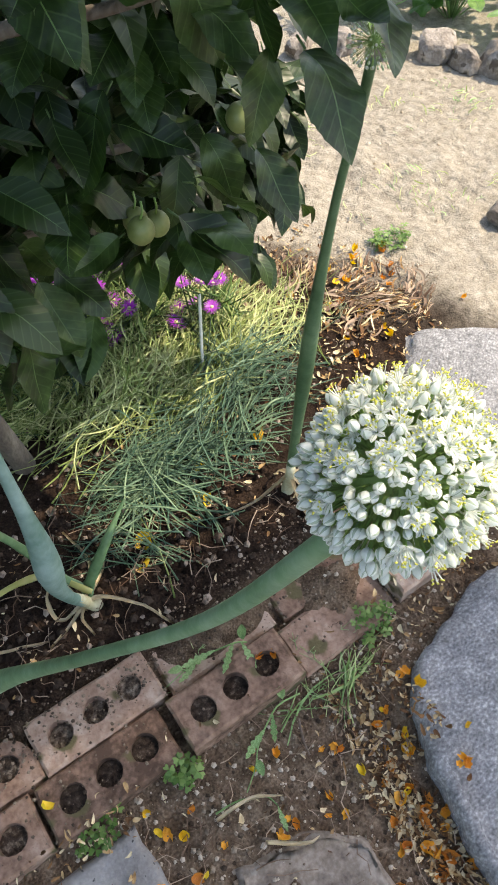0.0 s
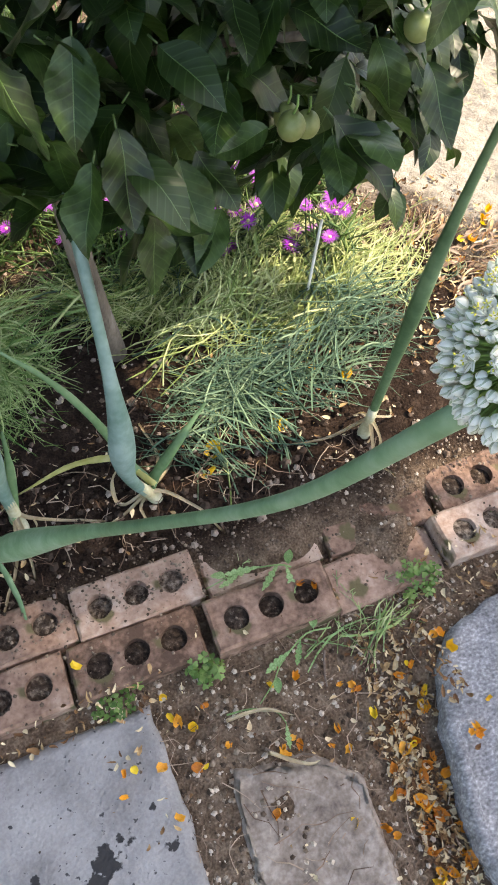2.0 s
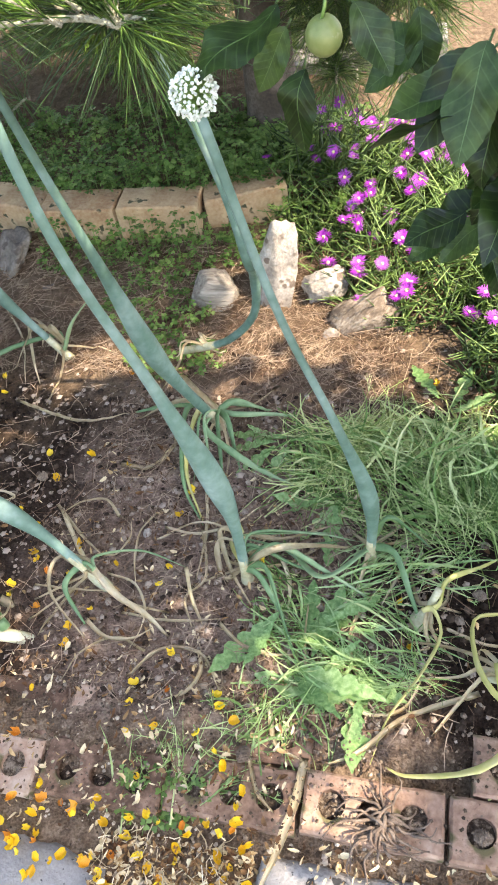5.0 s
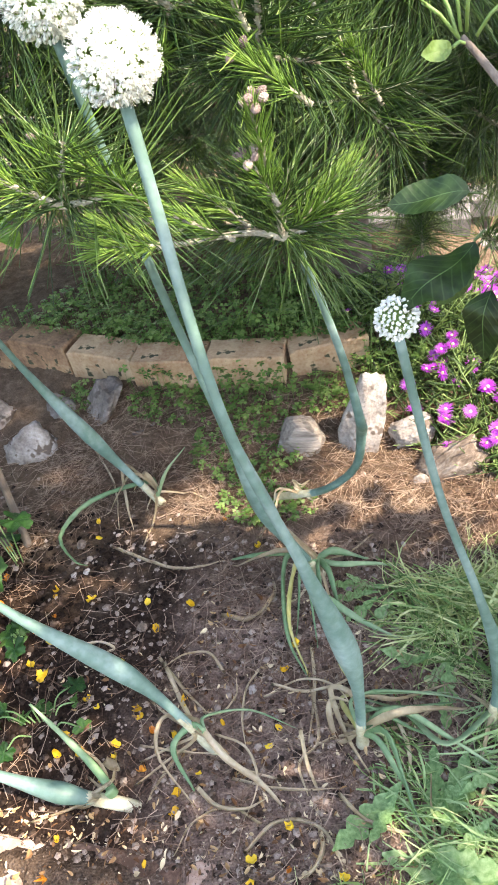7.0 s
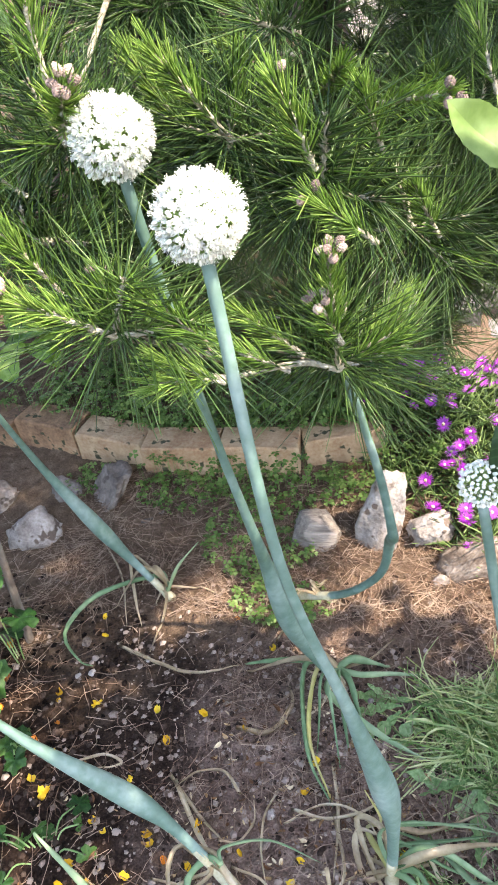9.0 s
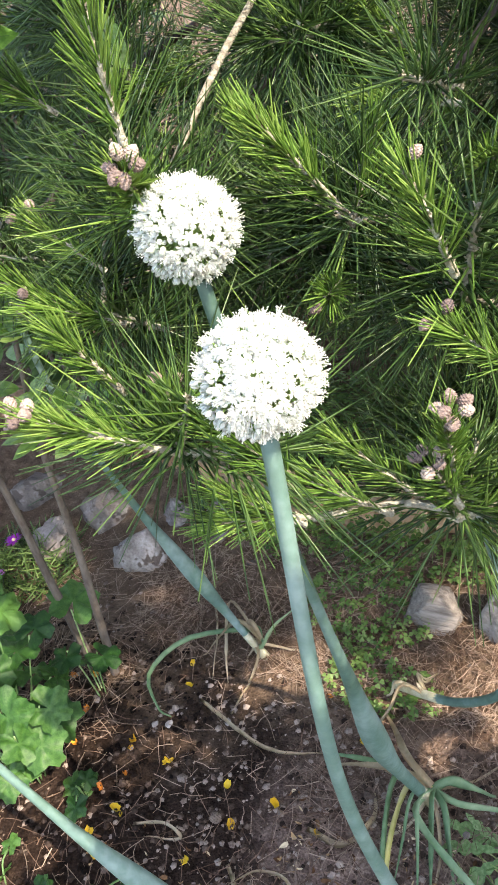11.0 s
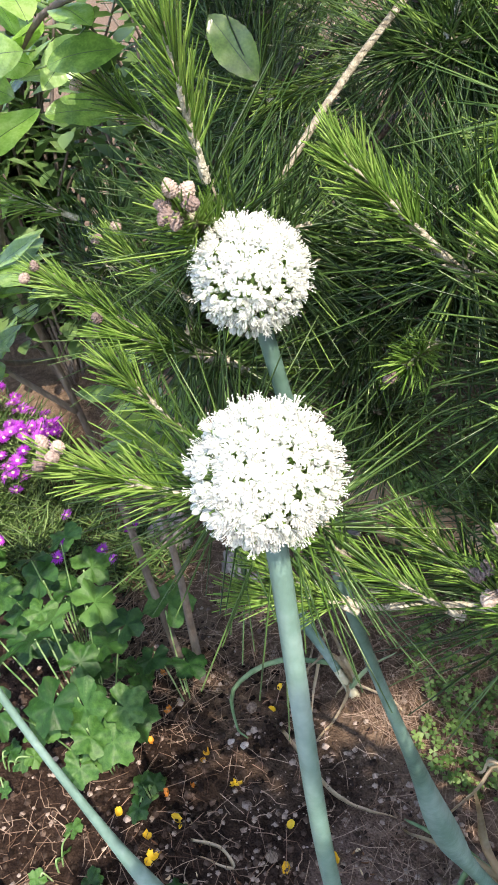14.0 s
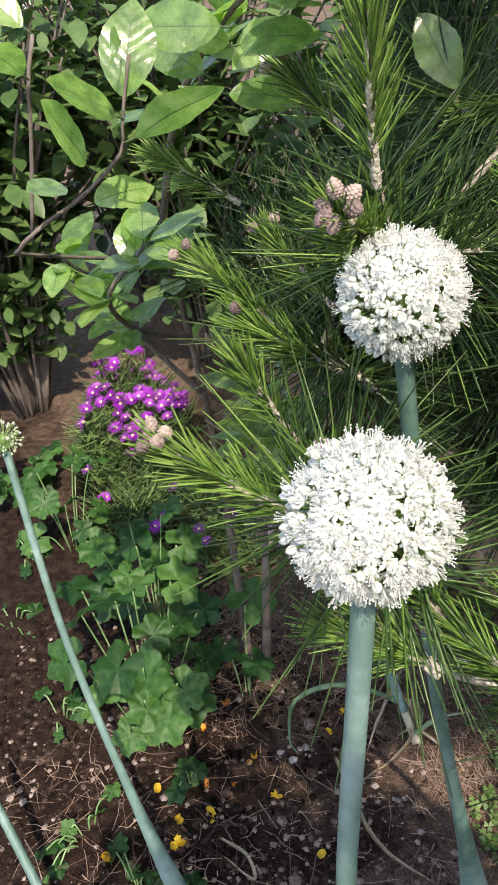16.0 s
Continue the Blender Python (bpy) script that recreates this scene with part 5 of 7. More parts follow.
# ---- pine tree ----
def shoot_mesh(seed, length, needle, count, spread, twig_r, bright, old=0.0):
    """A pine shoot along +x: a scaly twig with needles standing off it."""
    r = random.Random(seed)
    st = Strands()
    bend = r.uniform(-0.03, 0.03)

    def axis_at(f):
        return Vector((length * f, bend * length * f * f, 0.02 * length * f * f))
    st.add([axis_at(i / 5) for i in range(6)], twig_r, twig_r * 0.65, 0, 7)
    for i in range(count):
        f = r.uniform(0.08 if not old else 0.0, 1.0)
        if not old:
            f = f ** 0.75
        a = r.uniform(0, 6.283)
        o = Vector((0, math.cos(a), math.sin(a)))
        lean = spread * r.uniform(0.75, 1.2) * (1.0 - 0.5 * f)
        w = (Vector((math.cos(lean), 0, 0)) + o * math.sin(lean)).normalized()
        ln_ = needle * r.uniform(0.7, 1.1) * (1.0 if f < 0.85 else 0.75)
        p = axis_at(f)
        drop = Vector((r.uniform(-1, 1), r.uniform(-1, 1), r.uniform(-1, 1))) * 0.10 * ln_
        slot = 2 if r.random() < bright else 1
        st.add([p + o * twig_r * 0.7, p + w * ln_ + drop], 0.00098 if not old else 0.0011, 0.0004, slot, 3)
    for i in range(int(length * 360)):
        f, a = r.uniform(0, 1), r.uniform(0, 6.283)
        o = Vector((0, math.cos(a), math.sin(a)))
        p = axis_at(f) + o * twig_r * 0.8
        st.add([p, p + (o + Vector((1.2, 0, 0))) * 0.0022], 0.0010, 0.0003, 0, 3)
    return st.mesh("shoot", [M_TWIG, M_NEEDLE, M_NEWNEEDLE])


def cone_mesh():
    """A young cone along +x, covered in rows of little raised scales."""
    bm = bmesh.new()
    rows, n = [], 18
    for i in range(15):
        f = i / 14
        r = 0.38 * math.sin(math.pi * min(f * 0.9 + 0.10, 1)) ** 0.75 + 0.02
        rows.append([bm.verts.new((f, r * k * math.cos(j * 6.2832 / n), r * k * math.sin(j * 6.2832 / n))) for j in range(n) for k in ((1.14 if i % 2 == 0 and (j + i // 2) % 2 == 0 else 0.92),)])
    for a, b in zip(rows, rows[1:]):
        for j in range(n):
            bm.faces.new((a[j], a[(j + 1) % n], b[(j + 1) % n], b[j]))
    bm.faces.new(rows[-1])
    return link_mesh("cone", bm, M_CONE, smooth=False)


CONE = cone_mesh()
NEW_SHOOTS = {ln_: [shoot_mesh(s + int(ln_ * 1000), ln_, 0.037, int(50 + 850 * ln_), 0.76, 0.0031, 0.85) for s in (1, 2)] for ln_ in (0.06, 0.09, 0.12, 0.16, 0.20)}
OLD_SHOOTS = [shoot_mesh(s, 0.07, 0.11, 95, 1.5, 0.0036, 0.05, 1.0) for s in (11, 12, 13)]
pine = thing("pine_tree", (-0.83, 1.99, 0.12), "broad pine tree with long green needles, pale twigs and young cones", "tree")
bm = bmesh.new()
tube(bm, spline([(-0.76, 1.97, 0.05), (-0.78, 2.02, 0.5), (-0.84, 2.10, 1.3), (-0.85, 2.2, 2.6)], 24), [0.078 - 0.04 * i / 24 + 0.03 * max(0, 1 - i / 3) for i in range(25)], 16)
part("trunk", bm, M_PINEBARK, pine, "dark scaly trunk")


def pine_shoot(base, tip, bright=True, cones=0):
    b, t = Vector(base), Vector(tip)
    ln_ = (t - b).length
    up = Vector((uni(-1, 1), uni(-1, 1), uni(-1, 1)))
    if bright:
        near = min(NEW_SHOOTS, key=lambda v: abs(v - ln_))
        ob = put("shoot", rnd.choice(NEW_SHOOTS[near]), pine, aim(b, t - b, up, min(max(ln_ / near, 0.85), 1.2)))
    else:
        ob = put("shoot", rnd.choice(OLD_SHOOTS), pine, aim(b, t - b, up, ln_ / 0.07))
    for i in range(cones):
        ax = (t - b).normalized()
        o = ax.orthogonal().normalized()
        turn = 6.283 * i / max(cones, 1) + uni(-0.3, 0.3)
        w = (ax * uni(0.1, 0.6) + o * math.cos(turn) + ax.cross(o) * math.sin(turn)).normalized()
        put("cone", CONE, ob, aim(t + ax * uni(0.002, 0.010) + w * 0.0042, w, (0, 1, 0.3), uni(0.0098, 0.0118)))
    return ob


def limb(knots, r0=0.008, r1=0.0035):
    bm = bmesh.new()
    pts = spline(knots, 14)
    tube(bm, pts, [r0 + (r1 - r0) * i / 14 for i in range(15)], 8)
    part("limb", bm, M_PINEBARK if r0 > 0.005 else M_TWIG, pine)
    return pts


W1, W2, W3 = (-0.802, 0.944, 1.085), (-0.697, 0.853, 0.864), (-0.906, 0.779, 0.954)
limb([(-0.82, 2.1, 1.25), (-0.78, 1.6, 1.18), (-0.79, 1.2, 1.12), W1])
limb([(-0.81, 2.15, 0.85), (-0.74, 1.6, 0.86), (-0.71, 1.1, 0.86), W2])
limb([(-0.84, 2.15, 0.9), (-0.98, 1.6, 0.93), (-0.95, 1.1, 0.93), W3])
limb([(-0.84, 2.1, 1.2), (-1.1, 1.5, 1.10), (-1.06, 1.1, 1.04), (-1.03, 0.88, 1.02)])
limb([(-0.84, 2.1, 1.5), (-0.95, 1.5, 1.35), (-0.95, 1.1, 1.22), (-0.955, 0.886, 1.111)], 0.0042, 0.003)
limb([(-0.82, 2.1, 1.1), (-0.55, 1.6, 1.08), (-0.52, 1.25, 1.05)])
limb([(-0.84, 2.1, 1.3), (-1.3, 1.5, 1.15), (-1.25, 1.1, 1.05), (-1.22, 0.95, 1.04)])
limb([(-0.695, 0.853, 0.864), (-0.735, 0.85, 0.875), (-0.80, 0.79, 0.897)], 0.004, 0.003)
limb([(-0.906, 0.779, 0.954), (-0.86, 0.80, 0.93), (-0.805, 0.80, 0.91)], 0.004, 0.003)
HUB = (-0.926, 1.151, 1.189)
limb([(-0.82, 2.1, 1.4), (-0.83, 1.6, 1.3), HUB], 0.006)
# shoots that the path passes close by: foot, tip, cones
NEAR_LOWER = [
    ((-0.802, 0.944, 1.085), (-0.84, 0.867, 1.187), 0),
    ((-0.802, 0.944, 1.085), (-0.785, 0.964, 1.159), 0),
    ((-0.71, 0.893, 1.065), (-0.732, 0.85, 1.155), 1),
    ((-0.648, 0.939, 1.062), (-0.666, 0.905, 1.133), 0),
    ((-0.653, 0.876, 0.995), (-0.708, 0.841, 1.057), 2),
    ((-0.697, 0.853, 0.864), (-0.685, 0.767, 1.034), 6),
    ((-0.697, 0.853, 0.864), (-0.637, 0.858, 0.904), 0),
    ((-0.697, 0.853, 0.864), (-0.623, 0.922, 0.916), 0),
    ((-0.906, 0.779, 0.954), (-0.95, 0.686, 1.048), 6),
    ((-0.906, 0.779, 0.954), (-0.905, 0.785, 1.013), 2),
    ((-0.809, 0.801, 0.923), (-0.859, 0.765, 1.001), 0),
    ((-0.804, 0.784, 0.894), (-0.863, 0.754, 0.941), 0),
]
NEAR_UPPER = [
    ((-0.733, 0.858, 0.88), (-0.791, 0.835, 0.946), 0),
    ((-0.939, 0.853, 1.171), (-0.933, 0.834, 1.268), 0),
    ((-0.954, 0.886, 1.111), (-0.892, 0.783, 1.18), 6),
    ((-1.041, 0.866, 1.026), (-1.114, 0.809, 1.101), 3),
    ((-0.989, 0.872, 1.014), (-1.04, 0.811, 1.066), 2),
    ((-1.004, 0.871, 1.068), (-1.049, 0.847, 1.124), 2),
    ((-1.054, 0.927, 1.184), (-1.085, 0.898, 1.226), 2),
    ((-0.958, 0.796, 0.995), (-0.978, 0.764, 1.072), 0),
    ((-0.746, 0.831, 0.877), (-0.807, 0.795, 0.93), 1),
    ((-0.8, 0.792, 0.897), (-0.864, 0.737, 0.927), 0),
    ((-0.853, 0.982, 1.075), (-0.888, 0.936, 1.177), 0),
    ((-0.903, 0.99, 1.024), (-0.957, 0.984, 1.088), 0),
]
NEAR_OUTER = [
    ((-0.812, 0.923, 1.041), (-0.792, 0.845, 1.065), 1),
    ((-1.043, 0.946, 0.996), (-1.079, 0.944, 1.053), 0),
    ((-0.989, 1.044, 1.032), (-1.017, 0.973, 1.031), 4),
    ((-0.53, 1.076, 1.071), (-0.559, 1.094, 1.152), 0),
    ((-0.764, 1.036, 0.798), (-0.771, 0.928, 0.824), 0),
    ((-0.59, 0.988, 0.951), (-0.621, 0.961, 1.019), 0),
    ((-0.685, 0.801, 0.927), (-0.7, 0.779, 0.981), 5),
    ((-1.219, 0.935, 1.099), (-1.269, 0.872, 1.153), 0),
    ((-1.225, 0.969, 1.009), (-1.308, 0.866, 1.067), 0),
]
for group_ in (NEAR_LOWER, NEAR_UPPER, NEAR_OUTER):
    for b_, t_, c_ in group_:
        pine_shoot(b_, t_, True, c_)
for w_ in (W1, W2, W3, (-1.03, 0.88, 1.02), (-0.955, 0.886, 1.111), (-0.52, 1.25, 1.05), (-0.903, 0.99, 1.024), (-0.71, 0.93, 1.03), (-0.62, 1.02, 0.95), (-0.764, 1.036, 0.80), (-1.22, 0.95, 1.04), (-0.55, 1.08, 1.05), HUB, (HUB[0] + 0.01, HUB[1], HUB[2] + 0.01)):
    for k_ in range(4):
        a = 6.283 * k_ / 4 + uni(-0.4, 0.4)
        o = Vector((math.cos(a), uni(-0.2, 0.6), math.sin(a) * (0.3 if w_[2] < 0.85 or math.sin(a) < 0 else 0.8) + (0.0 if w_[2] > 0.85 else 0.25)))
        if w_ == W3 and o.z < 0:
            continue
        pine_shoot(w_, Vector(w_) + o.normalized() * uni(0.06, 0.085), False)
# the side towards the ice plant
limb([(-0.82, 2.05, 0.95), (-0.6, 1.85, 0.92), (-0.42, 1.6, 0.88)], 0.007)
for i in range(44):
    p = Vector((uni(-0.64, -0.34), uni(1.45, 2.0), uni(0.66, 1.05)))
    o = Vector((uni(-0.2, 0.9), -uni(0.2, 1.0), uni(-0.3, 0.6))).normalized()
    pine_shoot(p, p + o * uni(0.06, 0.09), False)
for i in range(46):
    p = Vector((uni(-0.64, -0.36), uni(1.62, 2.1), uni(0.44, 0.72)))
    o = Vector((uni(-0.2, 0.9), -uni(0.2, 1.0), uni(-0.4, 0.4))).normalized()
    pine_shoot(p, p + o * uni(0.06, 0.085), False)
# the rest of the crown, open where the sun falls on the long whorl
def over_hub(p):
    q = p - sun_way * ((p.z - HUB[2]) / sun_way.z)
    return p.z > HUB[2] and math.hypot(q.x - HUB[0], q.y - HUB[1]) < 0.2


filled = 0
while filled < 620:
    p = Vector((uni(-1.9, -0.05), uni(0.96, 2.2), uni(0.55, 2.0)))
    low = (0.80 if p.y < 1.45 else 0.68) + 0.10 * noise.noise(p * 3) + 0.25 * smooth(-0.6, -0.3, p.x)
    if p.z < low or (p.x < -1.15 and p.y < 1.12 + 0.9 * (-1.15 - p.x)) or (p.x > -0.6 and p.y < 1.15 + 1.0 * (p.x + 0.6)):
        continue
    if p.y > 1.7 and p.z > 1.5 or over_hub(p) or (p - Vector(HUB) - Vector((0.03, -0.09, 0.01))).length < 0.12:
        continue
    o = Vector((p.x + 0.84 + uni(-0.6, 0.6), -uni(0.3, 1.2), uni(-0.1, 0.8))).normalized()
    bright = rnd.random() < (0.5 if p.y < 1.12 else 0.13)
    pine_shoot(p, p + o * (uni(0.08, 0.17) if bright else uni(0.06, 0.09)), bright, 3 if bright and rnd.random() < 0.12 else 0)
    filled += 1


# top of the crown above the flower heads, unseen and added for shade
upper = []
for knots_ in ([(-0.84, 2.1, 1.5), (-0.7, 1.6, 1.55), (-0.5, 1.2, 1.5)], [(-0.84, 2.1, 1.6), (-0.4, 1.7, 1.6), (-0.1, 1.4, 1.5)], [(-0.84, 2.1, 1.6), (-1.0, 1.6, 1.6), (-1.0, 1.2, 1.5)]):
    limb(knots_, 0.014, 0.005)
for i in range(150):
    p = Vector((uni(-1.3, 0.15), uni(0.98, 1.9), uni(1.38, 1.85)))
    o = Vector((uni(-1, 1), -uni(0.0, 1.0), uni(-0.3, 0.8))).normalized()
    if over_hub(p):
        continue
    upper.append((rnd.choice(OLD_SHOOTS), aim(p, o, (uni(-1, 1), uni(-1, 1), uni(-1, 1)), uni(0.9, 1.3))))
lower = []
for i in range(130):
    p = Vector((uni(-1.7, -0.55), uni(2.05, 2.7), uni(0.18, 0.85)))
    o = Vector((uni(-1, 1), -uni(0.1, 1.0), uni(-0.6, 0.4))).normalized()
    lower.append((rnd.choice(OLD_SHOOTS), aim(p, o, (uni(-1, 1), uni(-1, 1), uni(-1, 1)), uni(0.9, 1.4))))
tagged(put("lower_foliage", join_copies("lower_foliage", lower), pine), "dark needles on the low limbs behind", kind="stuff")
for knots_ in ([(-0.79, 2.05, 0.75), (-1.1, 2.3, 0.6), (-1.5, 2.4, 0.45)], [(-0.79, 2.05, 0.7), (-0.75, 2.4, 0.5), (-0.7, 2.6, 0.4)]):
    limb(knots_, 0.012, 0.004)
# more of the unseen top, added for shade
for i in range(60):
    p = Vector((uni(-0.6, 0.3), uni(0.98, 1.5), uni(1.4, 1.85)))
    o = Vector((uni(-1, 1), -uni(0.0, 0.8), uni(-0.3, 0.8))).normalized()
    if over_hub(p):
        continue
    upper.append((rnd.choice(OLD_SHOOTS), aim(p, o, (uni(-1, 1), uni(-1, 1), uni(-1, 1)), uni(0.9, 1.3))))
tagged(put("upper_foliage", join_copies("upper_foliage", upper), pine), "unseen dark needles of the upper crown, added for shade", kind="stuff")


rnd.seed(15)


# ---- shrub with waxy leaves ----
SHRUB_LEAVES = [leaf_mesh("leaf", 1.0, w * 0.92, s, [M_SHRUB_LEAF, M_APPLE_RIB], c, f, 0.6, 0.04, 0.35) for s, w, c, f in ((21, 0.52, 0.10, 0.2), (22, 0.56, 0.16, 0.15), (23, 0.5, 0.03, 0.22))]
shrub = thing("chokeberry_shrub", (-1.47, 1.03, 0.0), "leggy shrub with bare lower stems and waxy oval leaves", "shrub")
SHRUB_STEMS = [
    [(-1.503, 1.044, -0.02), (-1.51, 1.04, 0.3), (-1.50, 1.03, 0.56), (-1.47, 0.99, 0.85), (-1.38, 0.92, 1.05)],
    [(-1.464, 1.053, -0.02), (-1.43, 1.045, 0.2), (-1.39, 1.035, 0.45), (-1.33, 1.0, 0.72), (-1.25, 0.96, 0.93)],
    [(-1.40, 0.93, 1.0), (-1.29, 0.74, 1.08), (-1.165, 0.69, 1.125), (-1.15, 0.71, 1.143), (-1.143, 0.739, 1.157), (-1.125, 0.77, 1.185), (-1.117, 0.773, 1.21), (-1.115, 0.785, 1.25)],
    [(-1.40, 0.93, 1.02), (-1.30, 0.92, 1.18), (-1.15, 0.90, 1.27), (-1.04, 0.89, 1.29)],
]
SHRUB_TWIGS = [
    [(-1.48, 1.0, 0.75), (-1.50, 0.90, 0.9), (-1.45, 0.82, 1.02)],
    [(-1.33, 1.0, 0.72), (-1.2, 0.94, 0.83), (-1.06, 0.88, 0.90)],
    [(-1.47, 0.99, 0.85), (-1.40, 0.88, 0.92), (-1.33, 0.82, 1.0), (-1.26, 0.84, 1.07)],
]
for k_, knots in enumerate(SHRUB_STEMS + SHRUB_TWIGS):
    pts = spline(knots, 18)
    bm = bmesh.new()
    tube(bm, pts, [0.010 - 0.0065 * i / 18 if knots[0][2] < 0 else (0.0021 if k_ == 2 else 0.005) - (0.0009 if k_ == 2 else 0.003) * i / 18 for i in range(19)], 8)
    part("stem", bm, M_BARK, shrub)
    if k_ == 2:
        continue
    for i in range(15 if knots[0][2] < 0 else 6, 19):
        for q in range(2 if i < 18 else 5):
            a = uni(0, 6.283)
            way = (pts[i] - pts[i - 1]).normalized() * uni(0.2, 0.8) + Vector((math.cos(a), math.sin(a), uni(-0.5, 0.7)))
            put("leaf", rnd.choice(SHRUB_LEAVES), shrub, aim(pts[i], way, (uni(-0.3, 0.3), uni(-0.3, 0.3), 1), uni(0.05, 0.08)))
# the leafy tip that reaches over the bed: foot and end of each leaf, and which way its face looks
def tip_leaf(foot, end, face, me):
    way = Vector(end) - Vector(foot)
    put("leaf", me, shrub, aim(foot, way, face, way.length * 1.06))


SHINE = (0.62, -0.25, 0.72)
SIDE = (0.75, -0.55, 0.25)
TIP_LEAVES = [
    ((-1.117, 0.773, 1.209), (-1.098, 0.723, 1.244), SHINE),
    ((-1.117, 0.774, 1.214), (-1.130, 0.801, 1.283), SHINE),
    ((-1.116, 0.770, 1.193), (-1.076, 0.830, 1.225), (-0.6, 0.3, 0.7)),
    ((-1.134, 0.747, 1.177), (-1.099, 0.717, 1.229), SHINE),
    ((-1.159, 0.748, 1.146), (-1.157, 0.809, 1.156), SHINE),
    ((-1.117, 0.782, 1.258), (-1.068, 0.745, 1.250), (-0.6, -0.7, 0.3)),
    ((-1.129, 0.727, 1.170), (-1.101, 0.691, 1.182), SHINE),
    ((-1.153, 0.843, 1.264), (-1.145, 0.891, 1.247), SIDE),
    ((-1.150, 0.954, 1.262), (-1.160, 0.903, 1.228), SIDE),
    ((-1.131, 1.079, 1.257), (-1.083, 1.089, 1.194), SIDE),
]
SIDE_LEAVES = [
    ((-1.137, 0.718, 1.241), (-1.110, 0.680, 1.272), (-0.5, 0.1, 0.8)),
    ((-1.144, 0.730, 1.267), (-1.179, 0.700, 1.305), SHINE),
    ((-1.107, 0.868, 1.258), (-1.139, 0.806, 1.266), SIDE),
    ((-1.109, 0.865, 1.245), (-1.054, 0.900, 1.257), SHINE),
    ((-1.163, 0.885, 1.209), (-1.125, 0.945, 1.200), SHINE),
    ((-1.160, 0.880, 1.220), (-1.200, 0.840, 1.260), SIDE)
]
for k_, (foot_, end_, face_) in enumerate(TIP_LEAVES + SIDE_LEAVES):
    tip_leaf(foot_, end_, face_, SHRUB_LEAVES[k_ % 3])
for knots in ([(-1.160, 0.700, 1.13), (-1.145, 0.712, 1.20), (-1.138, 0.718, 1.241), (-1.144, 0.730, 1.267)],):
    bm = bmesh.new()
    tube(bm, spline(knots, 8), 0.0016, 6)
    part("stem", bm, M_BARK, shrub)


# ---- mallow ----
def lobed_leaf(seed):
    r = random.Random(seed)
    bm = bmesh.new()
    c = bm.verts.new((0.25, 0, -0.03))
    n, rim, mid = 40, [], []
    for i in range(n):
        a = -math.pi * 0.93 + 2 * math.pi * 0.93 * i / (n - 1)
        rad = 0.64 * (0.66 + 0.34 * abs(math.cos(a * 2.6)) ** 0.8) * (1 + 0.06 * math.sin(i * 2.2))
        z = 0.08 * math.sin(a * 5.2) + 0.05 * r.uniform(-1, 1)
        mid.append(bm.verts.new((0.25 + 0.5 * rad * math.cos(a), 0.5 * rad * math.sin(a), 0.03 * math.sin(a * 5.2))))
        rim.append(bm.verts.new((0.25 + rad * math.cos(a), rad * math.sin(a), z - 0.05)))
    for i in range(n - 1):
        bm.faces.new((c, mid[i], mid[i + 1]))
        bm.faces.new((mid[i], rim[i], rim[i + 1], mid[i + 1]))
    return link_mesh("leaf", bm, M_MALLOW)


LOBED = [lobed_leaf(s) for s in (1, 2, 3)]
for centre, count, tall, spread, label in (((-1.49, 0.80, 0.0), 28, 0.40, 0.13, "leafy mallow plant with dark lobed leaves"), ((-1.24, 0.63, 0.0), 9, 0.06, 0.09, "low seedling with small rounded leaves"),
                                           ((-1.46, 1.00, 0.0), 4, 0.26, 0.06, "small mallow plant at the foot of the shrub"), ((-1.72, 0.93, 0.0), 18, 0.36, 0.10, "leafy mallow plant with dark lobed leaves"), ((-1.66, 0.66, 0.0), 6, 0.08, 0.08, "low leafy mallow plant"), ((-2.19, 0.79, 0.0), 7, 0.07, 0.08, "low seedling with small rounded leaves"), ((-1.99, 0.67, 0.0), 6, 0.05, 0.07, "low seedling with small rounded leaves"), ((-1.54, 0.86, 0.0), 7, 0.07, 0.06, "low seedling with small rounded leaves"), ((-1.36, 0.80, 0.0), 6, 0.06, 0.05, "low seedling with small rounded leaves"), ((-1.40, 0.60, 0.0), 8, 0.06, 0.08, "low seedling with small rounded leaves"), ((-2.5, 0.88, 0.0), 16, 0.25, 0.16, "leafy mallow plant at the end of the bed"), ((-2.15, 0.90, 0.0), 12, 0.28, 0.12, "leafy mallow plant beside the shrub")):
    pl = thing("mallow_plant", centre, label, "plant", "mallow plants")
    for i in range(count):
        a, rr, h = uni(0, 6.283), uni(0.15, 1) * spread, tall * uni(0.3, 1.0)
        e = Vector(centre) + Vector((rr * math.cos(a), rr * math.sin(a), h))
        b = Vector(centre) + Vector((0.2 * rr * math.cos(a), 0.2 * rr * math.sin(a), 0.0))
        bm = bmesh.new()
        tube(bm, spline([b, b.lerp(e, 0.5) + Vector((0, 0, 0.03)), e], 8), 0.0016, 5)
        part("stem", bm, M_WEED, pl)
        put("leaf", rnd.choice(LOBED), pl, aim(e, (math.cos(a), math.sin(a), uni(-0.9, 0.2)), (uni(-0.6, 0.9), uni(-0.9, 0.4), 1), uni(0.05, 0.088) * (0.5 if tall < 0.1 else 1)))


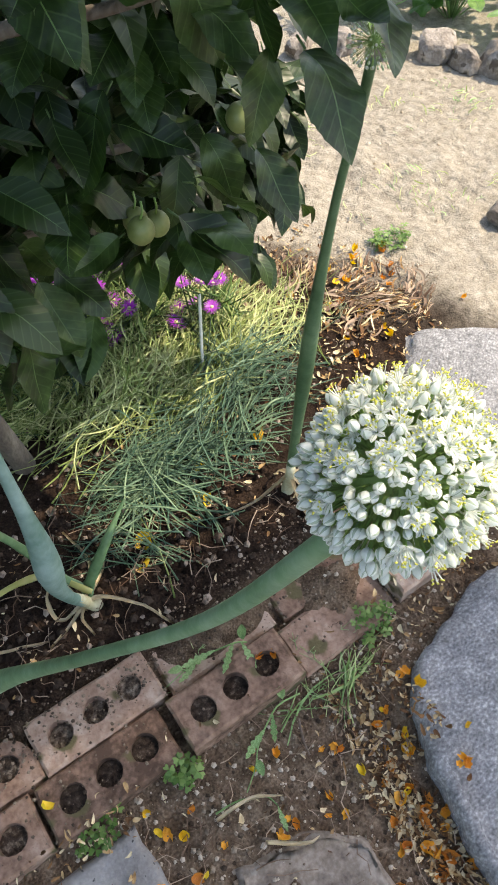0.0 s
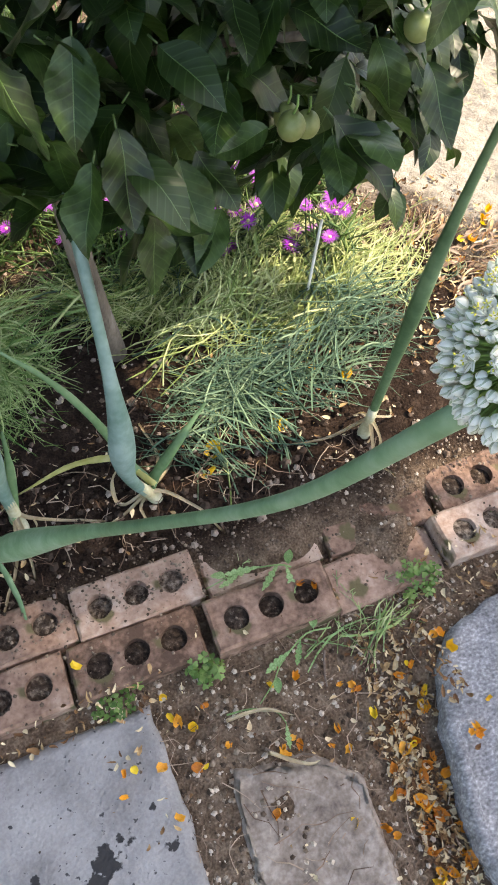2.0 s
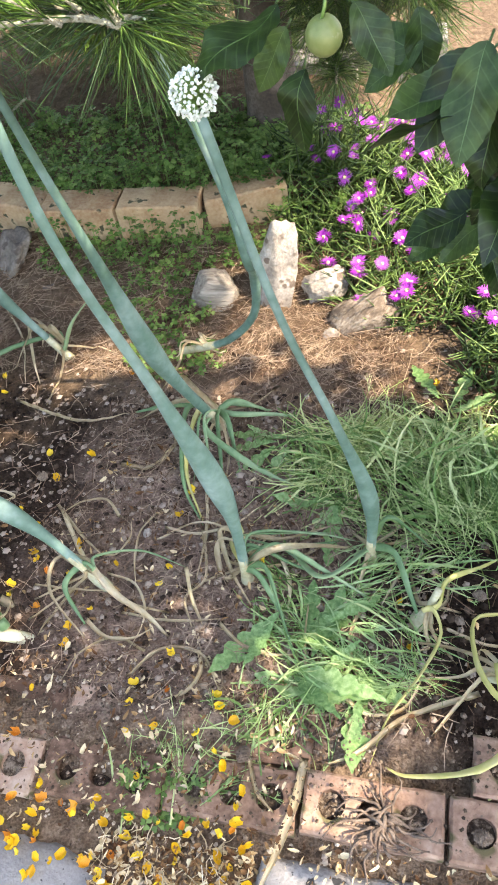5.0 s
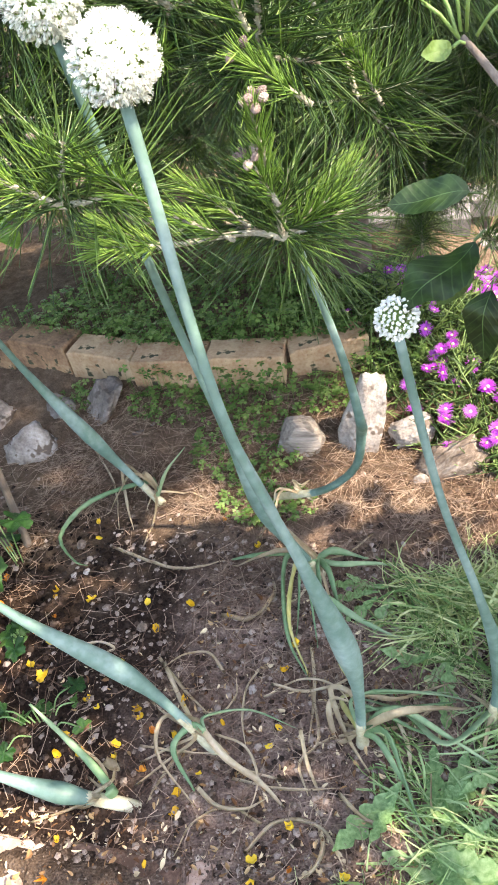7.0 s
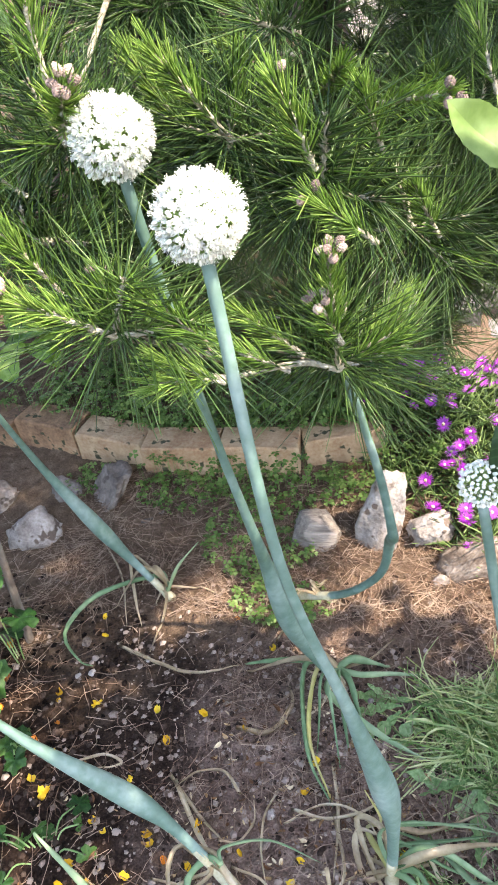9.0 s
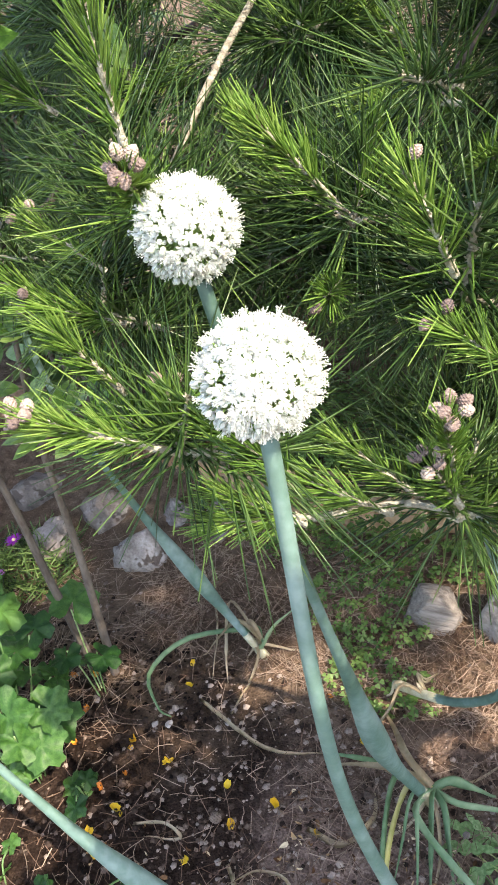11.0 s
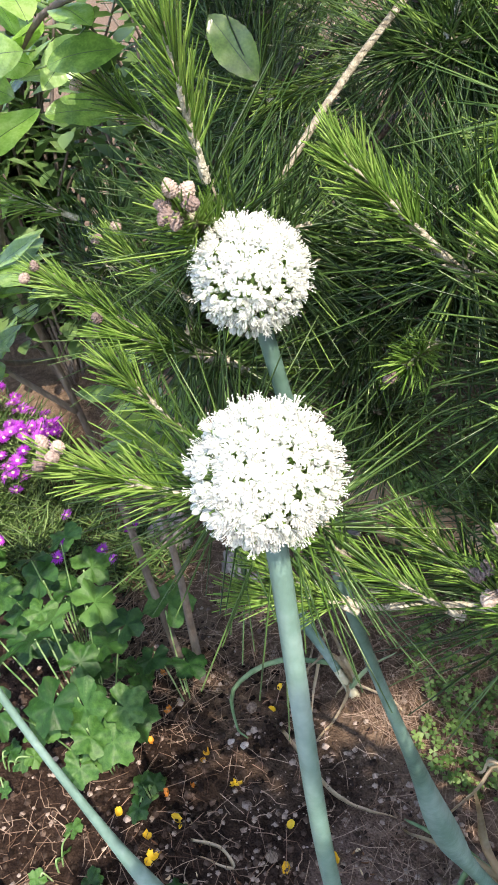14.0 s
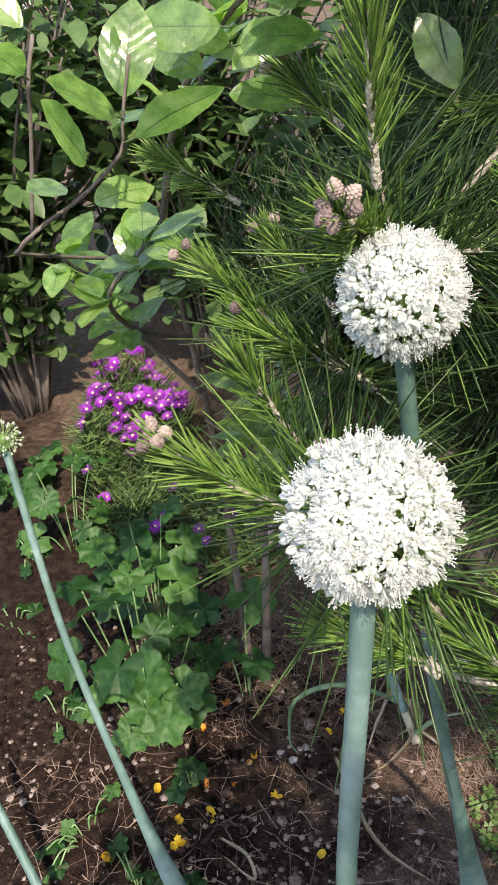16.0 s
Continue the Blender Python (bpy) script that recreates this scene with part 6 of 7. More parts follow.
# ---- ice plant with magenta flowers ----
def flower_mesh():
    bm = bmesh.new()
    for ring, n, tilt in ((0, 22, 0.15), (1, 18, 0.45)):
        for i in range(n):
            a = 6.2832 * i / n + 0.1 * ring + uni(-0.05, 0.05)
            o = Vector((math.cos(a), math.sin(a), 0))
            s = Vector((-o.y, o.x, 0))
            ln_ = uni(0.85, 1.0) * (1 - 0.15 * ring)
            t = tilt + uni(-0.1, 0.15)
            row = []
            for f, w in ((0.12, 0.03), (0.6, 0.058), (1.0, 0.02)):
                c = o * ln_ * f * math.cos(t) + Vector((0, 0, ln_ * f * math.sin(t) + 0.08))
                row.append((bm.verts.new(c - s * w), bm.verts.new(c + s * w)))
            for p, q in zip(row, row[1:]):
                bm.faces.new((p[0], p[1], q[1], q[0]))
    bmesh.ops.create_uvsphere(bm, u_segments=10, v_segments=6, radius=0.2, matrix=Matrix.Translation((0, 0, 0.14)))
    for f in bm.faces:
        if len(f.verts) != 4 or max(v.co.to_2d().length for v in f.verts) < 0.21:
            f.material_index = 1
    tube(bm, [Vector((0, 0, -0.7)), Vector((0, 0, 0.08))], [0.06, 0.1], 6, slot=2)
    return link_mesh("flower", bm, [M_MAGENTA, M_FLOWER_EYE, M_ICE_LEAF])


FLOWER = flower_mesh()


def ice_plant(name_label, patches, leaves, flowers, flower_r=(0.019, 0.027)):
    c0 = patches[0]
    ob = thing("ice_plant", (c0[0], c0[1], 0.0), name_label, "plant")
    st = Strands()

    def spot():
        cx, cy, rx, ry, h = patches[rnd.choices(range(len(patches)), [p[2] * p[3] for p in patches])[0]]
        a, q = uni(0, 6.283), math.sqrt(uni(0, 1))
        x, y = cx + rx * q * math.cos(a), cy + ry * q * math.sin(a)
        return x, y, ground_z(x, y) + h * (1 - q * q * 0.8) * (0.75 + 0.5 * noise.noise((x * 8, y * 8, 2)))
    for i in range(leaves):
        x, y, top = spot()
        z = top * uni(0.45, 1.0)
        a = uni(0, 6.283)
        o = Vector((math.cos(a), math.sin(a), uni(0.1, 1.2))).normalized()
        ln_ = uni(0.035, 0.088)
        p = Vector((x, y, z))
        st.add([p - o * 0.01, p + o * ln_ * 0.5, p + o * ln_ + Vector((uni(-0.008, 0.008), uni(-0.008, 0.008), uni(-0.006, 0.012)))], 0.0026, 0.0010, 0, 3)
        if i % 5 == 0:
            st.add([Vector((x, y, ground_z(x, y))), p], 0.0016, 0.0012, 0, 4)
    foliage = put("foliage", st.mesh("foliage", [M_ICE_LEAF]), ob)
    tagged(foliage, "dense thin fleshy leaves", kind="stuff")
    for i in range(flowers):
        x, y, top = spot()
        put("flower", FLOWER, ob, aim((x, y, top + 0.02), (uni(-1, 1), uni(-1, 1), uni(-0.3, 0.2)), (uni(-0.5, 0.5), uni(-0.9, 0.2), 1), uni(*flower_r)), "magenta daisy flower")
    return ob


ice_plant("spreading ice plant with narrow leaves and magenta daisy flowers", [(-0.30, 1.55, 0.33, 0.27, 0.17), (-0.55, 1.72, 0.2, 0.22, 0.16), (0.10, 1.38, 0.38, 0.26, 0.22), (0.45, 1.22, 0.32, 0.22, 0.22), (0.32, 1.05, 0.24, 0.12, 0.20), (-0.05, 1.85, 0.45, 0.27, 0.17), (-0.42, 1.75, 0.25, 0.2, 0.12), (-0.13, 1.2, 0.14, 0.14, 0.16)], 12500, 230, (0.017, 0.024))
ice_plant("ice plant with a few magenta flowers behind the mallow", [(-2.15, 1.15, 0.2, 0.18, 0.14), (-1.85, 1.25, 0.12, 0.12, 0.10)], 1500, 9, (0.020, 0.026))
ice_plant("magenta flowering ice plant at the far end of the bed", [(-2.50, 1.30, 0.2, 0.17, 0.38), (-2.42, 1.16, 0.14, 0.12, 0.34)], 2200, 100, (0.022, 0.03))

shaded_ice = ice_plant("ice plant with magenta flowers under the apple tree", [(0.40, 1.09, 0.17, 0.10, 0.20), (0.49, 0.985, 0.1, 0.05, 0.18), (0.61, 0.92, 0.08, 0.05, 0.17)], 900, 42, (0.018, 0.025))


rnd.seed(23)


# ---- heaps of clippings, weeds and clover ----
CLEARINGS = [(0.085, 0.76, 0.125, 0.165), (-0.16, 0.70, 0.10, 0.07)]      # bare soil round the trunk and the stalks


def heap(name, label, patches, count, mats, length, r0, sun_grade=None, wide=(0.002, 0.0045), flat=0.5):
    """A loose heap of long cut blades and of thin feathery stems; grade says from where to where it pales in place of
    sun, flat how many are blades.
    """
    st = Strands()
    for i in range(count):
        cx, cy, rx, ry, h, lay = patches[rnd.choices(range(len(patches)), [p[2] * p[3] for p in patches])[0]]
        a, q = uni(0, 6.283), math.sqrt(uni(0, 1))
        x, y = cx + rx * q * math.cos(a), cy + ry * q * math.sin(a)
        if noise.noise((x * 11, y * 11, 7)) < -0.14 or (q > 0.75 and rnd.random() < 0.5):
            continue
        if any(((x - a_) / rx_) ** 2 + ((y - b_) / ry_) ** 2 < uni(0.8, 1.15) for a_, b_, rx_, ry_ in CLEARINGS):
            continue
        tuft = noise.noise((x * 7, y * 7, 1))
        z = ground_z(x, y) + h * (1 - q * q) * uni(0.15, 1.0) * (1 + 0.8 * tuft) + 0.006
        d = lay + 1.9 * noise.noise((x * 6, y * 6, 4)) + rnd.gauss(0, 0.45)
        ln_ = length * uni(0.35, 1.3)
        w = Vector((math.cos(d), math.sin(d), uni(-0.3, 0.5)))
        side = Vector((-w.y, w.x, 0)) * uni(-1.0, 1.0)
        pts = []
        for k in range(6):
            f = k / 5 - 0.5
            p = Vector((x, y, z)) + w * ln_ * f + side * ln_ * (f * f - 0.1)
            p.z -= ln_ * 0.4 * f * f
            p.z = max(p.z, ground_z(p.x, p.y) + 0.003)
            pts.append(p)
        pale = 0.40 + 0.9 * noise.noise((x * 6, y * 6, 8))
        # wilted strands mixed in; their share grows where the heap should look sunlit
        if sun_grade:
            pale += 1.5 * (smooth(sun_grade[0], sun_grade[1], y) - 0.5)
        slot = 1 if rnd.random() < pale else 0
        if rnd.random() < flat:
            st.ribbon(pts, uni(*wide), slot)
            continue
        st.add(pts, r0 * uni(0.5, 1.5), r0 * 0.35, slot)
        for b in range(rnd.randint(2, 6)):
            p = pts[rnd.randint(1, 5)]
            o = (w + Vector((uni(-1, 1), uni(-1, 1), uni(-0.2, 0.8)))).normalized()
            e = ln_ * uni(0.1, 0.3)
            st.add([p, p + o * e * 0.5, p + o * e + Vector((0, 0, -0.004))], r0 * 0.6, r0 * 0.3, slot)
            if b % 2:
                m = p + o * e * 0.5
                for s_ in (-1, 1):
                    st.add([m, m + (o + Vector((-o.y, o.x, 0.2)) * s_).normalized() * e * 0.35], r0 * 0.5, r0 * 0.25, slot)
    return tagged(put(name, st.mesh(name, mats)), label, "clippings", kind="stuff")


heap("dill_clippings", "loose heap of feathery dill and grass clippings under the apple tree",
     [(0.42, 0.80, 0.34, 0.2, 0.10, 0.4), (0.30, 0.66, 0.22, 0.10, 0.05, 2.4), (0.62, 0.86, 0.22, 0.16, 0.07, 0.2), (0.40, 0.98, 0.3, 0.13, 0.1, 0.1), (0.15, 0.98, 0.2, 0.1, 0.06, 0.0)], 3300, [M_DILL, M_DILLDRY], 0.18, 0.0015, (0.68, 0.86), (0.0018, 0.0042), 0.38)
heap("grass_clippings", "heap of cut green grass lying on the soil",
     [(-0.28, 0.90, 0.30, 0.14, 0.09, -0.9), (-0.14, 0.86, 0.15, 0.10, 0.06, -0.5), (-0.02, 0.96, 0.2, 0.1, 0.07, 0.0), (-0.47, 0.93, 0.16, 0.12, 0.05, 0.2)], 2100, [M_GRASSCUT, M_DILLDRY], 0.19, 0.0015, (0.8, 1.2), (0.0025, 0.0055), 0.6)
heap("pulled_weeds", "pile of pulled green weeds wilting on the soil",
     [(-0.47, 0.56, 0.15, 0.11, 0.035, 0.1), (-0.52, 0.66, 0.1, 0.08, 0.03, -0.6), (-0.55, 0.40, 0.10, 0.05, 0.015, 1.0), (-0.70, 0.33, 0.12, 0.05, 0.01, 1.2), (0.34, 0.215, 0.08, 0.03, 0.006, 0.5), (0.2, 0.32, 0.09, 0.03, 0.008, 0.6), (-0.4, 0.70, 0.15, 0.06, 0.03, 0.0)], 760, [M_WEED, M_GRASSCUT], 0.12, 0.0014, None, (0.002, 0.0048), 0.55)


def jagged_leaf(seed):
    """A dandelion-like leaf with cut sides, along +x."""
    r = random.Random(seed)
    bm = bmesh.new()
    n, rows = 16, []
    for i in range(n + 1):
        f = i / n
        w = 0.02 + 0.115 * math.sin(math.pi * min(f ** 1.3, 1)) * (1.0 if (i + seed) % 3 else 0.45)
        if i in (0, n):
            w = 0.01
        z = 0.07 * math.sin(4 * f + seed)
        rows.append([bm.verts.new((f, -w, z + 0.2 * w)), bm.verts.new((f, 0, z)), bm.verts.new((f, w, z + 0.2 * w))])
    for a, b in zip(rows, rows[1:]):
        for j in (0, 1):
            bm.faces.new((a[j], a[j + 1], b[j + 1], b[j]))
    return link_mesh("leaf", bm, M_WEED)


JAG = [jagged_leaf(s) for s in (1, 2, 3)]
for c_, n_, ln_, lab in (((-0.53, 0.55, 0.02), 7, 0.13, "wilted dandelion plant with long jagged leaves"), ((-0.45, 0.50, 0.02), 7, 0.12, "wilted dandelion plant among pulled weeds"), ((-0.50, 0.84, 0.02), 5, 0.15, "dandelion plant with long jagged leaves at the clippings"),
                         ((-0.62, 0.97, 0.02), 6, 0.11, "dandelion plant with jagged leaves"), ((-0.30, 1.07, 0.03), 3, 0.11, "pale weed leaf standing beside the clippings")):
    w = thing("dandelion_weed", c_, lab, "weed", "weeds in the bed")
    a0 = uni(0, 6)
    for i in range(n_):
        a = a0 + 2.4 * i / n_ + uni(-0.5, 0.5)
        put("leaf", rnd.choice(JAG), w, aim(Vector(c_) + Vector((uni(-0.02, 0.02), uni(-0.02, 0.02), 0.012)), (math.cos(a), math.sin(a), uni(-0.06, 0.08)), (uni(-0.4, 0.4), uni(-0.4, 0.4), 1), ln_ * uni(0.6, 1.1)))


def clover_patch(label, patches, count, size=0.010, h=0.03):
    st = Strands()
    for i in range(count):
        cx, cy, rx, ry = patches[rnd.choices(range(len(patches)), [p[2] * p[3] for p in patches])[0]]
        a, q = uni(0, 6.283), math.sqrt(uni(0, 1))
        x, y = cx + rx * q * math.cos(a), cy + ry * q * math.sin(a)
        g = ground_z(x, y)
        p = Vector((x, y, g + h * uni(0.2, 1.0)))
        st.add([Vector((x, y, g)), p], 0.0006, 0.0005)
        t0, tilt = uni(0, 6.28), Vector((uni(-0.5, 0.5), uni(-0.5, 0.5), 1)).normalized()
        s = size * uni(0.6, 1.25)
        for k in range(3):
            b = t0 + 2.0944 * k
            o = Vector((math.cos(b), math.sin(b), 0))
            o = (o - tilt * o.dot(tilt)).normalized()
            e = tilt.cross(o)
            st.poly([p, p + o * s * 0.6 + e * s * 0.5, p + o * s + e * s * 0.38 - tilt * s * 0.1, p + o * s * 0.85, p + o * s - e * s * 0.38 - tilt * s * 0.1, p + o * s * 0.6 - e * s * 0.5])
    return tagged(put("clover", st.mesh("clover", [M_CLOVER])), label, "clover", kind="stuff")


heap("dry_poppy_stems", "brown dried poppy stems and leaves at the edge of the sand", [(0.98, 0.80, 0.16, 0.12, 0.03, 0.3), (0.84, 0.92, 0.14, 0.1, 0.03, 1.0)], 900, [M_NEEDLELITTER, M_LITTER], 0.045, 0.0012, None, (0.003, 0.008), 0.45)
clover_patch("low clover growing between the stones and the kerb", [(-0.98, 1.36, 0.14, 0.10), (-0.92, 1.5, 0.2, 0.06), (-1.2, 1.48, 0.12, 0.06), (-0.9, 1.2, 0.12, 0.07), (-0.70, 1.55, 0.15, 0.05), (-1.45, 1.52, 0.1, 0.05)], 850)
clover_patch("clover creeping over part of the brick kerb", [(-0.85, 1.70, 0.22, 0.05), (-1.2, 1.67, 0.22, 0.045), (-0.62, 1.62, 0.12, 0.07), (-1.6, 1.73, 0.25, 0.05), (-1.05, 1.52, 0.3, 0.035)], 480, 0.012, 0.09)
clover_patch("thick clover on the terrace under the pine", [(-1.1, 1.85, 0.6, 0.24), (-0.7, 1.85, 0.3, 0.2)], 2600, 0.012, 0.05)
clover_patch("tufts of small green weeds along the path", [(0.95, 0.22, 0.10, 0.09), (0.60, 0.29, 0.03, 0.03), (-0.05, 0.25, 0.04, 0.02), (0.08, 0.24, 0.03, 0.02), (-0.72, 0.30, 0.08, 0.04), (0.45, 0.24, 0.04, 0.03), (0.40, -0.06, 0.05, 0.03), (1.15, 0.92, 0.06, 0.04)], 620, 0.009, 0.03)
heap("sparse_grass", "thin tufts of yellowish grass on the sand", [(1.30, 1.05, 0.16, 0.12, 0.02, 1.2), (1.6, 1.35, 0.25, 0.12, 0.02, 1.6), (1.45, 0.95, 0.12, 0.06, 0.02, 0.8), (1.25, 1.45, 0.2, 0.15, 0.02, 2.0), (1.8, 1.2, 0.15, 0.1, 0.02, 0.3)], 420, [M_DILLDRY, M_WEED], 0.035, 0.0009, None, (0.0016, 0.004), 0.7)

# ---- dried root clump ----
roots = thing("root_clump", (-0.392, 0.307, 0.04), "dried brown clump of onion roots lying on a brick", "roots")
for i in range(34):
    a = uni(0, 6.283)
    ln_ = uni(0.04, 0.085)
    p0 = Vector((-0.392 + uni(-.012, .012), 0.307 + uni(-.01, .01), 0.058))
    pts, d = [p0], a
    for k in range(7):
        d += uni(-0.5, 0.5) + 0.06 * k
        q = pts[-1] + Vector((math.cos(d), math.sin(d) * 0.85, 0)) * ln_ / 6
        q.z = 0.043 + uni(0.0, 0.022) * (1 - k / 7)
        pts.append(q)
    bm = bmesh.new()
    tube(bm, spline(pts, 14), [uni(0.0024, 0.0030) * (1 - 0.045 * k) for k in range(15)], 6)
    part("root", bm, M_ROOT, roots)

# ---- stake ----
bm = bmesh.new()
tube(bm, [Vector((0.53, 0.825, 0.0)), Vector((0.531, 0.822, 0.12)), Vector((0.533, 0.818, 0.25)), Vector((0.5335, 0.817, 0.253))], [0.007, 0.007, 0.007, 0.004], 8, flat=0.4)
tagged(put("garden_stake", link_mesh("garden_stake", bm, M_POST)), "white plastic garden stake in the clippings", "stake")


rnd.seed(31)


# ---- fallen petals, litter, grit ----
def petal_mesh(seed):
    r = random.Random(seed)
    bm = bmesh.new()
    rows = []
    for i in range(5):
        f = i / 4
        w = 0.5 * math.sin(math.pi * (0.15 + 0.75 * f)) ** 0.7
        rows.append([bm.verts.new((f - 0.5, w * k, 0.5 * abs(k) ** 2 * r.uniform(0.3, 1.2) + 0.3 * (f - 0.5) ** 2 * 4 * r.uniform(0.2, 1) + r.uniform(-0.06, 0.06))) for k in (-1, -0.5, 0, 0.5, 1)])
    for a, b in zip(rows, rows[1:]):
        for j in range(4):
            bm.faces.new((a[j], a[j + 1], b[j + 1], b[j]))
    return bm


PET_Y = [link_mesh("petal", petal_mesh(s), M_YPETAL) for s in (1, 2, 3)]
PET_O = [link_mesh("petal", petal_mesh(s), M_OPETAL) for s in (4, 5, 6)]


def top_z(x, y):
    """The height of whatever lies on the earth there: bricks, slabs or soil."""
    z = ground_z(x, y)
    if 0.25 < y < 0.45 and -1.6 < x < 0.75:
        z = max(z, 0.042)
    if (-0.56 < x < -0.01 and y < 0.245) or (x < -0.78 and y < 0.22):
        z = max(z, 0.0165)
    if 0.38 < x < 0.9 and -0.25 < y < 0.15:
        z = max(z, 0.045)
    return z


def petal(x, y, orange=False, size=None):
    ob = put("fallen_petal", rnd.choice(PET_O if orange else PET_Y), None, Matrix.Translation((x, y, top_z(x, y) + 0.004)) @ pose(0, 0, 0, uni(-45, 45), uni(-45, 45), uni(0, 360)) @ Matrix.Diagonal((*(Vector((1, uni(0.55, 1.0), uni(0.8, 1.6))) * (size or uni(0.010, 0.018))), 1)))
    tagged(ob, "fallen orange flower petal on the ground" if orange else "fallen yellow flower petal on the ground", "petal", "fallen petals")


petal(-0.383, 0.642)
petal(-0.362, 0.566)
petal(-0.306, 0.226)
petal(-0.057, 0.157)
petal(0.036, 0.123)
petal(-0.093, 0.313)
petal(-0.58, 0.179)
petal(-0.576, 0.207)
petal(0.012, 0.235)
petal(-0.318, 1.144)
petal(-0.578, 0.254)
petal(0.237, 0.587, False, 0.03)
petal(0.214, 0.543, False, 0.026)
petal(0.367, 0.133)
petal(0.324, -0.117)
petal(-1.274, 0.791)
petal(-1.276, 0.722)
petal(-1.244, 0.913)
petal(-0.655, 0.446)
petal(0.283, 0.132, True)
petal(0.379, -0.014, True)
petal(0.411, -0.081, True)
petal(0.259, 0.302, True)
petal(0.282, 0.288, True)
petal(-0.742, 0.451, True)
for i in range(60):
    petal(uni(-1.25, -0.60), uni(0.12, 0.30) if i % 2 else uni(0.3, 0.7), rnd.random() < 0.15)
for i in range(40):
    petal(uni(-0.05, 0.45), uni(-0.2, 0.21), rnd.random() < 0.85, uni(0.01, 0.017))
for i in range(30):
    petal(uni(0.82, 1.15), uni(0.65, 0.95), rnd.random() < 0.5, uni(0.012, 0.02))
for i in range(56):
    petal(uni(-1.0, -0.58), 0.235 + rnd.gauss(0, 0.03), rnd.random() < 0.25, uni(0.009, 0.021))
for i in range(34):
    f = uni(0, 1)
    petal(0.29 + 0.13 * f * f + rnd.gauss(0, 0.022), -0.14 + 0.30 * f, rnd.random() < 0.85, uni(0.010, 0.021))
for x_, y_ in ((0.40, 0.66), (0.36, 0.60), (0.37, 0.585), (0.47, 0.68), (0.28, 0.66), (0.52, 0.63)):
    petal(x_, y_, False, uni(0.02, 0.028))
for i in range(22):
    petal(uni(-1.6, -0.9), uni(0.55, 1.15), rnd.random() < 0.4)


def scatter(name, label, category, patches, count, mats, make):
    st = Strands()
    for i in range(count):
        x0, x1, y0, y1 = patches[rnd.choices(range(len(patches)), [(p[1] - p[0]) * (p[3] - p[2]) * (p[4] if len(p) > 4 else 1) for p in patches])[0]][:4]
        x, y = uni(x0, x1), uni(y0, y1)
        make(st, x, y)
    return tagged(put(name, st.mesh(name, mats, False)), label, category, kind="stuff")


def one_needle(st, x, y):
    a, ln_ = uni(0, 6.283), uni(0.03, 0.09)
    w = Vector((math.cos(a), math.sin(a), 0)) * ln_ / 2
    p = Vector((x, y, ground_z(x, y) + uni(0.002, 0.012)))
    st.add([p - w + Vector((0, 0, uni(-0.004, 0.006))), p + Vector((-w.y, w.x, 0)) * uni(-0.15, 0.15), p + w + Vector((0, 0, uni(-0.004, 0.006)))], 0.0007, 0.0005)


def one_flake(st, x, y):
    z = top_z(x, y) + uni(0.002, 0.008)
    s = uni(0.002, 0.0095) * uni(0.6, 1.1)
    m = pose(x, y, z, uni(-50, 50), uni(-50, 50), uni(0, 360))
    bow, twist = uni(-0.2, 0.9), uni(-0.7, 0.7)
    st.ribbon([m @ Vector((s * (f - 0.5) * 2, s * twist * (f - 0.5) ** 2, s * bow * (f - 0.5) ** 2 * 3)) for f in (0, 0.3, 0.65, 1.0)], s * uni(0.3, 1.15), 0)


def one_clod(st, x, y, lo=0.0014, hi=0.0080):
    s = lo + (hi - lo) * uni(0, 1) ** 3
    z = ground_z(x, y) + s * 0.3
    n0 = len(st.v)
    k = [Vector(q) * s * uni(0.75, 1.25) for q in ((1, 0, 0), (0.3, 0.95, 0), (-0.8, 0.6, 0), (-0.8, -0.6, 0), (0.3, -0.95, 0), (0.1, 0.1, 0.8), (0, 0, -0.8))]
    t = uni(0, 6.283)
    c, sn = math.cos(t), math.sin(t)
    st.v += [(x + q.x * c - q.y * sn, y + q.x * sn + q.y * c, z + q.z) for q in k]
    for i in range(5):
        st.f.append((n0 + i, n0 + (i + 1) % 5, n0 + 5))
        st.f.append((n0 + (i + 1) % 5, n0 + i, n0 + 6))
        st.s += [0, 0]


def big_clod(st, x, y):
    one_clod(st, x, y, 0.004, 0.013)


def one_grain(st, x, y):
    one_clod(st, x, y, 0.0008, 0.005)


def damp_clod(st, x, y):
    one_clod(st, x, y, 0.0016, 0.009)


scatter("needle_litter", "brown fallen pine needles over the soil", "pine litter", [(-1.0, -0.35, 0.75, 1.2, 1.0), (-1.5, -1.0, 0.8, 1.2, 0.15), (-1.5, -0.4, 1.15, 1.55, 3.0), (-1.6, -0.7, 0.45, 0.8, 0.22), (-0.6, 0.2, 1.0, 1.25, 1.0), (-1.9, -1.4, 0.9, 1.4, 1)], 7500, [M_NEEDLELITTER], one_needle)
scatter("petal_litter", "dry curled petals and leaf scraps on the path", "litter", [(-0.1, 0.42, -0.2, 0.30, 0.22), (0.27, 0.34, -0.15, 0.08, 13.0), (0.30, 0.42, 0.05, 0.2, 6.0), (-0.80, -0.57, 0.05, 0.25, 13.0), (-1.3, -0.5, 0.24, 0.5, 1.2), (0.4, 0.75, 0.18, 0.27, 2), (-0.6, 0.02, 0.225, 0.27, 2.0), (-1.0, -0.5, 0.45, 0.95, 0.8), (0.65, 1.05, 0.6, 1.1, 2.0), (-1.3, 0.6, 0.45, 0.8, 0.25)], 6400, [M_LITTER], one_flake)
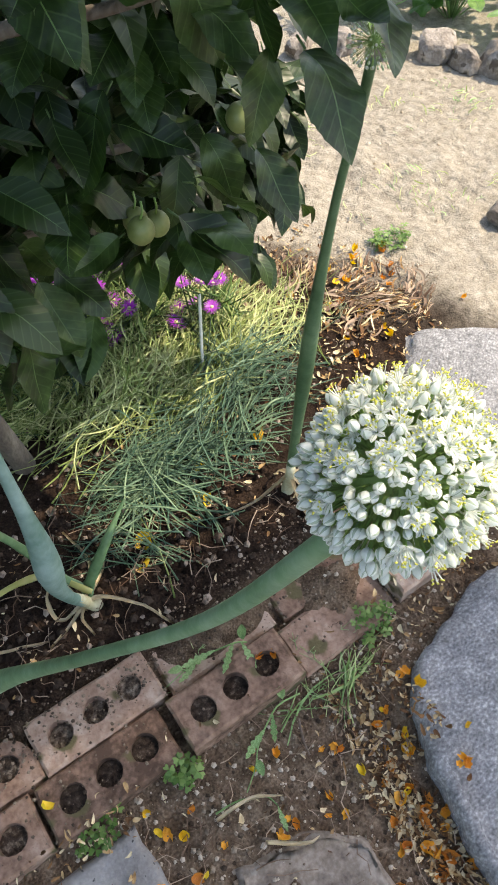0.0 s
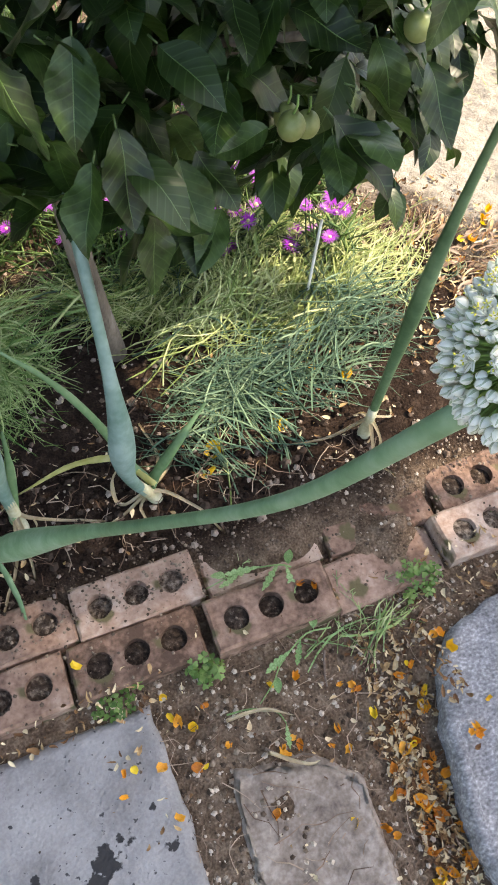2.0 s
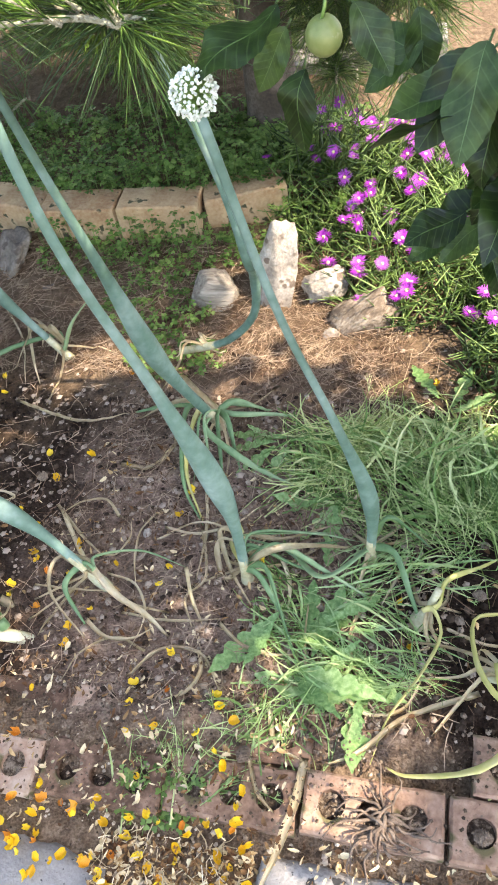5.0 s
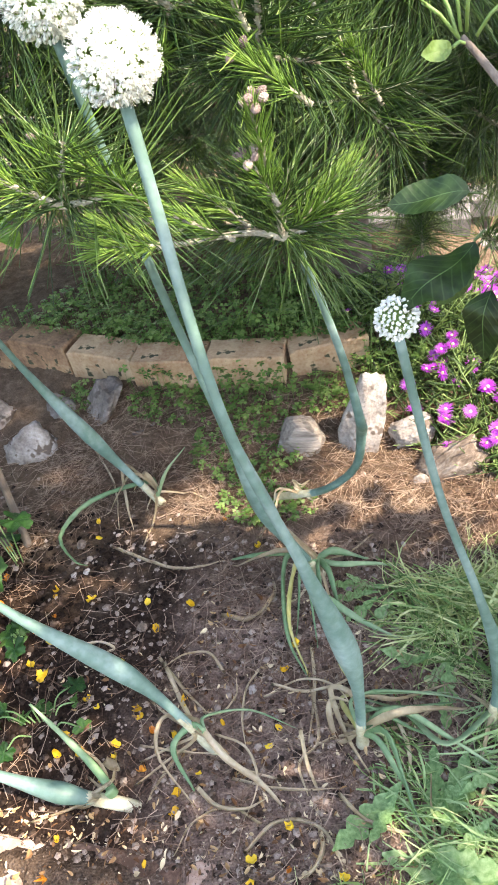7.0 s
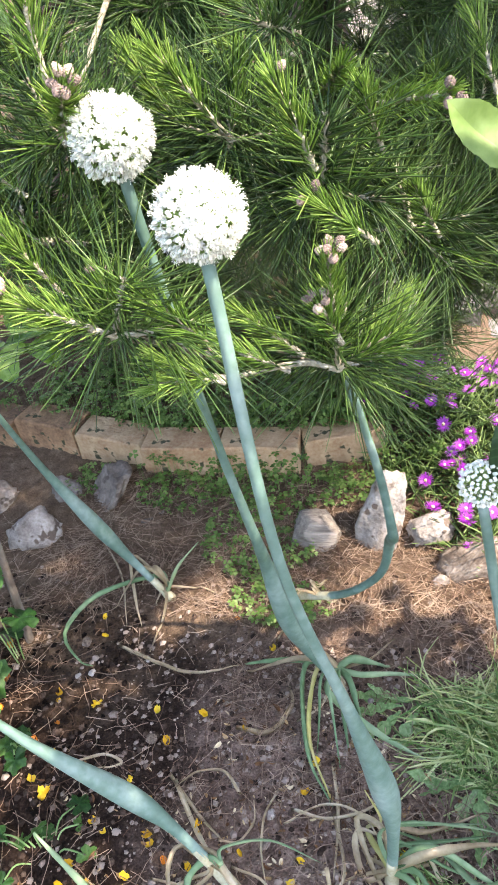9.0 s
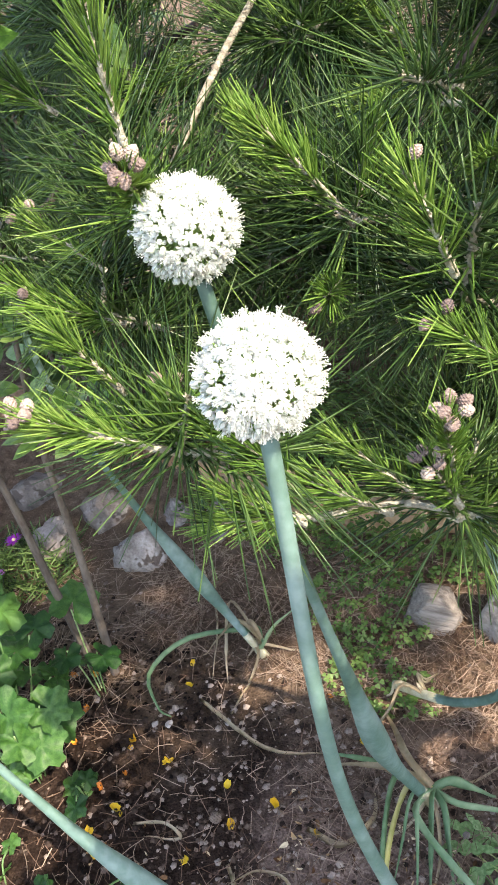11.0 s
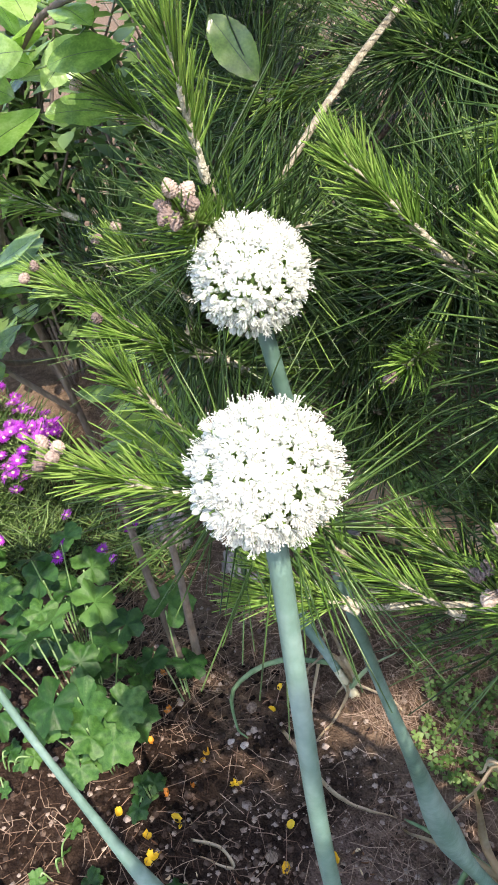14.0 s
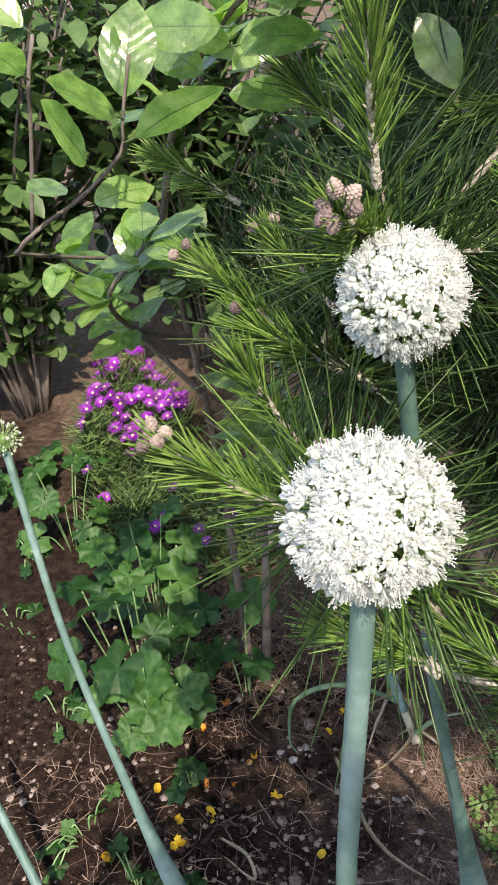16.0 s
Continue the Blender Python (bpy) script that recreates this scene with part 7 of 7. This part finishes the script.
def one_crumb(st, x, y):
    n0 = len(st.v)
    one_clod(st, x, y, 0.0006, 0.0034)
    dz = top_z(x, y) - ground_z(x, y)
    for i in range(n0, len(st.v)):
        a, b, c = st.v[i]
        st.v[i] = (a, b, c + dz)


def one_straw(st, x, y):
    a, ln_ = uni(0, 6.283), uni(0.015, 0.07)
    w = Vector((math.cos(a), math.sin(a), 0)) * ln_ / 2
    p = Vector((x, y, ground_z(x, y) + uni(0.003, 0.012)))
    n = Vector((-w.y, w.x, 0))
    st.add([p - w + Vector((0, 0, uni(-0.003, 0.006))), p - w * 0.3 + n * uni(-0.3, 0.3), p + w * 0.3 + n * uni(-0.3, 0.3), p + w + Vector((0, 0, uni(-0.003, 0.006)))], uni(0.0006, 0.0013), 0.0005)


scatter("brick_dirt", "crumbs of soil lying on the bricks and slabs", "grit", [(-1.3, 0.72, 0.26, 0.45, 3.0), (-0.3, 0.72, 0.37, 0.45, 7.0), (-1.2, -0.4, 0.28, 0.45, 5.0), (-0.56, 0.0, 0.0, 0.26, 0.1), (-1.2, -0.55, 0.05, 0.26, 0.25)], 5200, [M_BRICKDIRT], one_crumb)
scatter("bed_straw", "bits of pale straw and rootlets on the bed", "straw bits", [(-1.05, -0.3, 0.42, 0.8, 1.6), (-1.6, -1.0, 0.5, 1.15, 0.5), (-0.3, 0.5, 0.45, 0.7, 0.8), (-0.1, 0.5, -0.2, 0.28, 0.8)], 1500, [M_NEEDLELITTER], one_straw)
scatter("path_straw", "pale straw shreds among the fallen petals", "straw bits", [(-0.80, -0.57, 0.05, 0.26)], 130, [M_STRAW], one_straw)
scatter("damp_clods", "damp clods and crumbs of the bed, coloured darker for shade", "clods", [(-1.95, -1.2, 0.45, 1.15, 1.0), (-0.3, 0.5, 0.45, 0.66, 0.8)], 5000, [M_SHADEDDAMPCLOD], damp_clod)
scatter("soil_grit", "small clods and grit on the bed and path", "grit", [(-1.2, -0.3, 0.42, 1.1, 1.6), (-0.3, 0.9, 0.42, 1.0, 0.5), (-1.2, 0.9, 1.0, 1.3, 0.5), (-1.9, -1.2, 0.42, 1.3, 0.4)], 11000, [M_CLOD], one_clod)
scatter("path_grit", "fine brown grit on the path", "grit", [(-0.1, 0.5, -0.25, 0.27, 1.5), (0.4, 1.0, 0.15, 0.5, 1), (-0.8, -0.55, 0.0, 0.26, 1.5), (-0.9, -0.4, 0.24, 0.48, 0.8)], 8000, [M_PATHGRIT], one_grain)
scatter("soil_clods", "larger clods and pebbles of the bed", "pebbles", [(-1.7, 0.7, 0.45, 1.2)], 260, [M_CLOD], big_clod)
scatter("sand_pebbles", "small stones and ruts on the sand", "pebbles", [(1.0, 3.0, 0.8, 3.0)], 1200, [M_SANDSTONE], one_clod)


# ---- brick edging and kerb, brick by brick ----
def brick_mesh(name, lx, ly, lz, seed, holes=True, round_corner=False, mt=M_BRICK):
    """A worn brick with three round holes through its upper face."""
    r = random.Random(seed)
    bm = bmesh.new()
    nseg = 16
    hr = ly * 0.235
    centres = [(-lx * 0.29, 0.0), (0.0, 0.0), (lx * 0.29, 0.0)] if holes else []
    ch = 0.004

    def jig(x, y, z):
        return Vector((x, y, z)) + Vector((noise.noise((x * 30 + seed, y * 30, z * 30)), noise.noise((x * 30, y * 30 + seed, z * 30)), noise.noise((x * 30, y * 30, z * 30 + seed)))) * 0.0022
    cells = len(centres) or 3
    cw = lx / cells
    for k in range(cells):
        cx = -lx / 2 + cw * (k + 0.5)
        outer = []
        diag = math.atan2(ly / 2 - ch, cw / 2)
        corner = [min(range(nseg), key=lambda i: abs((6.2832 * (i + 0.5) / nseg - g + 3.1416) % 6.2832 - 3.1416)) for g in (diag, 3.14159 - diag, 3.14159 + diag, -diag)]
        for i in range(nseg):
            a = 6.2832 * (i + 0.5) / nseg
            c, s = math.cos(a), math.sin(a)
            m = max(abs(c) / (cw / 2), abs(s) / (ly / 2 - ch))
            q = (c / m, s / m)
            if i in corner:
                q = (math.copysign(cw / 2, c), math.copysign(ly / 2 - ch, s))
            outer.append((cx + q[0], q[1]))
        hx = centres[k][0] if centres else cx
        inner = [(hx + hr * math.cos(6.2832 * (i + 0.5) / nseg), hr * math.sin(6.2832 * (i + 0.5) / nseg)) for i in range(nseg)]
        vo = [bm.verts.new(jig(x * (1 - 2 * ch / lx if abs(abs(x) - lx / 2) < 1e-6 else 1), y, lz)) for x, y in outer]
        vi = [bm.verts.new(jig(x, y, lz)) for x, y in inner]
        deep = r.uniform(0.008, 0.02)
        vd = [bm.verts.new((x, y, lz - deep + 0.003 * noise.noise((x * 90, y * 90, seed)))) for x, y in inner]
        for i in range(nseg):
            j = (i + 1) % nseg
            bm.faces.new((vo[i], vo[j], vi[j], vi[i]))
            if centres:
                bm.faces.new((vi[i], vi[j], vd[j], vd[i]))
        if centres:
            mid_ = bm.verts.new((hx, 0.0, lz - deep + 0.004))
            for i in range(nseg):
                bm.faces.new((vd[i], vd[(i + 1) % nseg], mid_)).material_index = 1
        else:
            bm.faces.new(vi)
    n = 14
    loop = []
    for (ax, ay), (bx, by) in (((-1, -1), (1, -1)), ((1, -1), (1, 1)), ((1, 1), (-1, 1)), ((-1, 1), (-1, -1))):
        loop += [(lx / 2 * (ax + (bx - ax) * i / n), ly / 2 * (ay + (by - ay) * i / n)) for i in range(n)]
    rings = []
    for inset, z in ((ch, lz), (0.0, lz - ch), (0.0, lz * 0.5), (0.0, 0.0)):
        rings.append([bm.verts.new(jig(x * (1 - 2 * inset / lx), y * (1 - 2 * inset / ly), z)) for x, y in loop])
    for a, b in zip(rings, rings[1:]):
        for i in range(len(loop)):
            bm.faces.new((a[(i + 1) % len(loop)], a[i], b[i], b[(i + 1) % len(loop)]))
    if round_corner:
        for v in bm.verts:
            x, y = v.co.x - (lx / 2 - ly * 0.6), v.co.y - (ly / 2 - ly * 0.6)
            q = math.hypot(x, y)
            if x > 0 and y > 0 and q > ly * 0.6:
                v.co.x, v.co.y = lx / 2 - ly * 0.6 + x / q * ly * 0.6, ly / 2 - ly * 0.6 + y / q * ly * 0.6
    bmesh.ops.remove_doubles(bm, verts=bm.verts, dist=0.0003)
    bmesh.ops.recalc_face_normals(bm, faces=bm.faces)
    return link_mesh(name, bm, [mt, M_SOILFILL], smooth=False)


edging = thing("brick_edging", (-0.2, 0.35, 0.0), "two rows of worn perforated bricks edging the bed", "edging", kind="structure")
B_FRONT = [brick_mesh("brick", 0.197, 0.084, 0.075, s) for s in (1, 2, 3)]
B_FILLED = brick_mesh("brick", 0.197, 0.084, 0.075, 5, False)
B_ROUND = brick_mesh("brick", 0.197, 0.082, 0.075, 9, True, True)


def row_y(x):
    return 0.262 - 0.045 * (x + 0.1) - 0.06 * max(0, -0.5 - x)


def lay(x, row, dz=0.0, tilt=(0, 0), me=None, dy=0.0, turn=None):
    y = row_y(x) + 0.045 + (0.088 if row else 0.0) + dy
    put("brick", me or rnd.choice(B_FRONT), edging, pose(x, y, -0.038 + dz, tilt[0] + uni(-1.0, 1.0), tilt[1] + uni(-1.0, 1.0), (turn if turn is not None else -2.0) + uni(-0.6, 0.6)))


for i in range(-6, 1):
    lay(-0.003 + 0.2035 * i, 0, -0.003 if i > -3 else -0.008)
lay(0.211, 0, 0.012, (0, -1), turn=-3, dy=-0.006)
lay(0.41, 0, -0.026, (3, 2), me=B_FILLED)
lay(0.613, 0, 0.006, dy=0.004)
for i in range(-6, -2):
    lay(0.01 + 0.2035 * i, 1, -0.012)
lay(-0.174, 1, 0.0, me=B_ROUND)
lay(0.025, 1, 0.0)
lay(0.23, 1, -0.022, me=B_FILLED)
lay(0.44, 1, -0.018, me=B_FILLED)
lay(0.65, 1, -0.01)
lay(0.86, 1, -0.012)

kerb = thing("brick_kerb", (-1.2, 1.6, 0.1), "low kerb of ochre bricks holding the terrace under the pine", "kerb", kind="structure")
B_KERB = [brick_mesh("brick", 0.205, 0.095, 0.10, s, False, False, M_KERB) for s in (21, 22, 23)]
x = -2.45
while x < -0.62:
    a = math.degrees(math.atan2(kerb_y(x + 0.1) - kerb_y(x - 0.1), 0.2))
    put("brick", rnd.choice(B_KERB), kerb, pose(x, kerb_y(x) + 0.04 + uni(-0.008, 0.008), 0.09 + uni(-0.008, 0.008), uni(-4, 4), uni(-2, 2), a + uni(-3, 3)))
    x += 0.207

# ---- far pavers and bush ----
paving = thing("paving", (-0.4, 2.5, 0.15), "pale concrete pavers beyond the flowers", "paving", kind="structure")
B_PAVER = [brick_mesh("paver", 0.22, 0.11, 0.06, s, False, False, M_PAVER) for s in (31, 32)]
for r_ in range(2):
    for k_ in range(9):
        put("paver", rnd.choice(B_PAVER), paving, pose(-0.75 + 0.225 * k_ + 0.11 * (r_ % 2) + uni(-0.003, 0.003), 2.30 + 0.116 * r_ + uni(-0.003, 0.003), ground_z(-0.75 + 0.225 * k_, 2.30 + 0.116 * r_) - 0.03 + uni(-0.002, 0.002), 0, 0, uni(-1, 1)))
for k_, c_ in enumerate(((2.15, 1.65), (2.25, 1.35), (2.35, 1.9), (1.95, 1.85), (2.5, 1.55), (2.35, 1.1))):
    pl = thing("leafy_bush", (*c_, 0.0), "bright green leafy bush behind the row of boulders", "bush", "far bushes")
    for i in range(34):
        a, rr = uni(0, 6.283), uni(0, 0.17)
        e = Vector((c_[0] + rr * math.cos(a), c_[1] + rr * math.sin(a), uni(0.05, 0.3)))
        bm = bmesh.new()
        tube(bm, [Vector((*c_, -0.02)), e], 0.002, 4)
        part("stem", bm, M_WEED, pl)
        put("leaf", rnd.choice(SHRUB_LEAVES if i % 3 else LOBED), pl, aim(e, (math.cos(a), math.sin(a), uni(-0.6, 0.4)), (uni(-0.4, 0.4), uni(-0.4, 0.4), 1), uni(0.06, 0.11)))


def low_leaf(name, width, mats):
    bm = bmesh.new()
    rows = []
    for f, w in ((0.0, 0.02), (0.3, 0.85), (0.6, 1.0), (0.85, 0.55), (1.0, 0.02)):
        rows.append([bm.verts.new((f, width / 2 * w * k, 0.12 * width * w * abs(k) - 0.15 * f * f)) for k in (-1, 0, 1)])
    for a, b in zip(rows, rows[1:]):
        for j in (0, 1):
            bm.faces.new((a[j], a[j + 1], b[j + 1], b[j]))
    me = link_mesh(name, bm, mats)
    leaf_uv(me, [(v.co.x, v.co.y) for v in me.vertices])
    return me


LOW_SHRUB = [low_leaf("leaf", w, [M_BUSH, M_BUSH]) for w in (0.5, 0.6)]
LOW_APPLE = [low_leaf("leaf", w, [M_APPLE_LEAF, M_APPLE_LEAF]) for w in (0.5, 0.6)]


def tall_bush(place, h, r, n, label, leaves, size):
    """A loose leafy bush: stems from one foot, with leaves in clumps along them."""
    ob = thing("leafy_bush", place, label, "bush", "far bushes")
    copies = []
    for k in range(max(6, n // 40)):
        a, q = uni(0, 6.283), uni(0.2, 1) * r
        e = Vector(place) + Vector((q * math.cos(a), q * math.sin(a), h * uni(0.55, 1.0)))
        pts = spline([Vector(place) + Vector((0.1 * q * math.cos(a), 0.1 * q * math.sin(a), -0.03)), Vector(place).lerp(e, 0.5) + Vector((0, 0, 0.12 * h)), e], 12)
        bm = bmesh.new()
        tube(bm, pts, [0.008 - 0.005 * i / 12 for i in range(13)], 6)
        part("stem", bm, M_BARK, ob)
        for i in range(30):
            p = pts[rnd.randint(3, 12)] + Vector((uni(-1, 1), uni(-1, 1), uni(-1, 1))) * 0.09
            b = uni(0, 6.283)
            copies.append((rnd.choice(leaves), aim(p, (math.cos(b), math.sin(b), uni(-0.8, 0.4)), (uni(-0.4, 0.4), uni(-0.4, 0.4), 1), uni(*size))))
    tagged(put("foliage", join_copies("foliage", copies), ob), "many small green leaves", kind="stuff")
    return ob


for p_, h_, r_, n_ in (((-2.75, 1.75, 0.1), 1.35, 0.5, 3000), ((-3.0, 1.1, 0.0), 1.45, 0.5, 3200), ((-2.3, 2.3, 0.15), 1.3, 0.5, 2500), ((-3.5, 1.9, 0.1), 1.7, 0.6, 3000), ((-3.2, 0.45, 0.0), 1.3, 0.5, 2500), ((-2.0, 1.75, 0.12), 1.1, 0.3, 1200), ((-3.7, 0.4, 0.0), 1.4, 0.6, 600), ((-1.6, 2.9, 0.15), 1.3, 0.55, 800), ((-0.5, 3.2, 0.15), 1.2, 0.55, 700)):
    tall_bush(p_, h_, r_, n_, "loose green leafy bush behind the bed", LOW_SHRUB, (0.06, 0.11))

# a tall unseen tree, added across the path to shade the bricks and slabs
shade_tree = thing("apple_tree", (4.5, -1.6, 0.0), "unseen tall leafy tree added across the path to shade the slabs", "tree")
bm = bmesh.new()
tube(bm, spline([(4.5, -1.6, -0.05), (4.45, -1.55, 1.6), (4.25, -1.3, 3.6), (4.1, -1.1, 5.2)], 20), [0.09 - 0.07 * i / 20 for i in range(21)], 12)
part("trunk", bm, M_BARK, shade_tree)
copies = []
for k_ in range(82):
    a, q = uni(0, 6.283), 0.74 * math.sqrt(uni(0.03, 1))
    e = Vector((4.0 + 1.15 * q * math.cos(a), -1.03 + 0.60 * q * math.sin(a), uni(5.2, 5.6)))
    if k_ >= 36:
        e = Vector((3.46 + uni(-0.22, 0.26), -0.95 + uni(-0.16, 0.12), uni(5.3, 5.5)))
    if k_ >= 52:
        e = Vector((3.32 + uni(-0.12, 0.12), -0.95 + uni(-0.14, 0.12), uni(5.3, 5.5)))
    if k_ >= 60:
        e = Vector((2.98 + uni(-0.16, 0.16), -0.97 + uni(-0.1, 0.06), uni(5.3, 5.5)))
    if k_ >= 66:
        e = Vector((3.85 + uni(-0.22, 0.22), -0.66 + uni(-0.08, 0.06), uni(5.3, 5.5)))
    if k_ >= 71:
        e = Vector((3.47 + uni(-0.18, 0.18), -0.85 + uni(-0.05, 0.05), uni(5.3, 5.5)))
    if k_ >= 78:
        e = Vector((2.90 + uni(-0.18, 0.16), -0.68 + uni(-0.06, 0.06), uni(5.3, 5.5)))
    pts = spline([(4.2, -1.25, 4.2), Vector((4.1, -1.1, 4.9)).lerp(e, 0.5) if k_ < 78 else Vector((3.55, -0.42, 5.1)), e], 10)
    bm = bmesh.new()
    tube(bm, pts, [0.014 - 0.011 * i / 10 for i in range(11)], 6)
    part("branch", bm, M_BARK, shade_tree)
    for i in range(28 if k_ < 36 else 44):
        p = pts[rnd.randint(5 if k_ < 36 else 10, 10)] + Vector((uni(-1, 1), uni(-1, 1), uni(-1, 1))) * 0.16
        g = p - sun_way * (p.z / sun_way.z)
        if math.hypot(g.x + 0.50, g.y - 0.262) < 0.145:
            continue      # a gap, left so the sun reaches the leaning flower ball
        b = uni(0, 6.283)
        copies.append((rnd.choice(LOW_APPLE), aim(p, (math.cos(b), math.sin(b), uni(-0.8, 0.3)), (uni(-0.4, 0.4), uni(-0.4, 0.4), 1), uni(0.08, 0.12))))
tagged(put("foliage", join_copies("foliage", copies), shade_tree), "leaves of the crown", kind="stuff")


# ---- limp weeds, twigs and single flowers, laid last ----
rnd.seed(57)


def limp_weed(label, stem, leaves, r=0.0012):
    """A wilted weed: one bent stem with a few soft leaves along it."""
    ob = thing("limp_weed", stem[0], label, "weed", "weeds in the bed")
    pts = spline(stem, 14)
    bm = bmesh.new()
    tube(bm, pts, [r * (1.3 - 0.6 * i / 14) for i in range(15)], 6)
    part("stem", bm, M_WEED, ob)
    for f, way, size in leaves:
        put("leaf", rnd.choice(JAG if size > 0.03 else YOUNG_WEED), ob, aim(pts[int(f * 14)], way, (uni(-0.4, 0.4), uni(-0.4, 0.4), 1), size))


YOUNG_WEED = [leaf_mesh("leaf", 1.0, 0.5, s, [M_WEED, M_WEED], 0.2, 0.3, 1.0, 0.0, 1.0, 7) for s in (51, 52)]
limp_weed("limp weed with long narrow leaves lying across the bricks", [(0.262, 0.33, 0.049), (0.24, 0.339, 0.058), (0.184, 0.351, 0.055), (0.126, 0.349, 0.047)], ((0.15, (-0.1, -1, -0.1), 0.045), (0.3, (-0.8, -0.5, 0.05), 0.05), (0.5, (-1, 0.2, 0.0), 0.055), (0.7, (-0.9, -0.2, 0.0), 0.045), (0.1, (0.4, 0.8, 0.1), 0.03), (0.85, (-0.7, 0.5, 0.0), 0.028)))
limp_weed("limp weed hanging from the brick onto the path", [(0.281, 0.224, 0.03), (0.242, 0.228, 0.042), (0.213, 0.218, 0.035), (0.187, 0.204, 0.028), (0.168, 0.186, 0.017), (0.138, 0.167, 0.013)], ((0.35, (-0.5, -0.8, -0.2), 0.04), (0.45, (-0.9, -0.3, -0.1), 0.05), (0.2, (0.3, 0.8, 0.1), 0.028), (0.75, (-0.3, -0.9, 0.0), 0.026)))
limp_weed("thin weed with one pale leaf lying on the path", [(0.087, 0.172, 0.014), (0.121, 0.166, 0.016), (0.155, 0.147, 0.017), (0.162, 0.127, 0.016)], ((1.0, (-0.3, -1, -0.05), 0.034),))
for knots_ in ([(0.12, 0.109, 0.014), (0.145, 0.085, 0.013), (0.165, 0.082, 0.015), (0.185, 0.07, 0.014)], [(0.26, 0.20, 0.014), (0.245, 0.17, 0.016), (0.24, 0.15, 0.014)]):
    bm = bmesh.new()
    tube(bm, spline(knots_, 12), [0.0022 - 0.0009 * i / 12 for i in range(13)], 7)
    tagged(put("twig", link_mesh("twig", bm, M_ROOT)), "short dry brown twig on the path", "twig", "dry twigs")
for x_, y_, orange_ in ((-0.274, 0.193, False), (-0.307, 0.224, False), (-0.35, 0.165, True), (-0.071, 0.155, True), (-0.083, 0.13, True), (-0.372, 0.2, True)):
    petal(x_, y_, orange_, uni(0.011, 0.016))
for x_, y_ in ((0.36, 1.27), (0.32, 1.13), (0.26, 0.94), (0.51, 1.06), (0.62, 0.93), (0.42, 1.16), (0.38, 1.24), (0.34, 1.18), (0.30, 1.10), (0.46, 1.10), (0.55, 1.0), (0.40, 1.06), (0.28, 1.02), (0.58, 0.96)):
    put("flower", FLOWER, shaded_ice, aim((x_, y_, ground_z(x_, y_) + 0.15 + uni(-0.03, 0.05)), (uni(-1, 1), uni(-1, 1), 0), (uni(-0.4, 0.4), uni(-0.8, 0.1), 1), uni(0.02, 0.026)), "magenta daisy flower")
weed_pile = thing("dandelion_weed", (-0.5, 0.53, 0.03), "pulled dandelion with broad jagged leaves on the weed pile", "weed", "weeds in the bed")
for foot_, end_ in (((-0.577, 0.597, 0.05), (-0.677, 0.484, 0.045)), ((-0.403, 0.469, 0.05), (-0.604, 0.493, 0.045)), ((-0.462, 0.434, 0.05), (-0.54, 0.498, 0.045)), ((-0.395, 0.466, 0.055), (-0.541, 0.51, 0.05)), ((-0.491, 0.584, 0.05), (-0.413, 0.65, 0.045)), ((-0.44, 0.561, 0.05), (-0.5, 0.5, 0.045)), ((-0.583, 0.579, 0.055), (-0.622, 0.5, 0.05))):
    w_ = Vector(end_) - Vector(foot_)
    put("leaf", rnd.choice(JAG), weed_pile, aim(foot_, w_, (uni(-0.3, 0.3), uni(-0.3, 0.3), 1), w_.length))
OLD_CONE = CONE.copy()
OLD_CONE.materials[0] = M_OLDCONE
for place_ in ((-0.262, 0.308, 0.040), (-0.255, 0.666, 0.034), (-0.16, 0.574, 0.034), (-0.6, 0.368, 0.052), (-1.316, 1.053, 0.034), (-1.104, 0.848, 0.034)):
    a_ = uni(0, 6.283)
    tagged(put("fallen_cone", OLD_CONE, None, aim(Vector(place_) - Vector((math.cos(a_), math.sin(a_), 0)) * 0.012, (math.cos(a_), math.sin(a_), 0.1), (0, 0, 1), uni(0.022, 0.027))), "small dry brown pine cone lying on the ground", "pine cone", "fallen cones")
for k_, (x_, y_) in enumerate(((-0.923, 0.783), (-0.853, 0.741), (-1.107, 0.852), (-1.167, 1.028), (-0.589, 1.103), (-0.693, 0.976), (-1.323, 1.054), (-1.311, 0.976), (-1.28, 0.984), (-1.458, 0.98), (-1.848, 1.072))):
    r_ = uni(0.013, 0.02)
    stone("pebble", (x_, y_, ground_z(x_, y_) + r_ * 0.15), (r_, r_ * uni(0.7, 0.95), r_ * 0.7), M_PEBBLE, "small pale pebble lying on the bed", (0, 0, uni(0, 180)), 0.1, 80 + k_)
for x_, y_ in ((-1.278, 0.72), (-1.294, 0.799), (-1.239, 0.914), (-1.492, 1.038), (-1.538, 1.014), (-1.337, 0.616), (-1.377, 0.831), (-1.118, 0.766), (-1.084, 0.608), (-1.182, 0.613), (-1.161, 0.686), (-0.779, 0.838), (-0.799, 0.781), (-1.05, 0.665), (-0.973, 0.698)):
    petal(x_, y_, y_ > 1, uni(0.016, 0.022))
